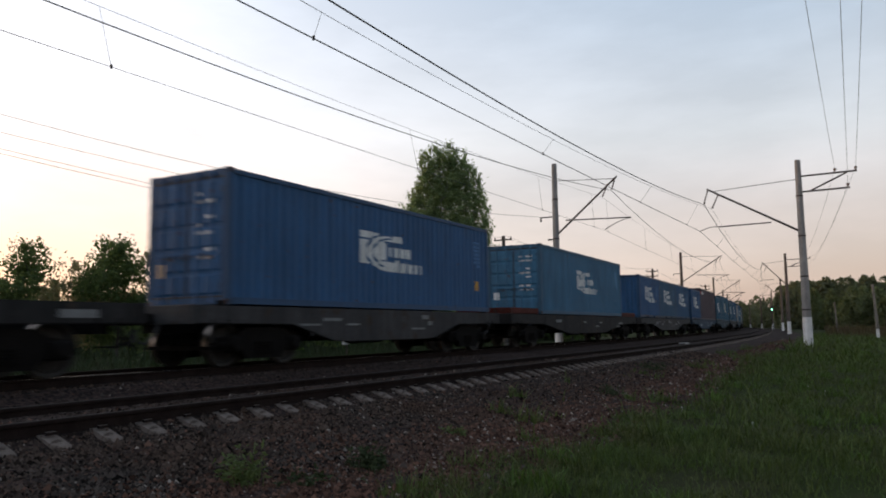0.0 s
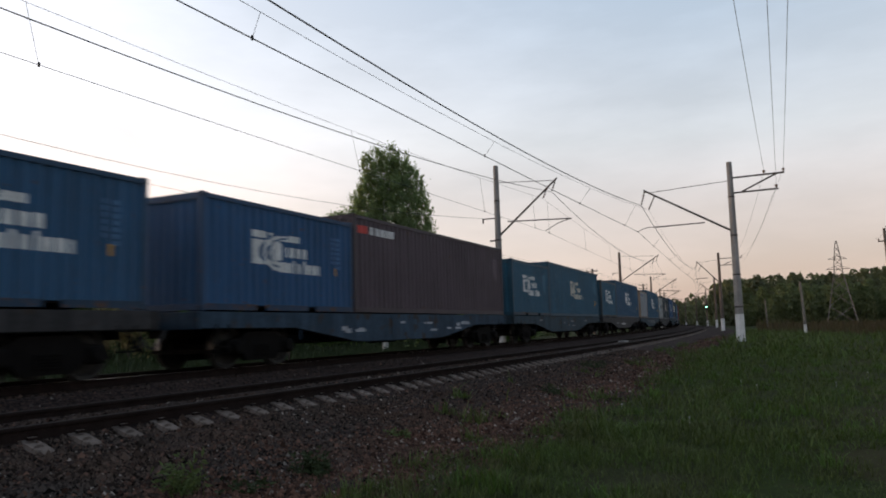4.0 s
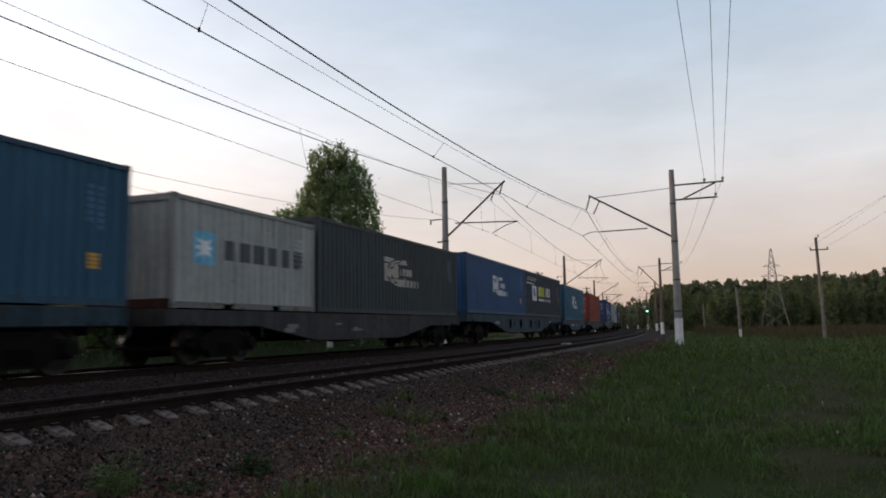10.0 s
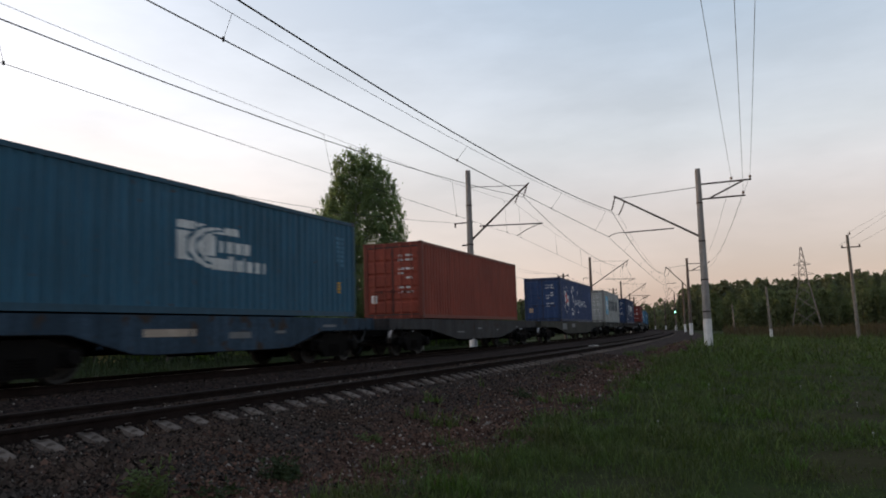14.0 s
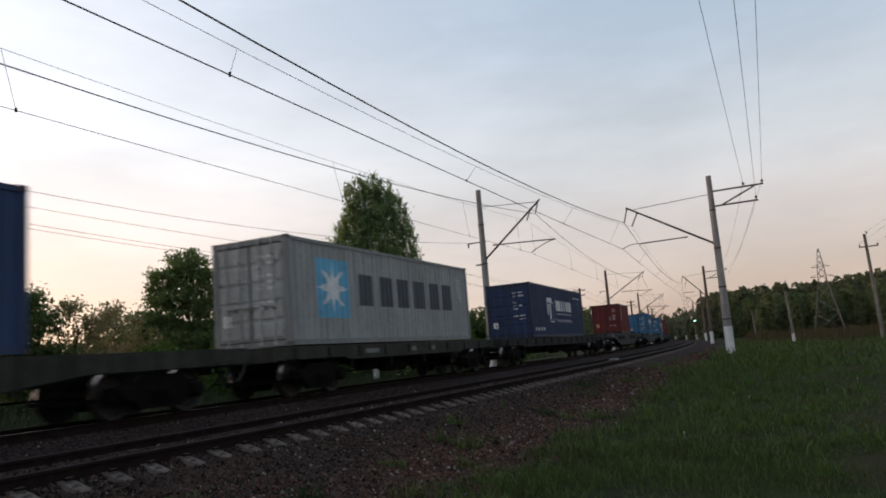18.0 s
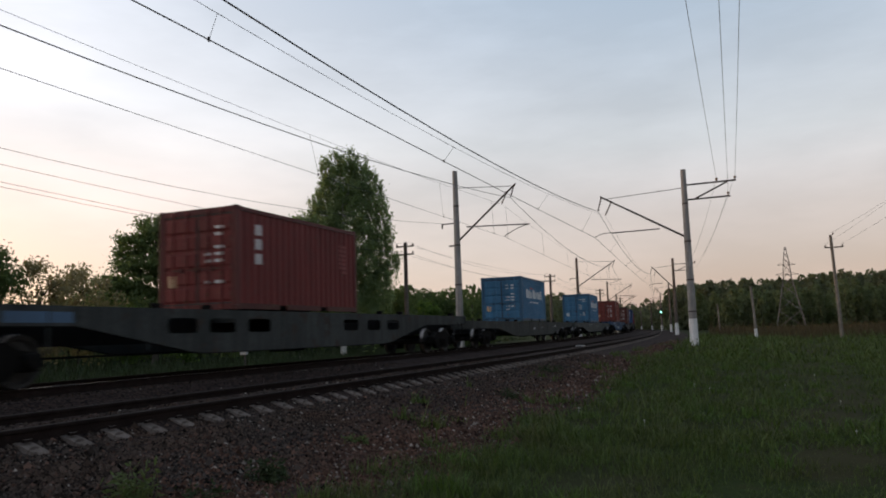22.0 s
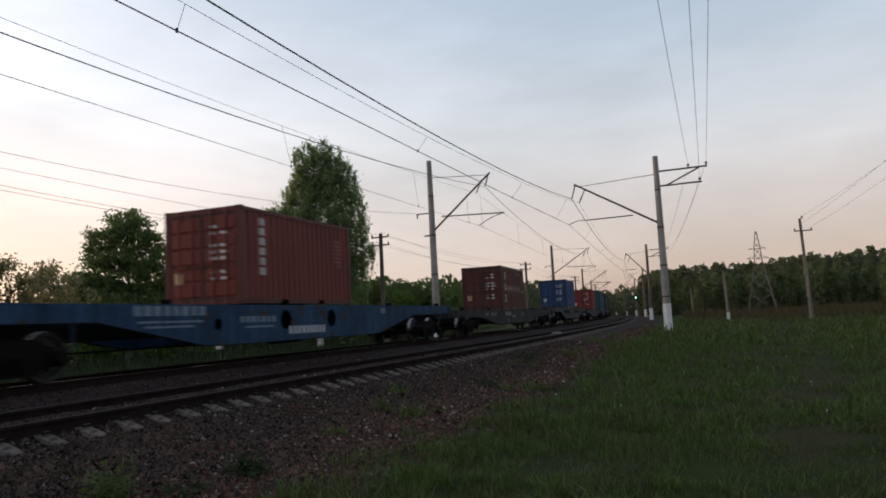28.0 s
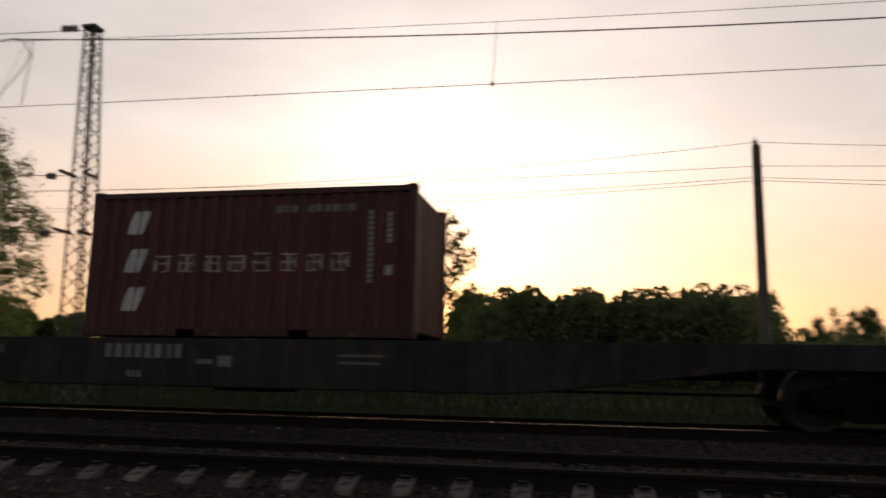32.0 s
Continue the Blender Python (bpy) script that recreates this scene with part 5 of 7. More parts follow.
    holes = [(-3.93, 0.58, 0.7, 1.26), (-2.91, 0.3, 0.83, 1.13), (-1.37, 0.58, 0.7, 1.26), (1.45, 0.58, 0.7, 1.26), (3.01, 0.3, 0.83, 1.13), (4.0, 0.58, 0.7, 1.26)]
    car = build_wagon(162.6, 188.3, 'fish', TEALW, "long teal-blue flat wagon with round holes in its beam", holes=holes, top=1.46, patches=[(-7.2, -6.3, 0.95, 1.1, pale), (7.5, 8.2, 1.05, 1.2, pale)])
    build_container(car, 163.3, 12.192, H40, (0.022, 0.085, 0.20), "blue long container with white emblem", 'wall', mark_round_logo(True) + mark_yellow(10.9, 0.75, 0.3, 0.3))
    word = mark_bars(0.5, 2.08, 0.1, [0.5, 0.7, 0.5, 0.4], (0.5, 0.52, 0.52), 0.05)
    panel, pa, pb = rects((2.26, 1.04, 3.45, 2.01))
    blu, ba, bb = disc(2.75, 1.62, 0.3, 0, 1.0)
    red, ra, rb = rects((2.9, 1.3, 3.2, 1.52))
    dark = build_container(car, 175.5, 12.192, H40, (0.026, 0.042, 0.062), "very dark blue container with white, yellow and red markings", 'wall',
                    word + [("white_panel", panel, pa, pb, (0.7, 0.7, 0.7), "white square panel"), ("blue_shape", (lambda q: [(z0, z1) for z0, z1 in blu(q)]), ba, bb, (0.08, 0.2, 0.45), "blue rounded shape"), ("red_shape", red, ra, rb, (0.6, 0.05, 0.04), "red bar")]
                    + mark_bars(4.22, 1.37, 0.65, [0.49, 0.49, 0.49], (0.62, 0.62, 0.06), 0.12, "yellow bar") + mark_bars(6.54, 1.39, 0.63, [0.45, 0.46, 0.45], (0.72, 0.72, 0.7), 0.12) + mark_bars(4.24, 1.05, 0.17, [0.2] * 7 + [-0.25] + [0.2] * 7, (0.6, 0.6, 0.6), 0.055) + mark_yellow(11.3, 1.2, 0.25, 0.24))
    add_words(dark, 12.192, "LOGISTICS!", 0.8, 3.44, 2.30, 2.53, (0.55, 0.56, 0.56))
    car = build_wagon(188.3, 203.6, 'fish', BLUEW, "blue-grey fish-bellied flat wagon", patches=[(-2.4, -0.9, 0.82, 0.98, (0.35, 0.28, 0.22)), (0.2, 1.0, 0.75, 0.9, pale), (2.0, 2.4, 0.85, 0.92, pale), (4.2, 4.9, 1.0, 1.07, pale)])
    build_container(car, 189.8, 12.192, H40, (0.028, 0.115, 0.185), "teal-blue long container with white emblem", 'doors', mark_round_logo(True) + mark_yellow(11.2, 0.7, 0.14, 0.34))
    car = build_wagon(203.6, 223.3, 'fish', GREYW, "grey flat wagon under a red container", patches=wagon_marks(18, 0.8, 4, pale, 8))
    build_container(car, 207.0, 12.192, H40, (0.27, 0.055, 0.035), "plain red long container with white door lettering", 'doors', tags=False, rusty=0.7)
    car = build_wagon(223.3, 248.0, 'fish', OLIVEW, "long olive-grey flat wagon with pale patches", patches=[(-5.45, -4.07, 0.75, 1.15, (0.12, 0.135, 0.14)), (-2.27, -0.94, 0.88, 1.14, (0.12, 0.135, 0.14))])
    ring, ga, gb = disc(2.0, 1.48, 0.89, 0.86, 1.05)
    droop = lambda u: -0.34 * (u - 1.56) / 1.17 + 0.045 * math.sin((u - 1.56) * 5.2)
    fl, fa, fb = (lambda u: [(1.36 + droop(u), 2.06 + droop(u))]), 1.56, 2.73
    crossb, xa, xb = (lambda u: [(1.36 + droop(u), 2.06 + droop(u))] if 1.98 < u < 2.14 else [(1.65 + droop(u), 1.78 + droop(u))]), 1.56, 2.73
    pole, oa, ob = rects((1.5, 0.84, 1.555, 2.08))

    # one tall curl, a small loop, a long upright loop, then a waving tail
    curl = [(4.78, 2.2), (4.52, 2.42), (4.16, 2.32), (4.06, 2.02), (4.3, 1.7), (4.62, 1.38), (4.74, 1.02), (4.52, 0.64), (4.14, 0.48), (3.9, 0.64), (3.98, 0.88)]
    loops = [(5.1, 1.16), (5.34, 1.52), (5.56, 1.14), (5.82, 1.46), (6.0, 1.3), (6.2, 2.16), (6.12, 1.6), (6.16, 0.66), (6.34, 0.9), (6.5, 1.36)]
    tail = [(6.5 + 0.155 * k, 1.3 + (0.24, 0.0, -0.2, 0.0)[k % 4]) for k in range(20)] + [(9.7, 1.12)]
    ribbon, wa, wb = brush([curl], 0.17)
    ribbon2, wc, wd = brush([loops, tail], 0.105)

    build_container(car, 229.9, 12.192, H40, (0.032, 0.066, 0.165), "deep blue container with white ring, flag and waving line", 'doors',
                    [("ring_outline", ring, ga, gb, (0.5, 0.52, 0.56), "thin white ring"), ("flag", fl, fa, fb, (0.72, 0.72, 0.72), "white flag shape"), ("flag_cross", crossb, xa, xb, (0.6, 0.06, 0.05), "red cross"), ("flag_pole", pole, oa, ob, (0.65, 0.66, 0.68), "white line"), ("waving_line", ribbon, wa, wb, (0.6, 0.61, 0.64), "white curling brush line"), ("waving_line", ribbon2, wc, wd, (0.6, 0.61, 0.64), "white waving brush line")], rusty=0.67)
    car = build_wagon(248.0, 264.4, 'straight', OLIVEW, "dark flat wagon with a low straight side beam", patches=[(-3.2, -2.4, 1.0, 1.13, pale), (-0.4, 0.2, 1.0, 1.13, pale), (1.2, 1.7, 1.0, 1.13, pale)])
    build_container(car, 249.25, 12.192, H40, (0.37, 0.38, 0.37), "pale grey long container with blue square and dark bars", 'doors', big_name(1.33, 1.57, 1.34) + letter_bars(3.65, 10.61, 1.13, 2.08), rusty=0.69)
    car = build_wagon(264.4, 290.2, 'straight', DARKW, "long dark flat wagon with a low straight side beam")
    tl = [(3.33, 1.25, 3.62, 2.2), (3.62, 1.98, 4.4, 2.2), (3.85, 1.0, 4.1, 1.86)]
    t1, t1a, t1b = rects(*tl)
    fr, fra, frb = rects((3.74, 0.83, 4.68, 0.9), (3.74, 1.9, 4.68, 1.97), (3.74, 0.9, 3.81, 1.9), (4.61, 0.9, 4.68, 1.9))
    navy = build_container(car, 270.4, 12.192, H40, (0.022, 0.045, 0.11), "navy long container with white square emblem and white bars", 'doors',
                    [("emblem", t1, t1a, t1b, (0.66, 0.67, 0.68), "white angular emblem"), ("emblem_frame", fr, fra, frb, (0.6, 0.6, 0.62), "white square outline")] + mark_bars(5.31, 1.5, 0.6, [0.42, 0.46, 0.46, 0.46, 0.42, 0.15, 0.38], (0.68, 0.69, 0.7), 0.16)
                    + mark_bars(5.31, 1.3, 0.04, [3.7], (0.6, 0.6, 0.62)) + mark_bars(0.59, 0.36, 0.17, [0.13] * 11, (0.55, 0.56, 0.58), 0.055) + mark_bars(9.86, 2.36, 0.1, [0.13] * 11, (0.5, 0.5, 0.52), 0.055))
    add_words(navy, 12.192, "Forwarding & Logistics", 5.25, 9.02, 0.8, 1.06, (0.62, 0.63, 0.64))
    slots = [(-5.3, 0.95, 0.92, 1.26), (-3.95, 0.95, 0.92, 1.26), (-2.52, 0.95, 0.92, 1.26), (2.21, 0.95, 0.92, 1.26), (3.76, 0.95, 0.92, 1.26), (5.19, 0.95, 0.92, 1.26)]
    car = build_wagon(290.2, 316.0, 'fish', (0.09, 0.097, 0.094), "long grey flat wagon with slotted openings in its beam", holes=slots, top=1.48, marks=(-11, -6, -4.4, 4.4, 6, 11), patches=[(-9.6, -8.2, 1.15, 1.35, (0.03, 0.08, 0.15))])
    build_container(car, 299.65, 6.058, H20, (0.17, 0.03, 0.028), "short dark red container with white bars", 'doors', [("bar", *rects((0.76, z, 1.04, z + 0.27)), (0.55, 0.5, 0.5), "white bar") for z in (1.92, 1.55, 1.17)], pockets=True)
    for k, (a, s) in enumerate(((316.0, 325.87), (341.8, 351.65))):
        car = build_wagon(a, a + 25.8, 'fish', (0.085, 0.09, 0.085) if k == 0 else (0.12, 0.13, 0.12), "long dark grey flat wagon with one short container", marks=(-11, -6, -4.2, 4.2, 6, 11), patches=wagon_marks(24, 0.85, 4, (0.25, 0.26, 0.26), 9 + k))
        build_container(car, s, 6.058, H20, (0.052, 0.17, 0.30), "short bright blue container with white bars on the side", 'doors', letter_row(1.08, 1.36, [(0.52, 0.52), (0.14, 0.42), (0.14, 0.54), (0.42, 0.39), (0.54, 0.52), (0.42, 0.39), (0.32, 0.47), (0.4, 0.39), (0.42, 0.53)], (0.55, 0.57, 0.58), 0.088, "thick white bar") + [("dash", *rects((1.95, 1.94, 2.75, 2.0)), (0.5, 0.06, 0.03), "thin red dash")] + mark_bars(2.0, 1.08, 0.09, [0.12] * 14, (0.6, 0.62, 0.64), 0.042), pockets=True)
    holes = [(-4.3, 0.3, 0.82, 1.12), (-1.27, 0.56, 0.78, 1.32), (1.36, 0.56, 0.78, 1.32)]
    car = build_wagon(367.6, 393.3, 'fish', (0.045, 0.105, 0.21), "long blue flat wagon with round holes and white stencil marks", holes=holes, top=1.48, marks=(-11, -6, 6, 11),
                      patches=[(-7.1 + 0.3 * k, -6.88 + 0.3 * k, 1.2, 1.42, (0.12, 0.165, 0.23)) for k in range(8)] + [(-3.4 + 0.24 * k, -3.24 + 0.24 * k, 1.0, 1.16, (0.12, 0.165, 0.23)) for k in range(7)] + [(-7.0, -4.9, 1.04, 1.09, (0.10, 0.145, 0.21)), (-6.8, -5.2, 0.93, 0.98, (0.10, 0.145, 0.21)), (-3.2, -1.9, 0.86, 0.91, (0.10, 0.145, 0.21)), (5.0, 5.4, 1.17, 1.37, (0.09, 0.12, 0.17))] + [(-1.13 + 0.24 * k, -0.97 + 0.24 * k, 0.64, 0.86, (0.38, 0.40, 0.44)) for k in range(9)])
    build_container(car, 377.15, 6.058, H20, (0.19, 0.042, 0.032), "short brown-red container with white bars down the side", 'doors', [("bar", *rects((0.9, 2.14 - 0.27 * k, 1.18, 2.34 - 0.27 * k)), (0.46, 0.41, 0.39), "white bar") for k in range(6)], pockets=True)
    car = build_wagon(393.3, 419.0, 'fish', (0.06, 0.06, 0.062), "long very dark grey flat wagon with faint number bars", marks=(-11, -6, 6, 11),
                      patches=[(-2.65 + 0.19 * k, -2.52 + 0.19 * k, 0.93, 1.17, (0.14, 0.137, 0.13)) for k in range(8)] + [(-2.2 + 0.1 * k, -2.13 + 0.1 * k, 0.6, 0.71, (0.12, 0.12, 0.12)) for k in range(3)] + [(-0.9, -0.6, 0.84, 0.92, (0.12, 0.13, 0.14)), (-0.5, -0.25, 0.8, 0.98, (0.12, 0.13, 0.14)), (1.65, 2.4, 0.99, 1.03, (0.10, 0.10, 0.10)), (1.65, 2.35, 0.87, 0.91, (0.10, 0.10, 0.10)), (-7.2, -6.6, 0.95, 1.12, (0.04, 0.04, 0.04)), (-6.0, -5.5, 0.94, 1.12, (0.042, 0.042, 0.042)), (-5.3, -4.7, 0.98, 1.12, (0.042, 0.042, 0.042))])
    big = []
    for z in (1.82, 1.13, 0.45):
        rs = ((0, 0, 0.15, 0.42), (0.19, 0, 0.31, 0.42))
        big += [(0.72 + r[0], z + r[1], 0.72 + r[2], z + r[3], z) for r in rs]
    chars = []
    rng = random.Random(8)
    for k in range(8):
        u = 1.29 + k * 0.47
        top = 1.43 + rng.uniform(-0.02, 0.03)
        chars.append((u + 0.02, top - 0.03, u + 0.32, top))
        chars.append((u + 0.14 + rng.uniform(-0.05, 0.05), 1.13, u + 0.18 + rng.uniform(-0.03, 0.03), top))
        chars.append((u + rng.uniform(0, 0.1), 1.27, u + 0.3, 1.30))
        chars.append((u + rng.uniform(0.0, 0.04), 1.15, u + 0.05, 1.33))
        chars.append((u + 0.27, rng.uniform(1.12, 1.2), u + 0.31, 1.38))
        chars.append((u + rng.uniform(0.02, 0.12), 1.13, u + rng.uniform(0.22, 0.34), 1.155))
    cols = [(5.22, 0.92 + 0.09 * k, 5.29, 0.99 + 0.09 * k) for k in range(14)] + [(5.55, 1.6 + 0.09 * k, 5.61, 1.67 + 0.09 * k) for k in range(6)] + [(5.52, 1.05, 5.66, 1.22)]
    faint, fa2, fb2 = rects(*blocks(3.55, 2.15, 0.13, [0.1, 0.08, 0.1, -0.1, 0.1, 0.1, 0.1, 0.12, 0.08, 0.1], 0.05))
    cs, csa, csb = rects(*chars)
    ns, nsa, nsb = rects(*cols)
    build_container(car, 403.0, 6.058, H20, (0.105, 0.033, 0.028), "short dark red container with white shapes and pale strokes", 'doors',
                    [("white_block", *slanted(0.22, *big[2 * k:2 * k + 2]), (0.5, 0.49, 0.48), "thick slanted white shape") for k in range(3)] + [("brush_script", cs, csa, csb, (0.36, 0.3, 0.28), "row of thin pale strokes"), ("number_column", ns, nsa, nsb, (0.34, 0.31, 0.29), "pale marks one below another"), ("faint_marks", faint, fa2, fb2, (0.16, 0.15, 0.16), "faint grey marks")], pockets=True, tags=False, rusty=0.7)
    slots2 = [(-5.3, 0.95, 0.92, 1.26), (-3.95, 0.95, 0.92, 1.26), (-2.52, 0.95, 0.92, 1.26), (2.21, 0.95, 0.92, 1.26), (3.76, 0.95, 0.92, 1.26), (5.19, 0.95, 0.92, 1.26)]
    car = build_wagon(419.0, 445.0, 'fish', (0.10, 0.10, 0.10), "long grey flat wagon with slotted openings under a blue container", holes=slots2, top=1.48, marks=(-11, -6, 6, 11))
    build_container(car, 428.8, 6.058, H20, (0.025, 0.06, 0.16), "short blue container with a pale door plate", 'doors', pockets=True)
    car = build_wagon(445.0, 470.8, 'fish', GREYW, "long grey flat wagon with one red container", marks=(-11, -6, 6, 11))
    build_container(car, 455.05, 6.058, H20, (0.22, 0.04, 0.03), "short red container with white door lettering", 'doors', pockets=True)
    car = build_wagon(470.8, 490.6, 'fish', GREYW, "grey flat wagon far down the train")
    build_container(car, 471.8, 12.192, H40, (0.03, 0.075, 0.10), "dark teal long container far down the train", 'wall', tags=False)
    for a in (490.6, 510.4, 530.2):
        car = build_wagon(a, a + 19.8, 'fish', DARKW, "dark flat wagon at the far end of the train")
        build_container(car, a + 3.6, 12.192, H40, (0.03, 0.04, 0.045), "dark container at the far end of the train", 'wall', tags=False)



# ---- overhead line ----
def string_of(g, a, x_from, x_to, r):
    """A run of insulator bells between two points."""
    x_from, x_to = Vector(x_from), Vector(x_to)
    d = x_to - x_from
    n = max(2, int(d.length / 0.14))
    for i in range(n):
        p = x_from + d * (i + 0.2) / n
        q = x_from + d * (i + 0.75) / n
        g.tube(p, q, r, r * 0.5, 8)


def concrete_mast(x, y, z0, top, label, lean=(0, 0), white=1.3, skin="concrete"):
    m = thing("catenary_mast", label, "mast", Matrix.Translation((x, y, z0)), group="overhead line masts")
    h = top - z0
    lx, ly = lean
    part("shaft", Geo().tube((lx * white / h, ly * white / h, white), (lx, ly, h), 0.215, 0.145, 16), MAT[skin], m)
    part("painted_base", Geo().tube((0, 0, -0.3), (lx * white / h, ly * white / h, white), 0.235, 0.22, 16), MAT["whitewash"], m, "whitewashed foot")
    for k in (0.18, 0.36, 0.58, 0.8):
        part("clamp_band", Geo().tube((lx * k, ly * k, h * k - 0.04), (lx * k, ly * k, h * k + 0.04), 0.225 - 0.07 * k + 0.012, n=16), MAT["steel"], m)
    return m


def cantilever(m, foot, tip, drops, reg, pull, stay, ext=0.0):
    """Inclined tube with two hanging insulators, a registration arm and a tie rod; all given in the mast's space."""
    arm = part("cantilever", Geo().tube(foot, tip, 0.06, 0.05, 10), MAT["steel"], m)
    part("tie_rod", Geo().tube(stay[0], stay[1], 0.018, n=6), MAT["steel"], m)
    for a, b in drops:
        g = Geo()
        string_of(g, None, a, b, 0.07)
        g.tube(a, b, 0.018, n=6)
        part("insulator", g, MAT["porcelain"], arm)
    if reg:
        part("registration_tube", Geo().tube(reg[0], reg[1], 0.035, n=8), MAT["steel"], m)
        pts = [Vector(reg[1]).lerp(Vector(pull), k / 8) + Vector((0, 0, 0.09 * math.sin(math.pi * k / 8))) for k in range(9)]
        part("steady_arm", Geo().line(pts, 0.022, 6), MAT["steel"], m)


def sag(a, b, d, n=24):
    a, b = Vector(a), Vector(b)
    return [a.lerp(b, k / n) - Vector((0, 0, d * 4 * (k / n) * (1 - k / n))) for k in range(n + 1)]


def build_masts():
    # pair by the view: far mast and near mast
    far = [(-13, None), (39.3, None), (91.5, None), (143, None), (195, None), (247, None), (300, None)]
    wires = {k: [] for k in ("far_contact", "far_messenger", "far_feeder", "near_contact", "near_messenger", "near_feeder")}
    for i, (y, _) in enumerate(far):
        s = y
        cx, cy, h = on_line(s, FAR)
        mx, my = -16.27 if abs(y - 39.3) < 1 else on_line(s, FAR + 3.35)[0], y
        if y < 0:
            cx0, mx = cx, -16.45
        z0 = -0.25
        if y > 0:
            m = concrete_mast(mx, my, z0, 10.1 if y < 60 else 9.6, "slender grey concrete overhead-line mast with whitewashed foot" if y < 60 else "dark brown overhead-line mast with whitewashed foot", skin="concrete" if y < 60 else "brown_mast")
            f = lambda px, pz: (px - mx, 0.0, pz - z0)
            off = cx - on_line(39.3, FAR)[0]
            o = lambda px: px + off if y > 40 else px
            cantilever(m, f(mx + 0.15, 6.05), f(o(-12.6), 8.97), [(f(o(-12.7), 8.9), f(o(-12.93), 8.22)), (f(o(-13.14), 8.6), f(o(-13.46), 7.9))], (f(o(-15.65), 6.78), f(o(-11.9), 6.62)), f(o(-13.4), 6.04), (f(mx + 0.1, 9.1), f(o(-12.8), 8.85)))
            part("cross_bracket", Geo().box(-0.95, -0.04, 7.02 - z0, 0.2, 0.04, 7.08 - z0).tube((-0.9, 0, 7.05 - z0), (-0.9, 0, 6.8 - z0), 0.05), MAT["steel"], m)
            part("lower_bracket", Geo().box(-0.5, -0.04, 5.7 - z0, 0.2, 0.04, 5.78 - z0), MAT["steel"], m)
            wires["far_contact"].append((o(-13.4), y, 6.03))
            wires["far_messenger"].append((o(-13.46), y, 7.88))
            wires["far_feeder"].append((o(-12.93), y, 8.2))
        else:
            wires["far_contact"].append((-12.65, y, 6.03))
            wires["far_messenger"].append((-13.4, y, 7.89))
            wires["far_feeder"].append((-13.82, y, 8.15))
    near = [(-9.5, -3.9), (43.0, -3.97), (98.0, None), (150, None), (202, None), (254, None), (306, None)]
    for i, (y, x) in enumerate(near):
        mx = x if x is not None else on_line(y, NEAR - 3.2)[0]
        z0 = -0.25
        cx = on_line(y, NEAR)[0]
        off = cx - on_line(43.0, NEAR)[0]
        o = lambda px: px + off
        if y < 0:
            wires["near_contact"].append((-8.245, y, 6.01))
            wires["near_messenger"].append((-8.34, y, 7.23))
            wires["near_feeder"].append((-7.92, y, 7.51))
            continue
        m = concrete_mast(mx, y, z0, 9.43 if y < 60 else 9.3, "grey concrete overhead-line mast with whitewashed foot and steel bracket" if y < 60 else "dark brown overhead-line mast with steel bracket", lean=(0.02, 0), white=1.35, skin="concrete" if y < 60 else "brown_mast")
        f = lambda px, pz: (px - mx, 0.0, pz - z0)
        cantilever(m, f(mx - 0.15, 5.68), f(o(-8.65), 8.37), [(f(o(-8.6), 8.3), f(o(-8.83), 7.53)), (f(o(-8.04), 8.0), f(o(-8.42), 7.24))], (f(min(mx - 1.4, o(-5.4)), 6.21), f(o(-8.1), 6.19)), f(o(-9.09), 6.02), (f(mx - 0.1, 8.4), f(o(-8.4), 8.2)))
        wires["near_contact"].append((o(-9.09), y, 6.01))
        wires["near_messenger"].append((o(-8.42), y, 7.23))
        wires["near_feeder"].append((o(-8.83), y, 7.52))
        if y < 110:
            b = part("side_bracket", Geo().box(0.1, -0.05, 8.5 - z0, 2.75, 0.05, 8.58 - z0).box(0.1, -0.05, 7.66 - z0, 2.4, 0.05, 7.74 - z0).tube((0.6, 0, 7.74 - z0), (2.3, 0, 8.5 - z0), 0.045), MAT["steel"], m)
            for bx, bz in ((1.75, 8.58), (2.7, 8.58), (2.3, 7.74)):
                part("pin_insulator", Geo().lathe([(0.02, 0), (0.02, 0.06), (0.07, 0.07), (0.075, 0.16), (0.04, 0.2)], 10, 'z', (bx, 0, bz - z0)), MAT["porcelain"], b)
    lift = dict(far_contact=0.05, far_messenger=0.55, far_feeder=1.16, near_contact=0.10, near_messenger=0.94, near_feeder=1.0)
    thick = dict(far_contact=0.008, far_messenger=0.006, far_feeder=0.015, near_contact=0.013, near_messenger=0.006, near_feeder=0.018)
    names = dict(contact="contact_wire", messenger="messenger_wire", feeder="feeder_wire")
    for k, pts in wires.items():
        first = Vector(pts[0]) * 2 - Vector(pts[1])
        first.z = pts[0][2]
        pts = [tuple(first)] + pts
        kind = k.split("_")[1]
        w = thing(names[kind], "dark overhead wire strung from mast to mast", "overhead wire", group="overhead line wires")
        for a, b in zip(pts, pts[1:]):
            part("span", Geo().line(sag(a, b, lift[k]), thick[k], 5), MAT["wire"], w)
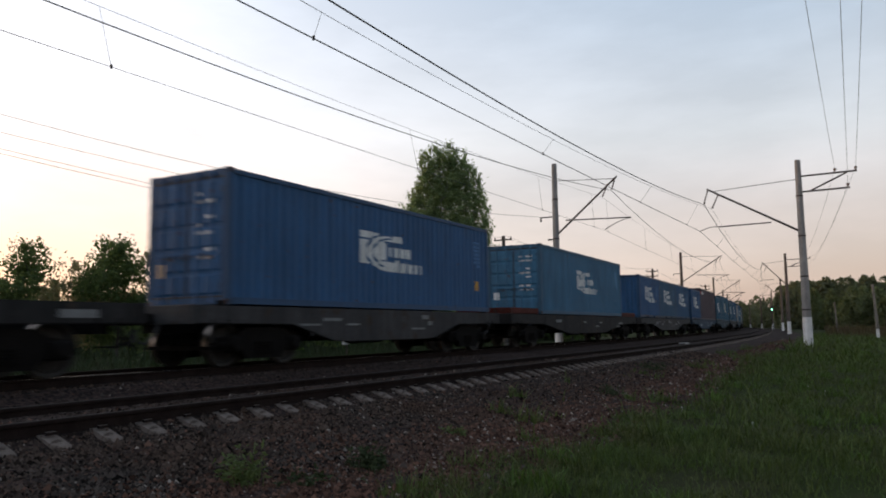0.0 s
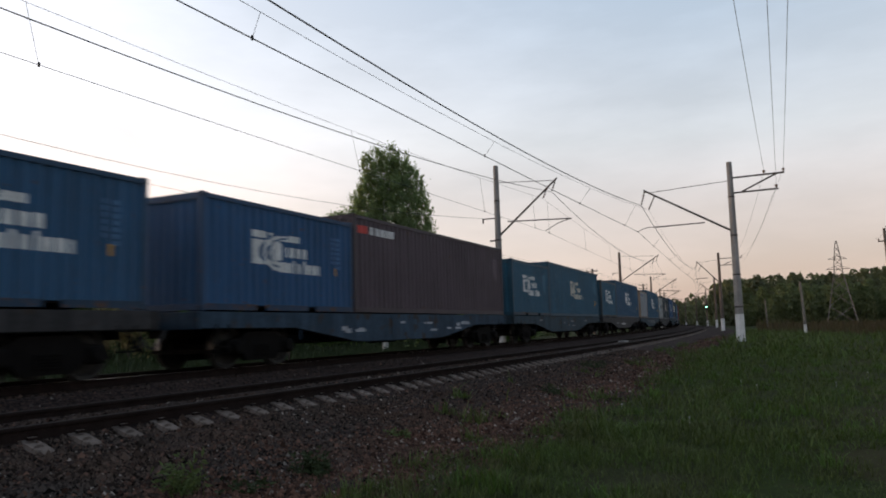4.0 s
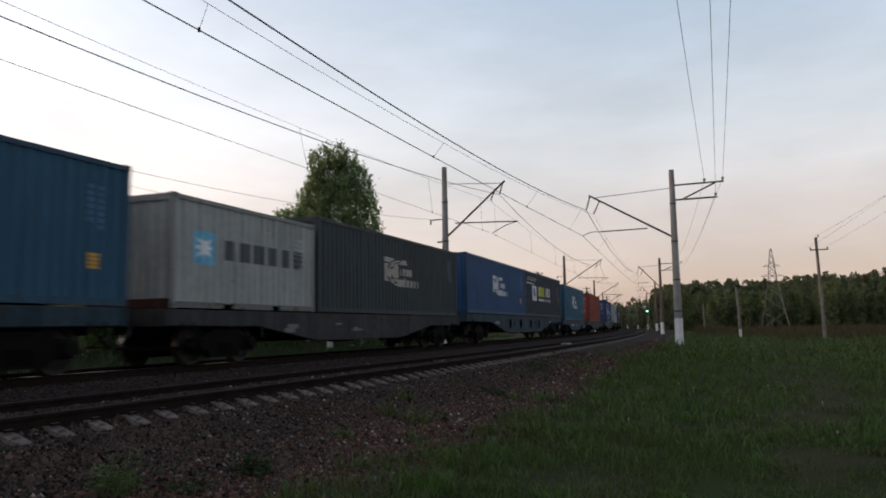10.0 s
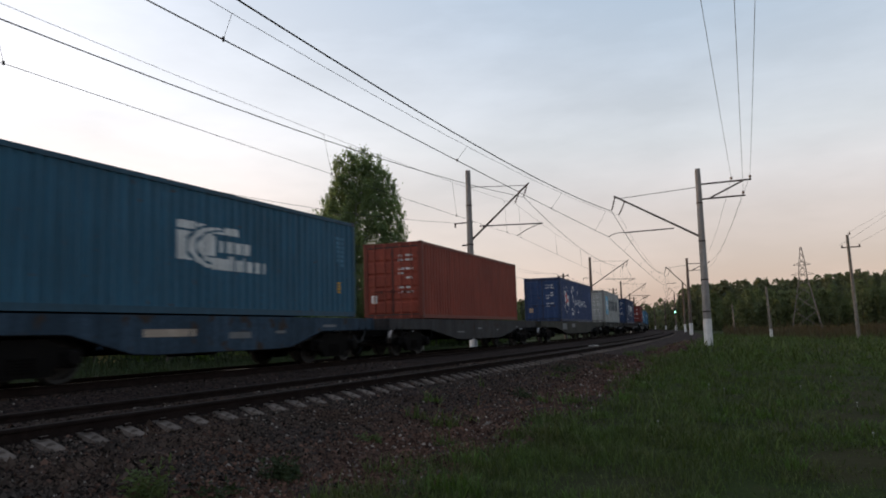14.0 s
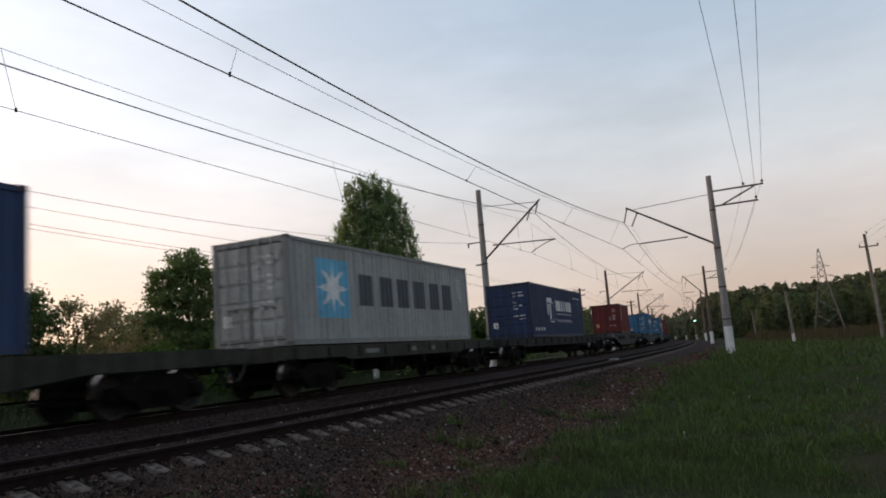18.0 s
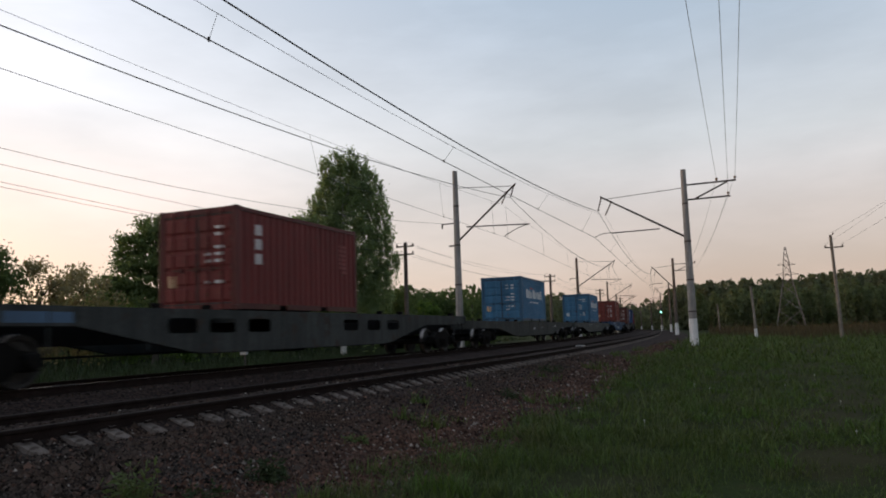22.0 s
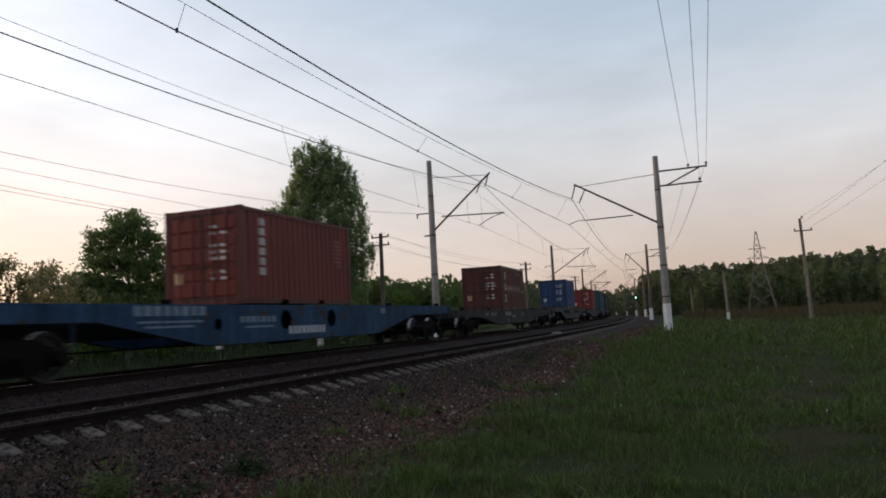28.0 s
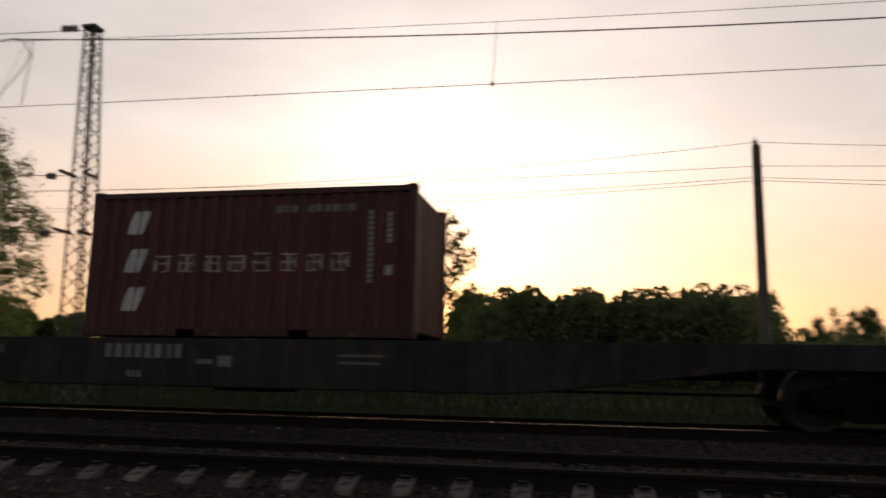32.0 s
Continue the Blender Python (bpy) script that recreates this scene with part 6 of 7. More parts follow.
    # droppers between the messenger and the contact wire
    for side in ("far", "near"):
        lo, up = wires[side + "_contact"], wires[side + "_messenger"]
        for (a, b), (c, d) in zip(zip(lo, lo[1:]), zip(up, up[1:])):
            pl, pu = sag(a, b, lift[side + "_contact"], 60), sag(c, d, lift[side + "_messenger"], 60)
            for q in ((0.15, 0.362, 0.57, 0.775, 0.94) if side == "near" else (0.02, 0.216, 0.424, 0.63, 0.84, 0.97)):
                i = round(q * 60)
                dr = new("dropper", Geo().line([pl[i], pu[i]], 0.006, 4).tube(pl[i] - Vector((0, 0, 0.03)), pl[i] + Vector((0, 0, 0.05)), 0.025, n=6).mesh("dropper", MAT["wire"]))
                tagged(dr, "thin dropper wire holding up the contact wire", "dropper", group="droppers")
    # slack jumpers from the far track's messenger wire down to its contact wire
    j = thing("jumper_wire", "slack jumper wire looping down to the contact wire", "overhead wire", group="overhead line wires")
    for pts in ([(-13.4, -12.49, 7.95), (-13.3, -12.15, 7.8), (-13.2, -11.85, 7.45), (-13.0, -11.8, 7.0), (-12.8, -11.95, 6.55), (-12.66, -12.1, 6.06)], [(-13.4, -12.0, 7.9), (-13.2, -11.8, 7.3), (-12.9, -11.6, 6.7), (-12.66, -11.42, 6.06)]):
        part("loop", Geo().line(pts, 0.012, 5), MAT["wire"], j)
    # three wires on the near masts' brackets
    for k, (dx, z, x0, z0) in enumerate(((1.75, 8.75, -2.2, 8.6), (2.7, 8.75, -1.2, 8.6), (2.3, 7.92, -1.7, 8.2))):
        w = thing("power_wire", "thin power wire on the masts' side brackets", "power wire", group="power wires on the brackets")
        mx2 = on_line(98, NEAR - 3.2)[0]
        part("span", Geo().line(sag((-3.97 + dx, 43, z), (PW[k][0], -9.5, PW[k][1]), PW[k][2]), 0.008, 4), MAT["wire"], w)
        part("span", Geo().line(sag((-3.97 + dx, 43, z), (mx2 + dx, 98, z - 0.1), 0.9), 0.008, 4), MAT["wire"], w)


PW = ((-0.38, 9.74, 0.46), (1.23, 9.74, 0.43), (0.62, 9.6, 0.43))


def lattice_mast(x, y, z0, top):
    m = thing("lattice_mast", "steel lattice overhead-line mast with rusty lacing", "mast", Matrix.Translation((x, y, z0)), group="overhead line masts")
    h = top - z0
    hw = lambda z: 0.33 + (0.14 - 0.33) * z / h
    ox = lambda z: -0.27 * (1 - z / h)
    oy = lambda z: 0.34 * (1 - z / h)
    for sx in (-1, 1):
        for sy in (-1, 1):
            g = Geo().tube((sx * hw(0) + ox(0), sy * hw(0) + oy(0), 0), (sx * hw(h), sy * hw(h), h), 0.03, n=4)
            part("leg", g, MAT["steel"], m)
    z, up = 0.2, True
    while z < h - 0.3:
        dz = hw(z) * 1.55
        a, b = hw(z), hw(min(h, z + dz))
        g = Geo()
        s = 1 if up else -1
        for (p, q) in (((s * a, -a), (-s * b, -b)), ((s * a, a), (-s * b, b)), ((-a, s * a), (-b, -s * b)), ((a, s * a), (b, -s * b))):
            g.tube((p[0] + ox(z), p[1] + oy(z), z), (q[0] + ox(z + dz), q[1] + oy(z + dz), min(h, z + dz)), 0.016, n=4)
        part("lacing", g, MAT["steel"], m)
        z, up = z + dz, not up
    part("cap", Geo().box(-0.2, -0.2, h - 0.05, 0.2, 0.2, h + 0.03), MAT["steel"], m)
    for zz, d in ((h * 0.60, 0.5), (h * 0.45, 0.55)):
        part("cross_strut", Geo().box(-0.35, -0.35, zz, 0.3, -0.27, zz + 0.07).box(-0.3, 0.3, zz - 0.06, 0.25, 0.38, zz + 0.01), MAT["steel"], m)
        g = Geo()
        string_of(g, None, (-0.1, -0.75, zz), (-0.1, -1.05, zz + 0.02), 0.11)
        g.line([(-0.1, -0.3, zz), (-0.1, -1.0, zz + 0.02), (0.6, -9.0, zz + 0.5)], 0.012, 4)
        part("insulator", g, MAT["porcelain"], m)
    g = Geo()
    string_of(g, None, (0.05, -0.45, h + 0.0), (0.05, -0.95, h + 0.02), 0.11)
    part("insulator", g, MAT["porcelain"], m)
    part("anchor_wire", Geo().line([(0.1, -0.2, h - 0.1), (0.2, -9, h + 0.15)], 0.012, 4), MAT["wire"], m)


def wood_pole(x, y, top, label, arms=2, stub=True, lean=0.0, heads=(), drop=0.35, mat="wood", r=0.2):
    z0 = float(ground_z(x, y))
    m = thing("utility_pole", label, "pole", Matrix.Translation((x, y, z0)), group="wooden line poles")
    h = top - z0
    if stub:
        part("concrete_stub", Geo().box(-0.14, 0.12, -0.3, 0.14, 0.38, 2.6, 0.02), MAT["concrete"], m, "pale concrete footing post")
    part("shaft", Geo().tube((0, 0, 0.3 if stub else -0.3), (lean, 0, h), r, r * 0.7, 10), MAT[mat], m)
    for k in range(arms):
        z = h - drop - 0.62 * k
        a = part("crossarm", Geo().box(-0.75, -0.06, z, 0.75, 0.04, z + 0.1), MAT["wood"], m)
        for px in (-0.68, 0.68):
            part("insulator", Geo().lathe([(0.02, 0), (0.065, 0.05), (0.06, 0.14), (0.03, 0.18)], 8, 'z', (px, 0, z + 0.1)), MAT["porcelain"], a)
    for px, pz in heads:
        part("hook_insulator", Geo().tube((0, 0, h + pz), (px, 0, h + pz - 0.12), 0.02).lathe([(0.03, 0), (0.07, 0.04), (0.07, 0.16), (0.03, 0.2)], 8, 'z', (px, 0, h + pz - 0.3)), MAT["porcelain"], m)
    return m


def build_poles():
    line = [(-27.0, -40, 8.9), (-26.35, 5.75, 8.75), (-25.5, 51.0, 7.8), (-26.6, 96.0, 8.1), (-29.5, 141.0, 8.2), (-34, 186, 8.2)]
    for k, (x, y, top) in enumerate(line):
        if k == 1:
            wood_pole(x, y, top, "tall weathered wooden pole on a concrete footing post", 0, True, 0.12, ((-0.3, -1.0), (0.22, -1.15), (0.0, 0.35)))
        else:
            wood_pole(x, y, top, "dark wooden pole with two crossarms", 2, True, 0.05)
    # heights at the tall pole and below the other poles' tops, and the sag
    for k, (za, off, sg, dx) in enumerate(((8.9, 0.15, 1.0, 0.0), (7.96, -0.2, 0.42, 0.3), (7.72, -0.8, 0.62, -0.3), (7.45, -0.8, 0.8, 0.3))):
        w = thing("line_wire", "thin wire strung along the wooden poles", "wire", group="wires on the wooden poles")
        for i, (a, b) in enumerate(zip(line, line[1:])):
            p = (a[0] + dx, a[1], za if i == 1 else a[2] + off)
            q = (b[0] + dx, b[1], za if i == 0 else b[2] + off)
            if k == 0 and i == 1:
                q = (-17.2, 39.3, 7.1)
            part("span", Geo().line(sag(p, q, sg, 14), 0.009, 4), MAT["wire"], w)
    # field side
    x, y = 5.5, 73.8
    m = wood_pole(x, y, 8.3, "leaning grey pole with one crossarm in the field", 1, False, -0.2, ((0.0, 0.3),), 1.15, "pale_wood", 0.17)
    for dx in (-0.68, 0.0, 0.68):
        w = thing("line_wire", "thin wire across the field", "wire", group="wires across the field")
        part("span", Geo().line(sag((x - 0.2 + dx, y, 7.4 if dx else 8.45), (x + 5.0 + dx, y - 46, 9.2), 0.35, 12), 0.008, 4), MAT["wire"], w)
    for az, d, top, foot in ((1.1, 76.0, 4.2, 0.9), (3.47, 130.0, 4.1, 0.0)):
        x, y = -d * math.sin(radians(az)), d * math.cos(radians(az))
        z0 = float(ground_z(x, y))
        p = thing("field_post", "thin grey concrete post standing in the meadow", "post", Matrix.Translation((x, y, z0)), group="posts in the meadow")
        part("shaft", Geo().tube((0, 0, foot), (-0.15, 0, top - z0), 0.13, 0.1, 8), MAT["pale_wood"], p)
        if foot:
            part("painted_foot", Geo().tube((0, 0, -0.2), (0, 0, foot), 0.14, 0.13, 8), MAT["whitewash"], p, "whitewashed foot")


def build_pylon(az, d, top):
    x, y = -d * math.sin(radians(az)), d * math.cos(radians(az))
    z0 = float(ground_z(x, y))
    m = thing("power_pylon", "grey steel lattice power pylon before the wood", "pylon", Matrix.Translation((x, y, z0)))
    h = top - z0
    hw = lambda z: float(np.interp(z, [0, h * 0.62, h * 0.8, h], [3.3, 0.95, 0.7, 0.12]))
    lv = [h * q for q in (0, 0.22, 0.4, 0.53, 0.62, 0.7, 0.78, 0.86, 0.93, 1.0)]
    for sx in (-1, 1):
        for sy in (-1, 1):
            part("leg", Geo().line([(sx * hw(z), sy * hw(z), z) for z in lv], 0.11, 4), MAT["galvanised"], m)
    for a, b in zip(lv, lv[1:]):
        for e in (-1, 1):
            part("bracing", Geo().tube((-hw(a), e * hw(a), a), (hw(b), e * hw(b), b), 0.05, n=4).tube((hw(a), e * hw(a), a), (-hw(b), e * hw(b), b), 0.05, n=4), MAT["galvanised"], m)
    for z, w in ((h * 0.66, 2.6), (h * 0.78, 2.0)):
        part("crossarm", Geo().tube((-w, 0, z), (w, 0, z), 0.09, n=4).tube((-w, 0, z), (0, 0, z + 0.9), 0.06, n=4).tube((w, 0, z), (0, 0, z + 0.9), 0.06, n=4), MAT["galvanised"], m)


def small_signs():
    # distance plate beyond the far track
    x, y = -16.2, 20.27
    z0 = float(ground_z(x, y))
    s = thing("distance_marker", "small white number plate on a dark stake", "sign", Matrix.Translation((x, y, z0)))
    part("stake", Geo().tube((0, 0, -0.2), (0, 0, 0.95), 0.03, n=6), MAT["steel"], s)
    pl = part("plate", Geo().box(-0.02, -0.12, 0.85, 0.02, 0.12, 1.12, 0.005).box(-0.12, -0.12, 0.85, 0.12, -0.09, 1.12, 0.005), MAT["white"], s)
    part("mark", Geo().box(0.021, -0.04, 0.92, 0.026, 0.04, 1.06), MAT["black"], pl)
    part("foot_block", Geo().box(-0.15, -0.15, -0.05, 0.15, 0.15, 0.16, 0.03), MAT["whitewash"], s)
    # block signal down the line
    sx, sy, h = on_line(190, NEAR - 2.7)
    z0 = float(ground_z(sx, sy))
    g = thing("railway_signal", "slim signal mast showing a green light", "signal", Matrix.Translation((sx, sy, z0)))
    part("mast", Geo().tube((0, 0, -0.2), (0, 0, 5.0), 0.09, n=8), MAT["steel"], g)
    head = part("signal_head", Geo().box(-0.28, -0.12, 3.9, 0.28, 0.1, 5.6, 0.08), MAT["black"], g)
    part("lens", Geo().lathe([(0.16, 0), (0.17, 0.02), (0.1, 0.06)], 14, 'y', (0, -0.2, 4.75)), MAT["signal_green"], head, "lit green lens")
    # pale slab lying by the near track
    x, y = -9.6, 40.0
    tagged(new("concrete_slab", Geo().box(-0.2, -0.45, -0.05, 0.2, 0.45, 0.07, 0.025).mesh("concrete_slab", MAT["concrete"])), "pale concrete slab lying on the ballast shoulder", "slab").location = (x, y, float(ground_z(x, y)))

# ---- trees ----
def polar(az, d):
    return -d * math.sin(radians(az)), d * math.cos(radians(az))


def leaf_cards(rng, centres, size, droop=0.0):
    """Small folded leaf sprays, one at each centre."""
    n = len(centres)
    a = rng.normal(0, 1, (n, 3))
    a /= np.linalg.norm(a, axis=1)[:, None]
    if droop:
        a[:, 2] = a[:, 2] * (1 - droop) - droop
        a /= np.linalg.norm(a, axis=1)[:, None]
    b = np.cross(a, rng.normal(0, 1, (n, 3)))
    b /= np.linalg.norm(b, axis=1)[:, None] + 1e-9
    s = size * rng.uniform(0.6, 1.4, n)[:, None]
    return np.stack([centres - a * s, centres + b * s * 0.5, centres + a * s, centres - b * s * 0.5], 1)


def crown_points(rng, blobs, per, fill=0.55, hang=0.0, crowd=26, tuft=(0.2, 0.2)):
    """Leaf places: twig clusters round each clump, hanging down as tapering strands where hang is given."""
    out = []
    for cx, cy, cz, rh, rv in blobs:
        n = int(per * (rh * rh * rv) ** 0.62)
        k = max(5, n // crowd)
        u = rng.normal(0, 1, (k, 3))
        u /= np.linalg.norm(u, axis=1)[:, None]
        r = (rng.random(k) ** 0.5 * (1 - fill) + fill) * rng.uniform(0.82, 1.14, k)
        c = np.stack([cx + u[:, 0] * rh * r, cy + u[:, 1] * rh * r, cz + u[:, 2] * rv * r], 1)
        m = rng.integers(0, k, n)
        wide = rng.uniform(0.5, 1.5, k)[m][:, None] * np.array([tuft[0], tuft[0], tuft[1]])
        off = rng.normal(0, 1, (n, 3)) * wide
        if hang:
            f = rng.random(n)
            off *= (1 - 0.65 * f)[:, None]
            off[:, 2] -= f * (hang * rng.gamma(3, 0.33, k))[m]
        out.append(c[m] + off)
    p = np.concatenate(out)
    p[:, 2] = np.maximum(p[:, 2], 0.3)
    return p


def cards_mesh(name, q, mat):
    n = len(q)
    return raw_mesh(name, q.reshape(-1, 3).tolist(), [(4 * i, 4 * i + 1, 4 * i + 2, 4 * i + 3) for i in range(n)], mat)


def tree(az, d, blobs, mat, label, seed, per=260, size=0.16, trunk=0.22, bark="bark", droop=0.0, name="tree", fill=0.55, hang=0.0, group="trees beyond the railway", crowd=26, tuft=(0.2, 0.2)):
    x, y = polar(az, d)
    z0 = float(ground_z(x, y))
    rng = np.random.default_rng(seed)
    t = thing(name, label, "tree", pose(x, y, z0, 0, 0, az), group=group)
    top = max(b[2] + b[4] for b in blobs)
    g = Geo()
    pts = [(0.0, 0.0, -0.2)]
    for k in range(1, 6):
        pts.append((rng.normal(0, 0.12), rng.normal(0, 0.12), top * 0.8 * k / 5))
    for k in range(5):
        g.tube(pts[k], pts[k + 1], trunk * (1 - k / 5.5), trunk * (1 - (k + 1) / 5.5), 8)
    for bx, by, bz, rh, rv in blobs:
        base = min(max(bz - rv * 0.8, top * 0.15), top * 0.7)
        k = np.interp(base, [p[2] for p in pts], range(6))
        i = int(min(4, k))
        p = Vector(pts[i]).lerp(Vector(pts[i + 1]), k - i)
        g.tube(p, p.lerp(Vector((bx, by, bz)), 0.55) + Vector((0, 0, 0.25)), trunk * 0.35, trunk * 0.2, 6)
        g.tube(p.lerp(Vector((bx, by, bz)), 0.55) + Vector((0, 0, 0.25)), (bx, by, bz + rv * 0.4), trunk * 0.2, trunk * 0.05, 6)
    part("trunk", g, MAT[bark], t)
    c = crown_points(rng, blobs, per, fill, hang, crowd, tuft)
    part("crown", cards_mesh("crown", leaf_cards(rng, c, size, droop), mat), None, t)
    return t


def rough_blobs(rng, w, h, base=0.25, n=9):
    """Uneven clumps that fill a crown of width w and height h."""
    out = []
    for k in range(n):
        z = h * (base + (0.93 - base) * (k + 0.5) / n)
        env = math.sin(math.pi * min(1, (z / h - base * 0.6) / (1.02 - base * 0.6))) ** 0.6
        r = w / 2 * env
        for _ in range(2):
            a = rng.uniform(0, 6.28)
            q = r * rng.uniform(0.25, 0.7)
            out.append((q * math.cos(a), q * math.sin(a), z, r * rng.uniform(0.4, 0.6), h * rng.uniform(0.08, 0.13)))
    return out


def wood(name, label, az0, az1, d0, d1, h0, h1, n, mat, seed, size=0.5, per=130, conifer=0.3, rise=0.0, slim=(0.3, 0.5)):
    """A far stand of trees, too many to count, as one object."""
    rng = np.random.default_rng(seed)
    allq, tv, tf = [], [], []
    g = Geo()
    for i in range(n):
        az = az0 + (az1 - az0) * (i + rng.uniform(-0.4, 0.4)) / n
        d = rng.uniform(d0, d1)
        x, y = polar(az, d)
        z0 = float(ground_z(x, y))
        h = rng.uniform(h0, h1) * (1 + rise * i / n)
        w = h * rng.uniform(*slim)
        m = per
        u = rng.normal(0, 1, (m, 3))
        u /= np.linalg.norm(u, axis=1)[:, None]
        r = 0.5 + 0.5 * rng.random(m) ** 0.5
        zz = rng.random(m)
        if rng.random() < conifer:
            prof = (1 - zz) * 0.75 + 0.06
        else:
            prof = np.sin(np.pi * (0.12 + 0.85 * zz)) ** 0.6
        a = rng.uniform(0, 6.28, m)
        lump = 1 + 0.3 * np.sin(a * 3 + i) * np.sin(zz * 9 + i)
        c = np.stack([x + np.cos(a) * w / 2 * prof * r * lump, y + np.sin(a) * w / 2 * prof * r * lump, z0 + h * (0.04 + 0.96 * zz)], 1)
        allq.append(leaf_cards(rng, c, size * rng.uniform(0.8, 1.2)))
        g.tube((x, y, z0), (x, y, z0 + h * 0.8), 0.14, 0.05, 5, False)
    q = np.concatenate(allq)
    w = thing(name, label, "woodland", kind="stuff")
    part("foliage", cards_mesh(name, q, mat), None, w)
    part("trunks", g, MAT["bark"], w)


def build_trees():
    # big birch beyond the far track
    birch = [(0.5, 0, 14.3, 0.9, 0.7), (1.5, 0.1, 13.9, 0.8, 0.9), (-0.5, 0.2, 13.5, 0.8, 0.9), (0.5, 0.3, 13.0, 1.3, 1.1), (2.3, 0.2, 12.5, 0.9, 1.1), (1.2, 0.2, 11.9, 1.5, 1.2), (-0.9, 0, 12.2, 0.8, 0.8), (-0.6, 0.3, 11.0, 1.5, 1.2),
             (2.8, 0.1, 10.8, 1.0, 1.4), (1.0, 0, 10.2, 1.8, 1.5), (-2.6, 0.4, 9.9, 0.8, 0.5), (-3.6, 0.2, 9.5, 0.8, 0.5), (-1.2, 0, 9.3, 1.6, 1.3), (3.2, 0, 8.8, 1.0, 1.5), (1.2, -0.3, 8.2, 1.9, 1.5), (-3.9, 0, 8.4, 0.9, 0.7), (-2.2, 0.5, 7.9, 1.4, 1.2), (-0.4, 0, 7.4, 1.6, 1.3),
             (3.5, 0.1, 6.8, 0.9, 1.4), (2.1, 0.2, 6.2, 1.5, 1.5), (-4.7, 0.2, 7.0, 0.7, 0.7), (-3.2, 0, 6.2, 1.2, 1.2), (-1.6, 0, 5.8, 1.4, 1.3), (0.4, 0, 5.6, 1.7, 1.5), (-4.2, 0.1, 5.0, 0.8, 1.0), (2.8, 0.2, 4.6, 1.2, 1.4), (-2.6, 0, 4.2, 1.2, 1.2), (-0.6, 0, 3.8, 1.5, 1.3), (1.4, 0, 3.4, 1.5, 1.4)]
    tree(31.4, 56, [(a * (0.93 + 0.2 * max(0.0, min(1.0, (c - 9.5) / 3))) - 0.3 * max(0.0, min(1.0, (c - 8.0) / 3)), b, c * 1.035 + 0.35, d * 0.98, e) for a, b, c, d, e in birch], MAT["leaf_birch"], "tall leafy birch with drooping branches beyond the railway", 31, 2500, 0.088, 0.24, "birchbark", 0.6, "birch_tree", 0.4, 1.2, crowd=60, tuft=(0.18, 0.14))
    dark = [(0.1, 0, 9.4, 0.7, 0.6), (-0.9, 0, 8.8, 0.9, 0.7), (1.0, 0.2, 8.7, 0.9, 0.7), (-1.7, 0, 7.9, 0.9, 0.7), (0, 0, 7.9, 1.3, 0.9), (1.8, 0.1, 7.7, 0.9, 0.7), (-2.6, 0, 6.7, 0.9, 0.7), (-1.0, 0, 6.7, 1.3, 0.9), (0.9, 0, 6.6, 1.3, 0.9), (2.5, 0, 6.5, 0.9, 0.8),
            (-3.1, 0, 5.4, 0.9, 0.7), (-1.8, 0.2, 5.4, 1.2, 0.9), (0.1, 0, 5.3, 1.4, 1.0), (1.8, 0, 5.2, 1.2, 0.9), (3.0, 0, 5.0, 0.9, 0.8), (-2.6, 0, 4.1, 1.1, 0.8), (-0.9, 0, 4.0, 1.3, 0.9), (1.0, 0, 3.9, 1.3, 0.9), (2.6, 0, 3.7, 1.1, 0.8), (-1.7, 0, 2.8, 1.2, 0.9), (0.3, 0, 2.7, 1.3, 0.9), (1.9, 0, 2.6, 1.2, 0.9)]
    tree(44.9, 55, [(a * 0.9, b, c * 1.02 + 0.15, d * 1.05, e * 1.1) for a, b, c, d, e in dark], MAT["leaf_maple"], "round dark-green broadleaf tree beyond the railway", 44, 1500, 0.11, 0.22, name="broadleaf_tree", fill=0.5, crowd=70, tuft=(0.27, 0.17))
    rng = random.Random(77)
    spots = [(52.2, 47, 5.6, 6.7, "leaf_bloom"), (49.7, 50, 4.4, 6.8, "leaf_bloom"), (54.9, 46, 6.4, 6.8, "leaf_dark"), (57.8, 46, 4.4, 5.6, "leaf_bloom"), (60.6, 46, 4.4, 6.6, "leaf_dark"), (63.3, 48, 3.6, 3.9, "leaf_dark"), (67.6, 50, 5.0, 7.4, "leaf_dark"), (65.2, 51, 3.4, 5.0, "leaf_light"), (46.9, 48, 3.6, 3.6, "leaf_light"), (43.0, 45, 2.6, 3.0, "leaf_light"), (27.6, 60, 3.4, 5.3, "leaf_dark"), (25.3, 75, 5, 4.8, "leaf_light"), (36.5, 66, 6, 4.6, "leaf_light"), (33.9, 70, 6, 5.0, "leaf_light"), (111.2, 52, 4.0, 8.4, "leaf_dark"), (109.6, 60, 4.0, 4.6, "leaf_dark"), (107.5, 50, 5.0, 4.2, "leaf_light"), (114.6, 50, 4.5, 5.2, "leaf_dark"), (117.5, 52, 4, 4.4, "leaf_dark"), (72.0, 90, 4.5, 9.4, "leaf_dark"), (74.5, 92, 3.6, 8.8, "leaf_dark"), (73.2, 95, 2.6, 10.4, "leaf_bloom"), (71.0, 92, 4.0, 10.0, "leaf_dark"), (69.5, 54, 3.4, 3.8, "leaf_bloom")]
    for i, (az, d, w, h, mt) in enumerate(spots):
        tree(az, d, rough_blobs(rng, w, h, 0.12, 6), MAT[mt], {"leaf_bloom": "loose pale-green bush with thin twigs", "leaf_dark": "dense dark-green bush", "leaf_light": "fresh green leafy bush"}[mt] + " beyond the railway", 100 + i, 850 if mt != "leaf_bloom" else 420, 0.105, 0.08, name="bush", fill=0.15, group="bushes beyond the railway")
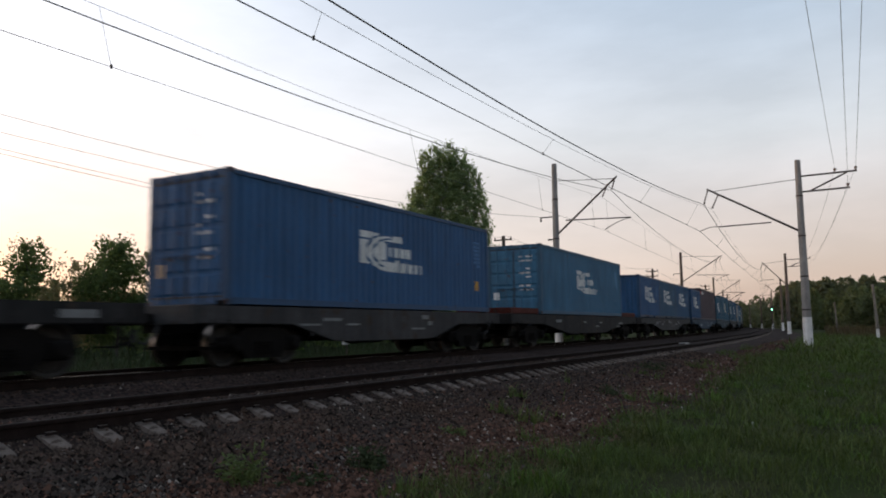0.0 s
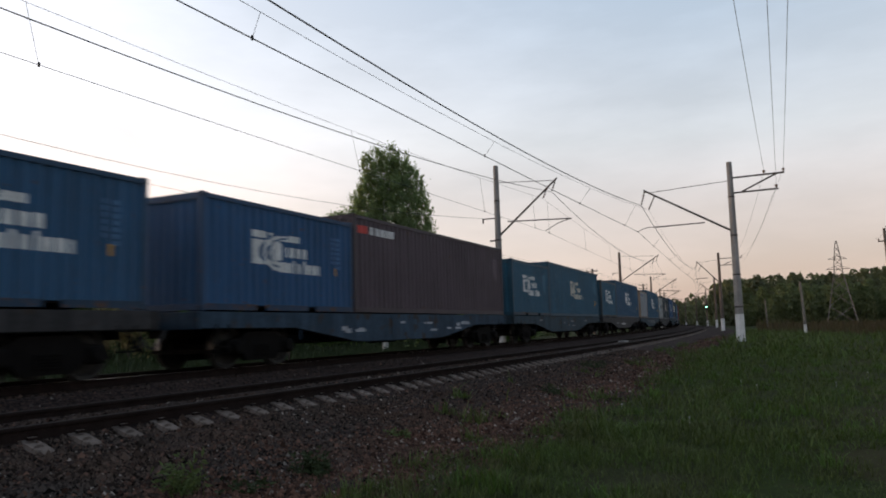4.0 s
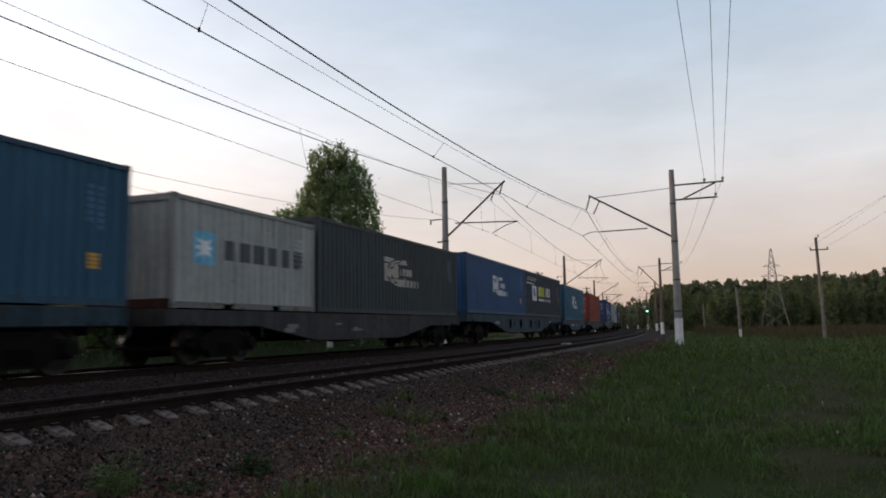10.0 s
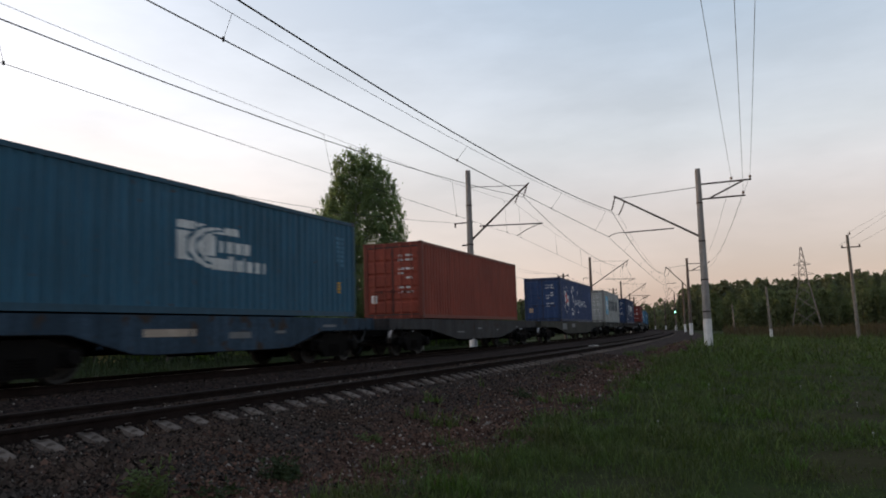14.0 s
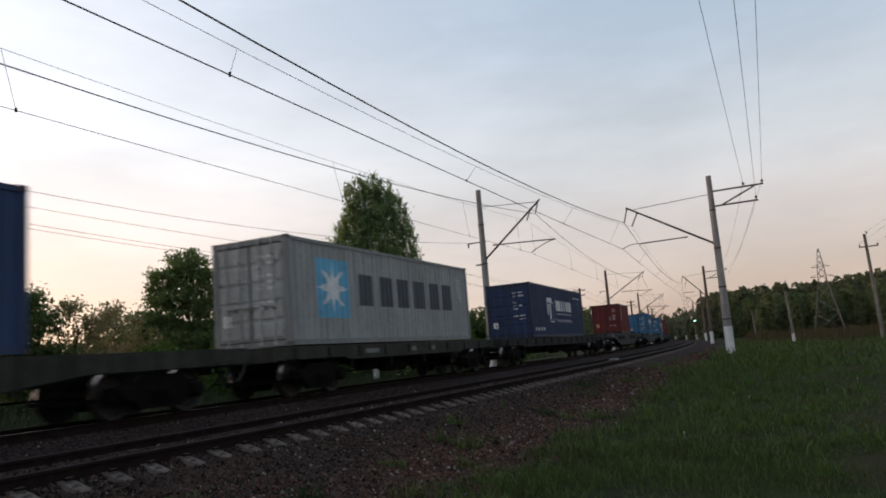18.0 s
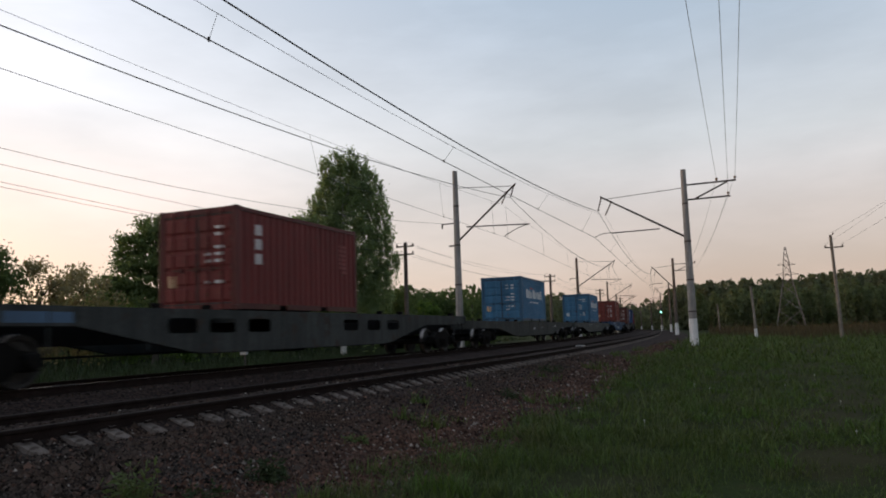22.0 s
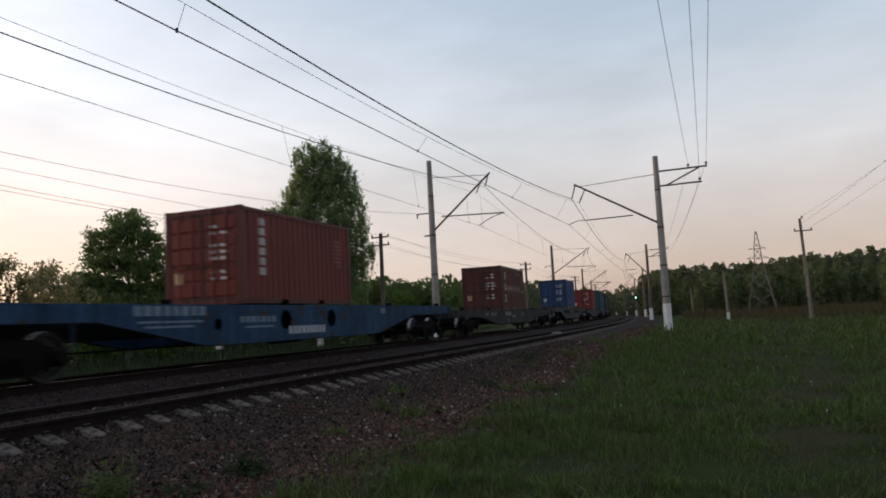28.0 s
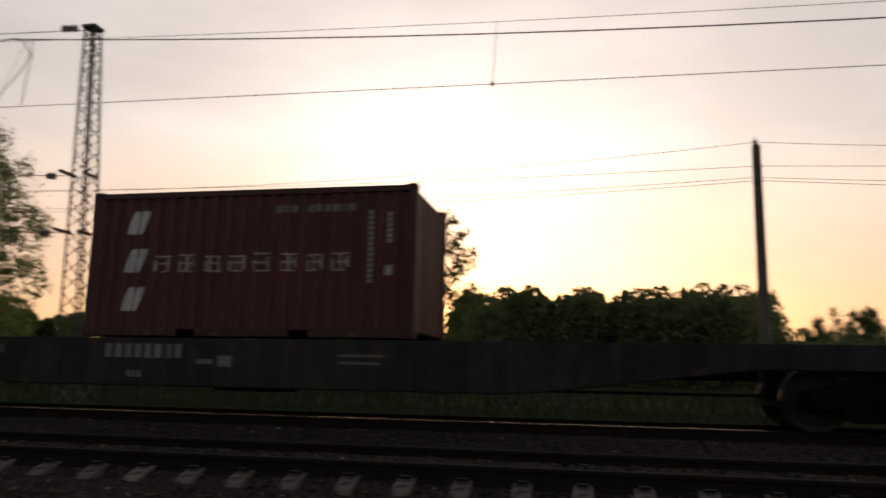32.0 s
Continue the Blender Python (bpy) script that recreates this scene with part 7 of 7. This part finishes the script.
    # small spruce by the bushes
    tree(39.6, 55, [(0, 0, 0.6 + 0.5 * k, 1.15 - 0.14 * k, 0.4) for k in range(7)], MAT["leaf_dark"], "small dark conical spruce beyond the railway", 39, 420, 0.12, 0.07, name="spruce_tree", fill=0.2)
    # tall slender trees seen against the sunset
    tall = [(0.8, 0, 11.4, 0.8, 0.8), (0.0, 0, 10.9, 0.9, 0.8), (1.5, 0, 10.4, 0.8, 0.8), (-0.9, 0, 9.9, 0.9, 0.8), (0.6, 0, 9.5, 1.1, 0.9), (1.9, 0, 9.0, 0.9, 0.9), (-1.7, 0, 8.6, 0.9, 0.7), (-0.3, 0, 8.2, 1.1, 0.9), (1.3, 0, 7.8, 1.1, 0.9), (-2.4, 0, 7.0, 0.9, 0.7), (-1.0, 0, 6.8, 1.1, 0.9), (0.8, 0, 6.4, 1.1, 0.9), (2.2, 0, 6.4, 0.9, 0.8),
            (-2.8, 0, 5.4, 0.8, 0.6), (-1.4, 0, 5.0, 1.1, 0.8), (0.4, 0, 4.8, 1.1, 0.9), (1.9, 0, 4.6, 1.0, 0.8), (-2.2, 0, 3.6, 1.0, 0.8), (-0.4, 0, 3.4, 1.2, 0.9), (1.3, 0, 3.2, 1.2, 0.9)]
    tree(102.2, 48, [(a * 1.2, b, c, d, e) for a, b, c, d, e in tall], MAT["leaf_dark"], "loose-crowned tree standing dark against the sunset", 100, 800, 0.095, 0.16, name="broadleaf_tree", fill=0.25, crowd=40)
    bigt = [(0, 0, 13.5, 1.6, 1.5), (-1.5, 0, 12, 2, 1.6), (1.4, 0, 11.5, 2, 1.6), (0, 0, 10, 2.6, 1.8), (2.4, 0, 9, 1.8, 1.6), (-2.4, 0, 9, 1.8, 1.6), (0, 0, 7, 2.8, 1.8), (2.6, 0, 6, 1.8, 1.6), (-2, 0, 5, 2.2, 1.6), (1, 0, 4, 2.4, 1.6)]
    tree(134.4, 46, bigt, MAT["leaf_maple"], "tall loose broadleaf tree by the lattice mast", 134, 800, 0.095, 0.2, name="broadleaf_tree", fill=0.25, crowd=40)
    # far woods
    wood("wood_right", "dark mixed wood along the far edge of the meadow", 7.0, -24, 235, 300, 12.6, 14.6, 400, MAT["leaf_haze_wood"], 1, 0.68, 300, 0.12, 0.30, (0.2, 0.36))
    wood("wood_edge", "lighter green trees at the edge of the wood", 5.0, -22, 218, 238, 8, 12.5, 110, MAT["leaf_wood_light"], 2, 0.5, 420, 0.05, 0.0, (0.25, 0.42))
    wood("wood_left", "low green wood far behind the bushes", 13.5, 40, 230, 330, 11, 13.5, 170, MAT["leaf_haze_wood"], 3, 0.75, 260, 0.03)
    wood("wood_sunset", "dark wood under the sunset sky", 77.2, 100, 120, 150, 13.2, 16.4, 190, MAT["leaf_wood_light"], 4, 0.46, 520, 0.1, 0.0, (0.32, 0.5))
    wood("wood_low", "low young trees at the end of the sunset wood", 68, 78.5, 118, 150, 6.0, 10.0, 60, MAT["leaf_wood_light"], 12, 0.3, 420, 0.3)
    wood("thicket_left", "tangled green thicket beyond the verge", 40, 76, 62, 85, 3.6, 5.6, 130, MAT["leaf_wood_light"], 5, 0.3, 330)
    wood("thicket_middle", "green hedge of tangled shrubs beyond the railway", 20.0, 50, 78, 96, 5.4, 6.6, 105, MAT["leaf_dark"], 8, 0.26, 420, 0.0, 0.2, (0.5, 0.8))
    wood("thicket_behind", "dark thicket beyond the railway", 100, 140, 60, 90, 4, 6.5, 110, MAT["leaf_dark"], 6, 0.32, 330)
    wood("wood_end", "hazy trees where the line bends away", 5.5, 15, 400, 520, 11, 16, 90, MAT["leaf_haze_wood"], 7, 1.0, 160, 0.1)


def meadow_scrub():
    """Dry brown reeds and shrubs along the far edge of the meadow."""
    rng = np.random.default_rng(9)
    n = 15000
    az, d = rng.uniform(-24, 4.2, n), rng.uniform(78, 200, n)
    x, y = -d * np.sin(np.radians(az)), d * np.cos(np.radians(az))
    z = ground_z(x, y)
    h = rng.gamma(5, 0.16, n)
    a = rng.uniform(0, 6.28, n)
    w = 0.08
    q = np.stack([np.stack([x - np.sin(a) * w, y + np.cos(a) * w, z], 1), np.stack([x + np.sin(a) * w, y - np.cos(a) * w, z], 1), np.stack([x + np.cos(a) * h * .3, y + np.sin(a) * h * .3, z + h], 1)], 1)
    me = raw_mesh("dry_reeds", q.reshape(-1, 3).tolist(), [(3 * i, 3 * i + 1, 3 * i + 2) for i in range(n)], leafy("dry_reed_stalks", (0.060, 0.042, 0.028), (0.042, 0.045, 0.02)))
    tagged(new("dry_reeds", me), "dry brown reeds at the edge of the meadow", "reeds", kind="stuff")


# ---- build ----
build_ground()
build_track("railway_track", NEAR, Z_NEAR, "railway track on concrete sleepers in dark ballast", -12, 140, "railtop_dull", 0.125)
build_track("railway_track", FAR, Z_FAR, "railway track on concrete sleepers under the freight train", -20, 40, "railtop", 0.19)
build_masts()
lattice_mast(-16.45, -12.9, -0.4, 9.7)
build_poles()
build_pylon(-1.2, 203, 19.4)
small_signs()
build_trees()
meadow_scrub()
build_train()
scatter_stones()
scatter_grass()
dandelions()
for i, (wx, wy, wr, wh, wn, wm) in enumerate(((-4.95, 4.78, 0.22, 0.36, 42, "weed_leaf"), (-4.6, 6.1, 0.26, 0.26, 70, "verge"), (-4.75, 5.2, 0.5, 0.1, 40, "verge"), (-4.9, 8.3, 0.25, 0.12, 30, "weed_leaf"), (-5.0, 14.5, 0.35, 0.2, 40, "verge"), (-6.0, 21.0, 0.6, 0.25, 60, "verge"))):
    weed(wx, wy, wr, wh, wn, 3 + i, wm)


def run(t):
    """How far the train has come after t seconds."""
    return V0 * t + ACC * t * t / 2


def train_at(mid, half, t):
    """Pose of a wagon whose middle lies mid metres down the train, at t seconds."""
    s = mid - run(t)
    ax, ay, _ = on_line(s - half, FAR)
    bx, by, _ = on_line(s + half, FAR)
    return pose((ax + bx) / 2, (ay + by) / 2, Z_FAR, 0, 0, math.degrees(math.atan2(ax - bx, by - ay)))


def motions():
    for ob, mid, half, local in MOVERS:
        walk(ob, [(t, train_at(mid, half, t) @ local) for t in range(0, 33)])
    # wheels roll while they pass the stretch where they can be made out
    for ob, along, sd, ax in WHEELS:
        rows = [k / FPS for k in range(0, 32 * FPS + 1) if -16 < along - run(k / FPS) < 50]
        if len(rows) > 2:
            walk(ob, [(t, pose(sd * 0.79, ax, 0.478, math.degrees(run(t) / 0.478) % 360) @ pose(0, 0, 0, 0, 0, 180 if sd > 0 else 0)) for t in sorted({0.0, 32.0, *rows})])


motions()
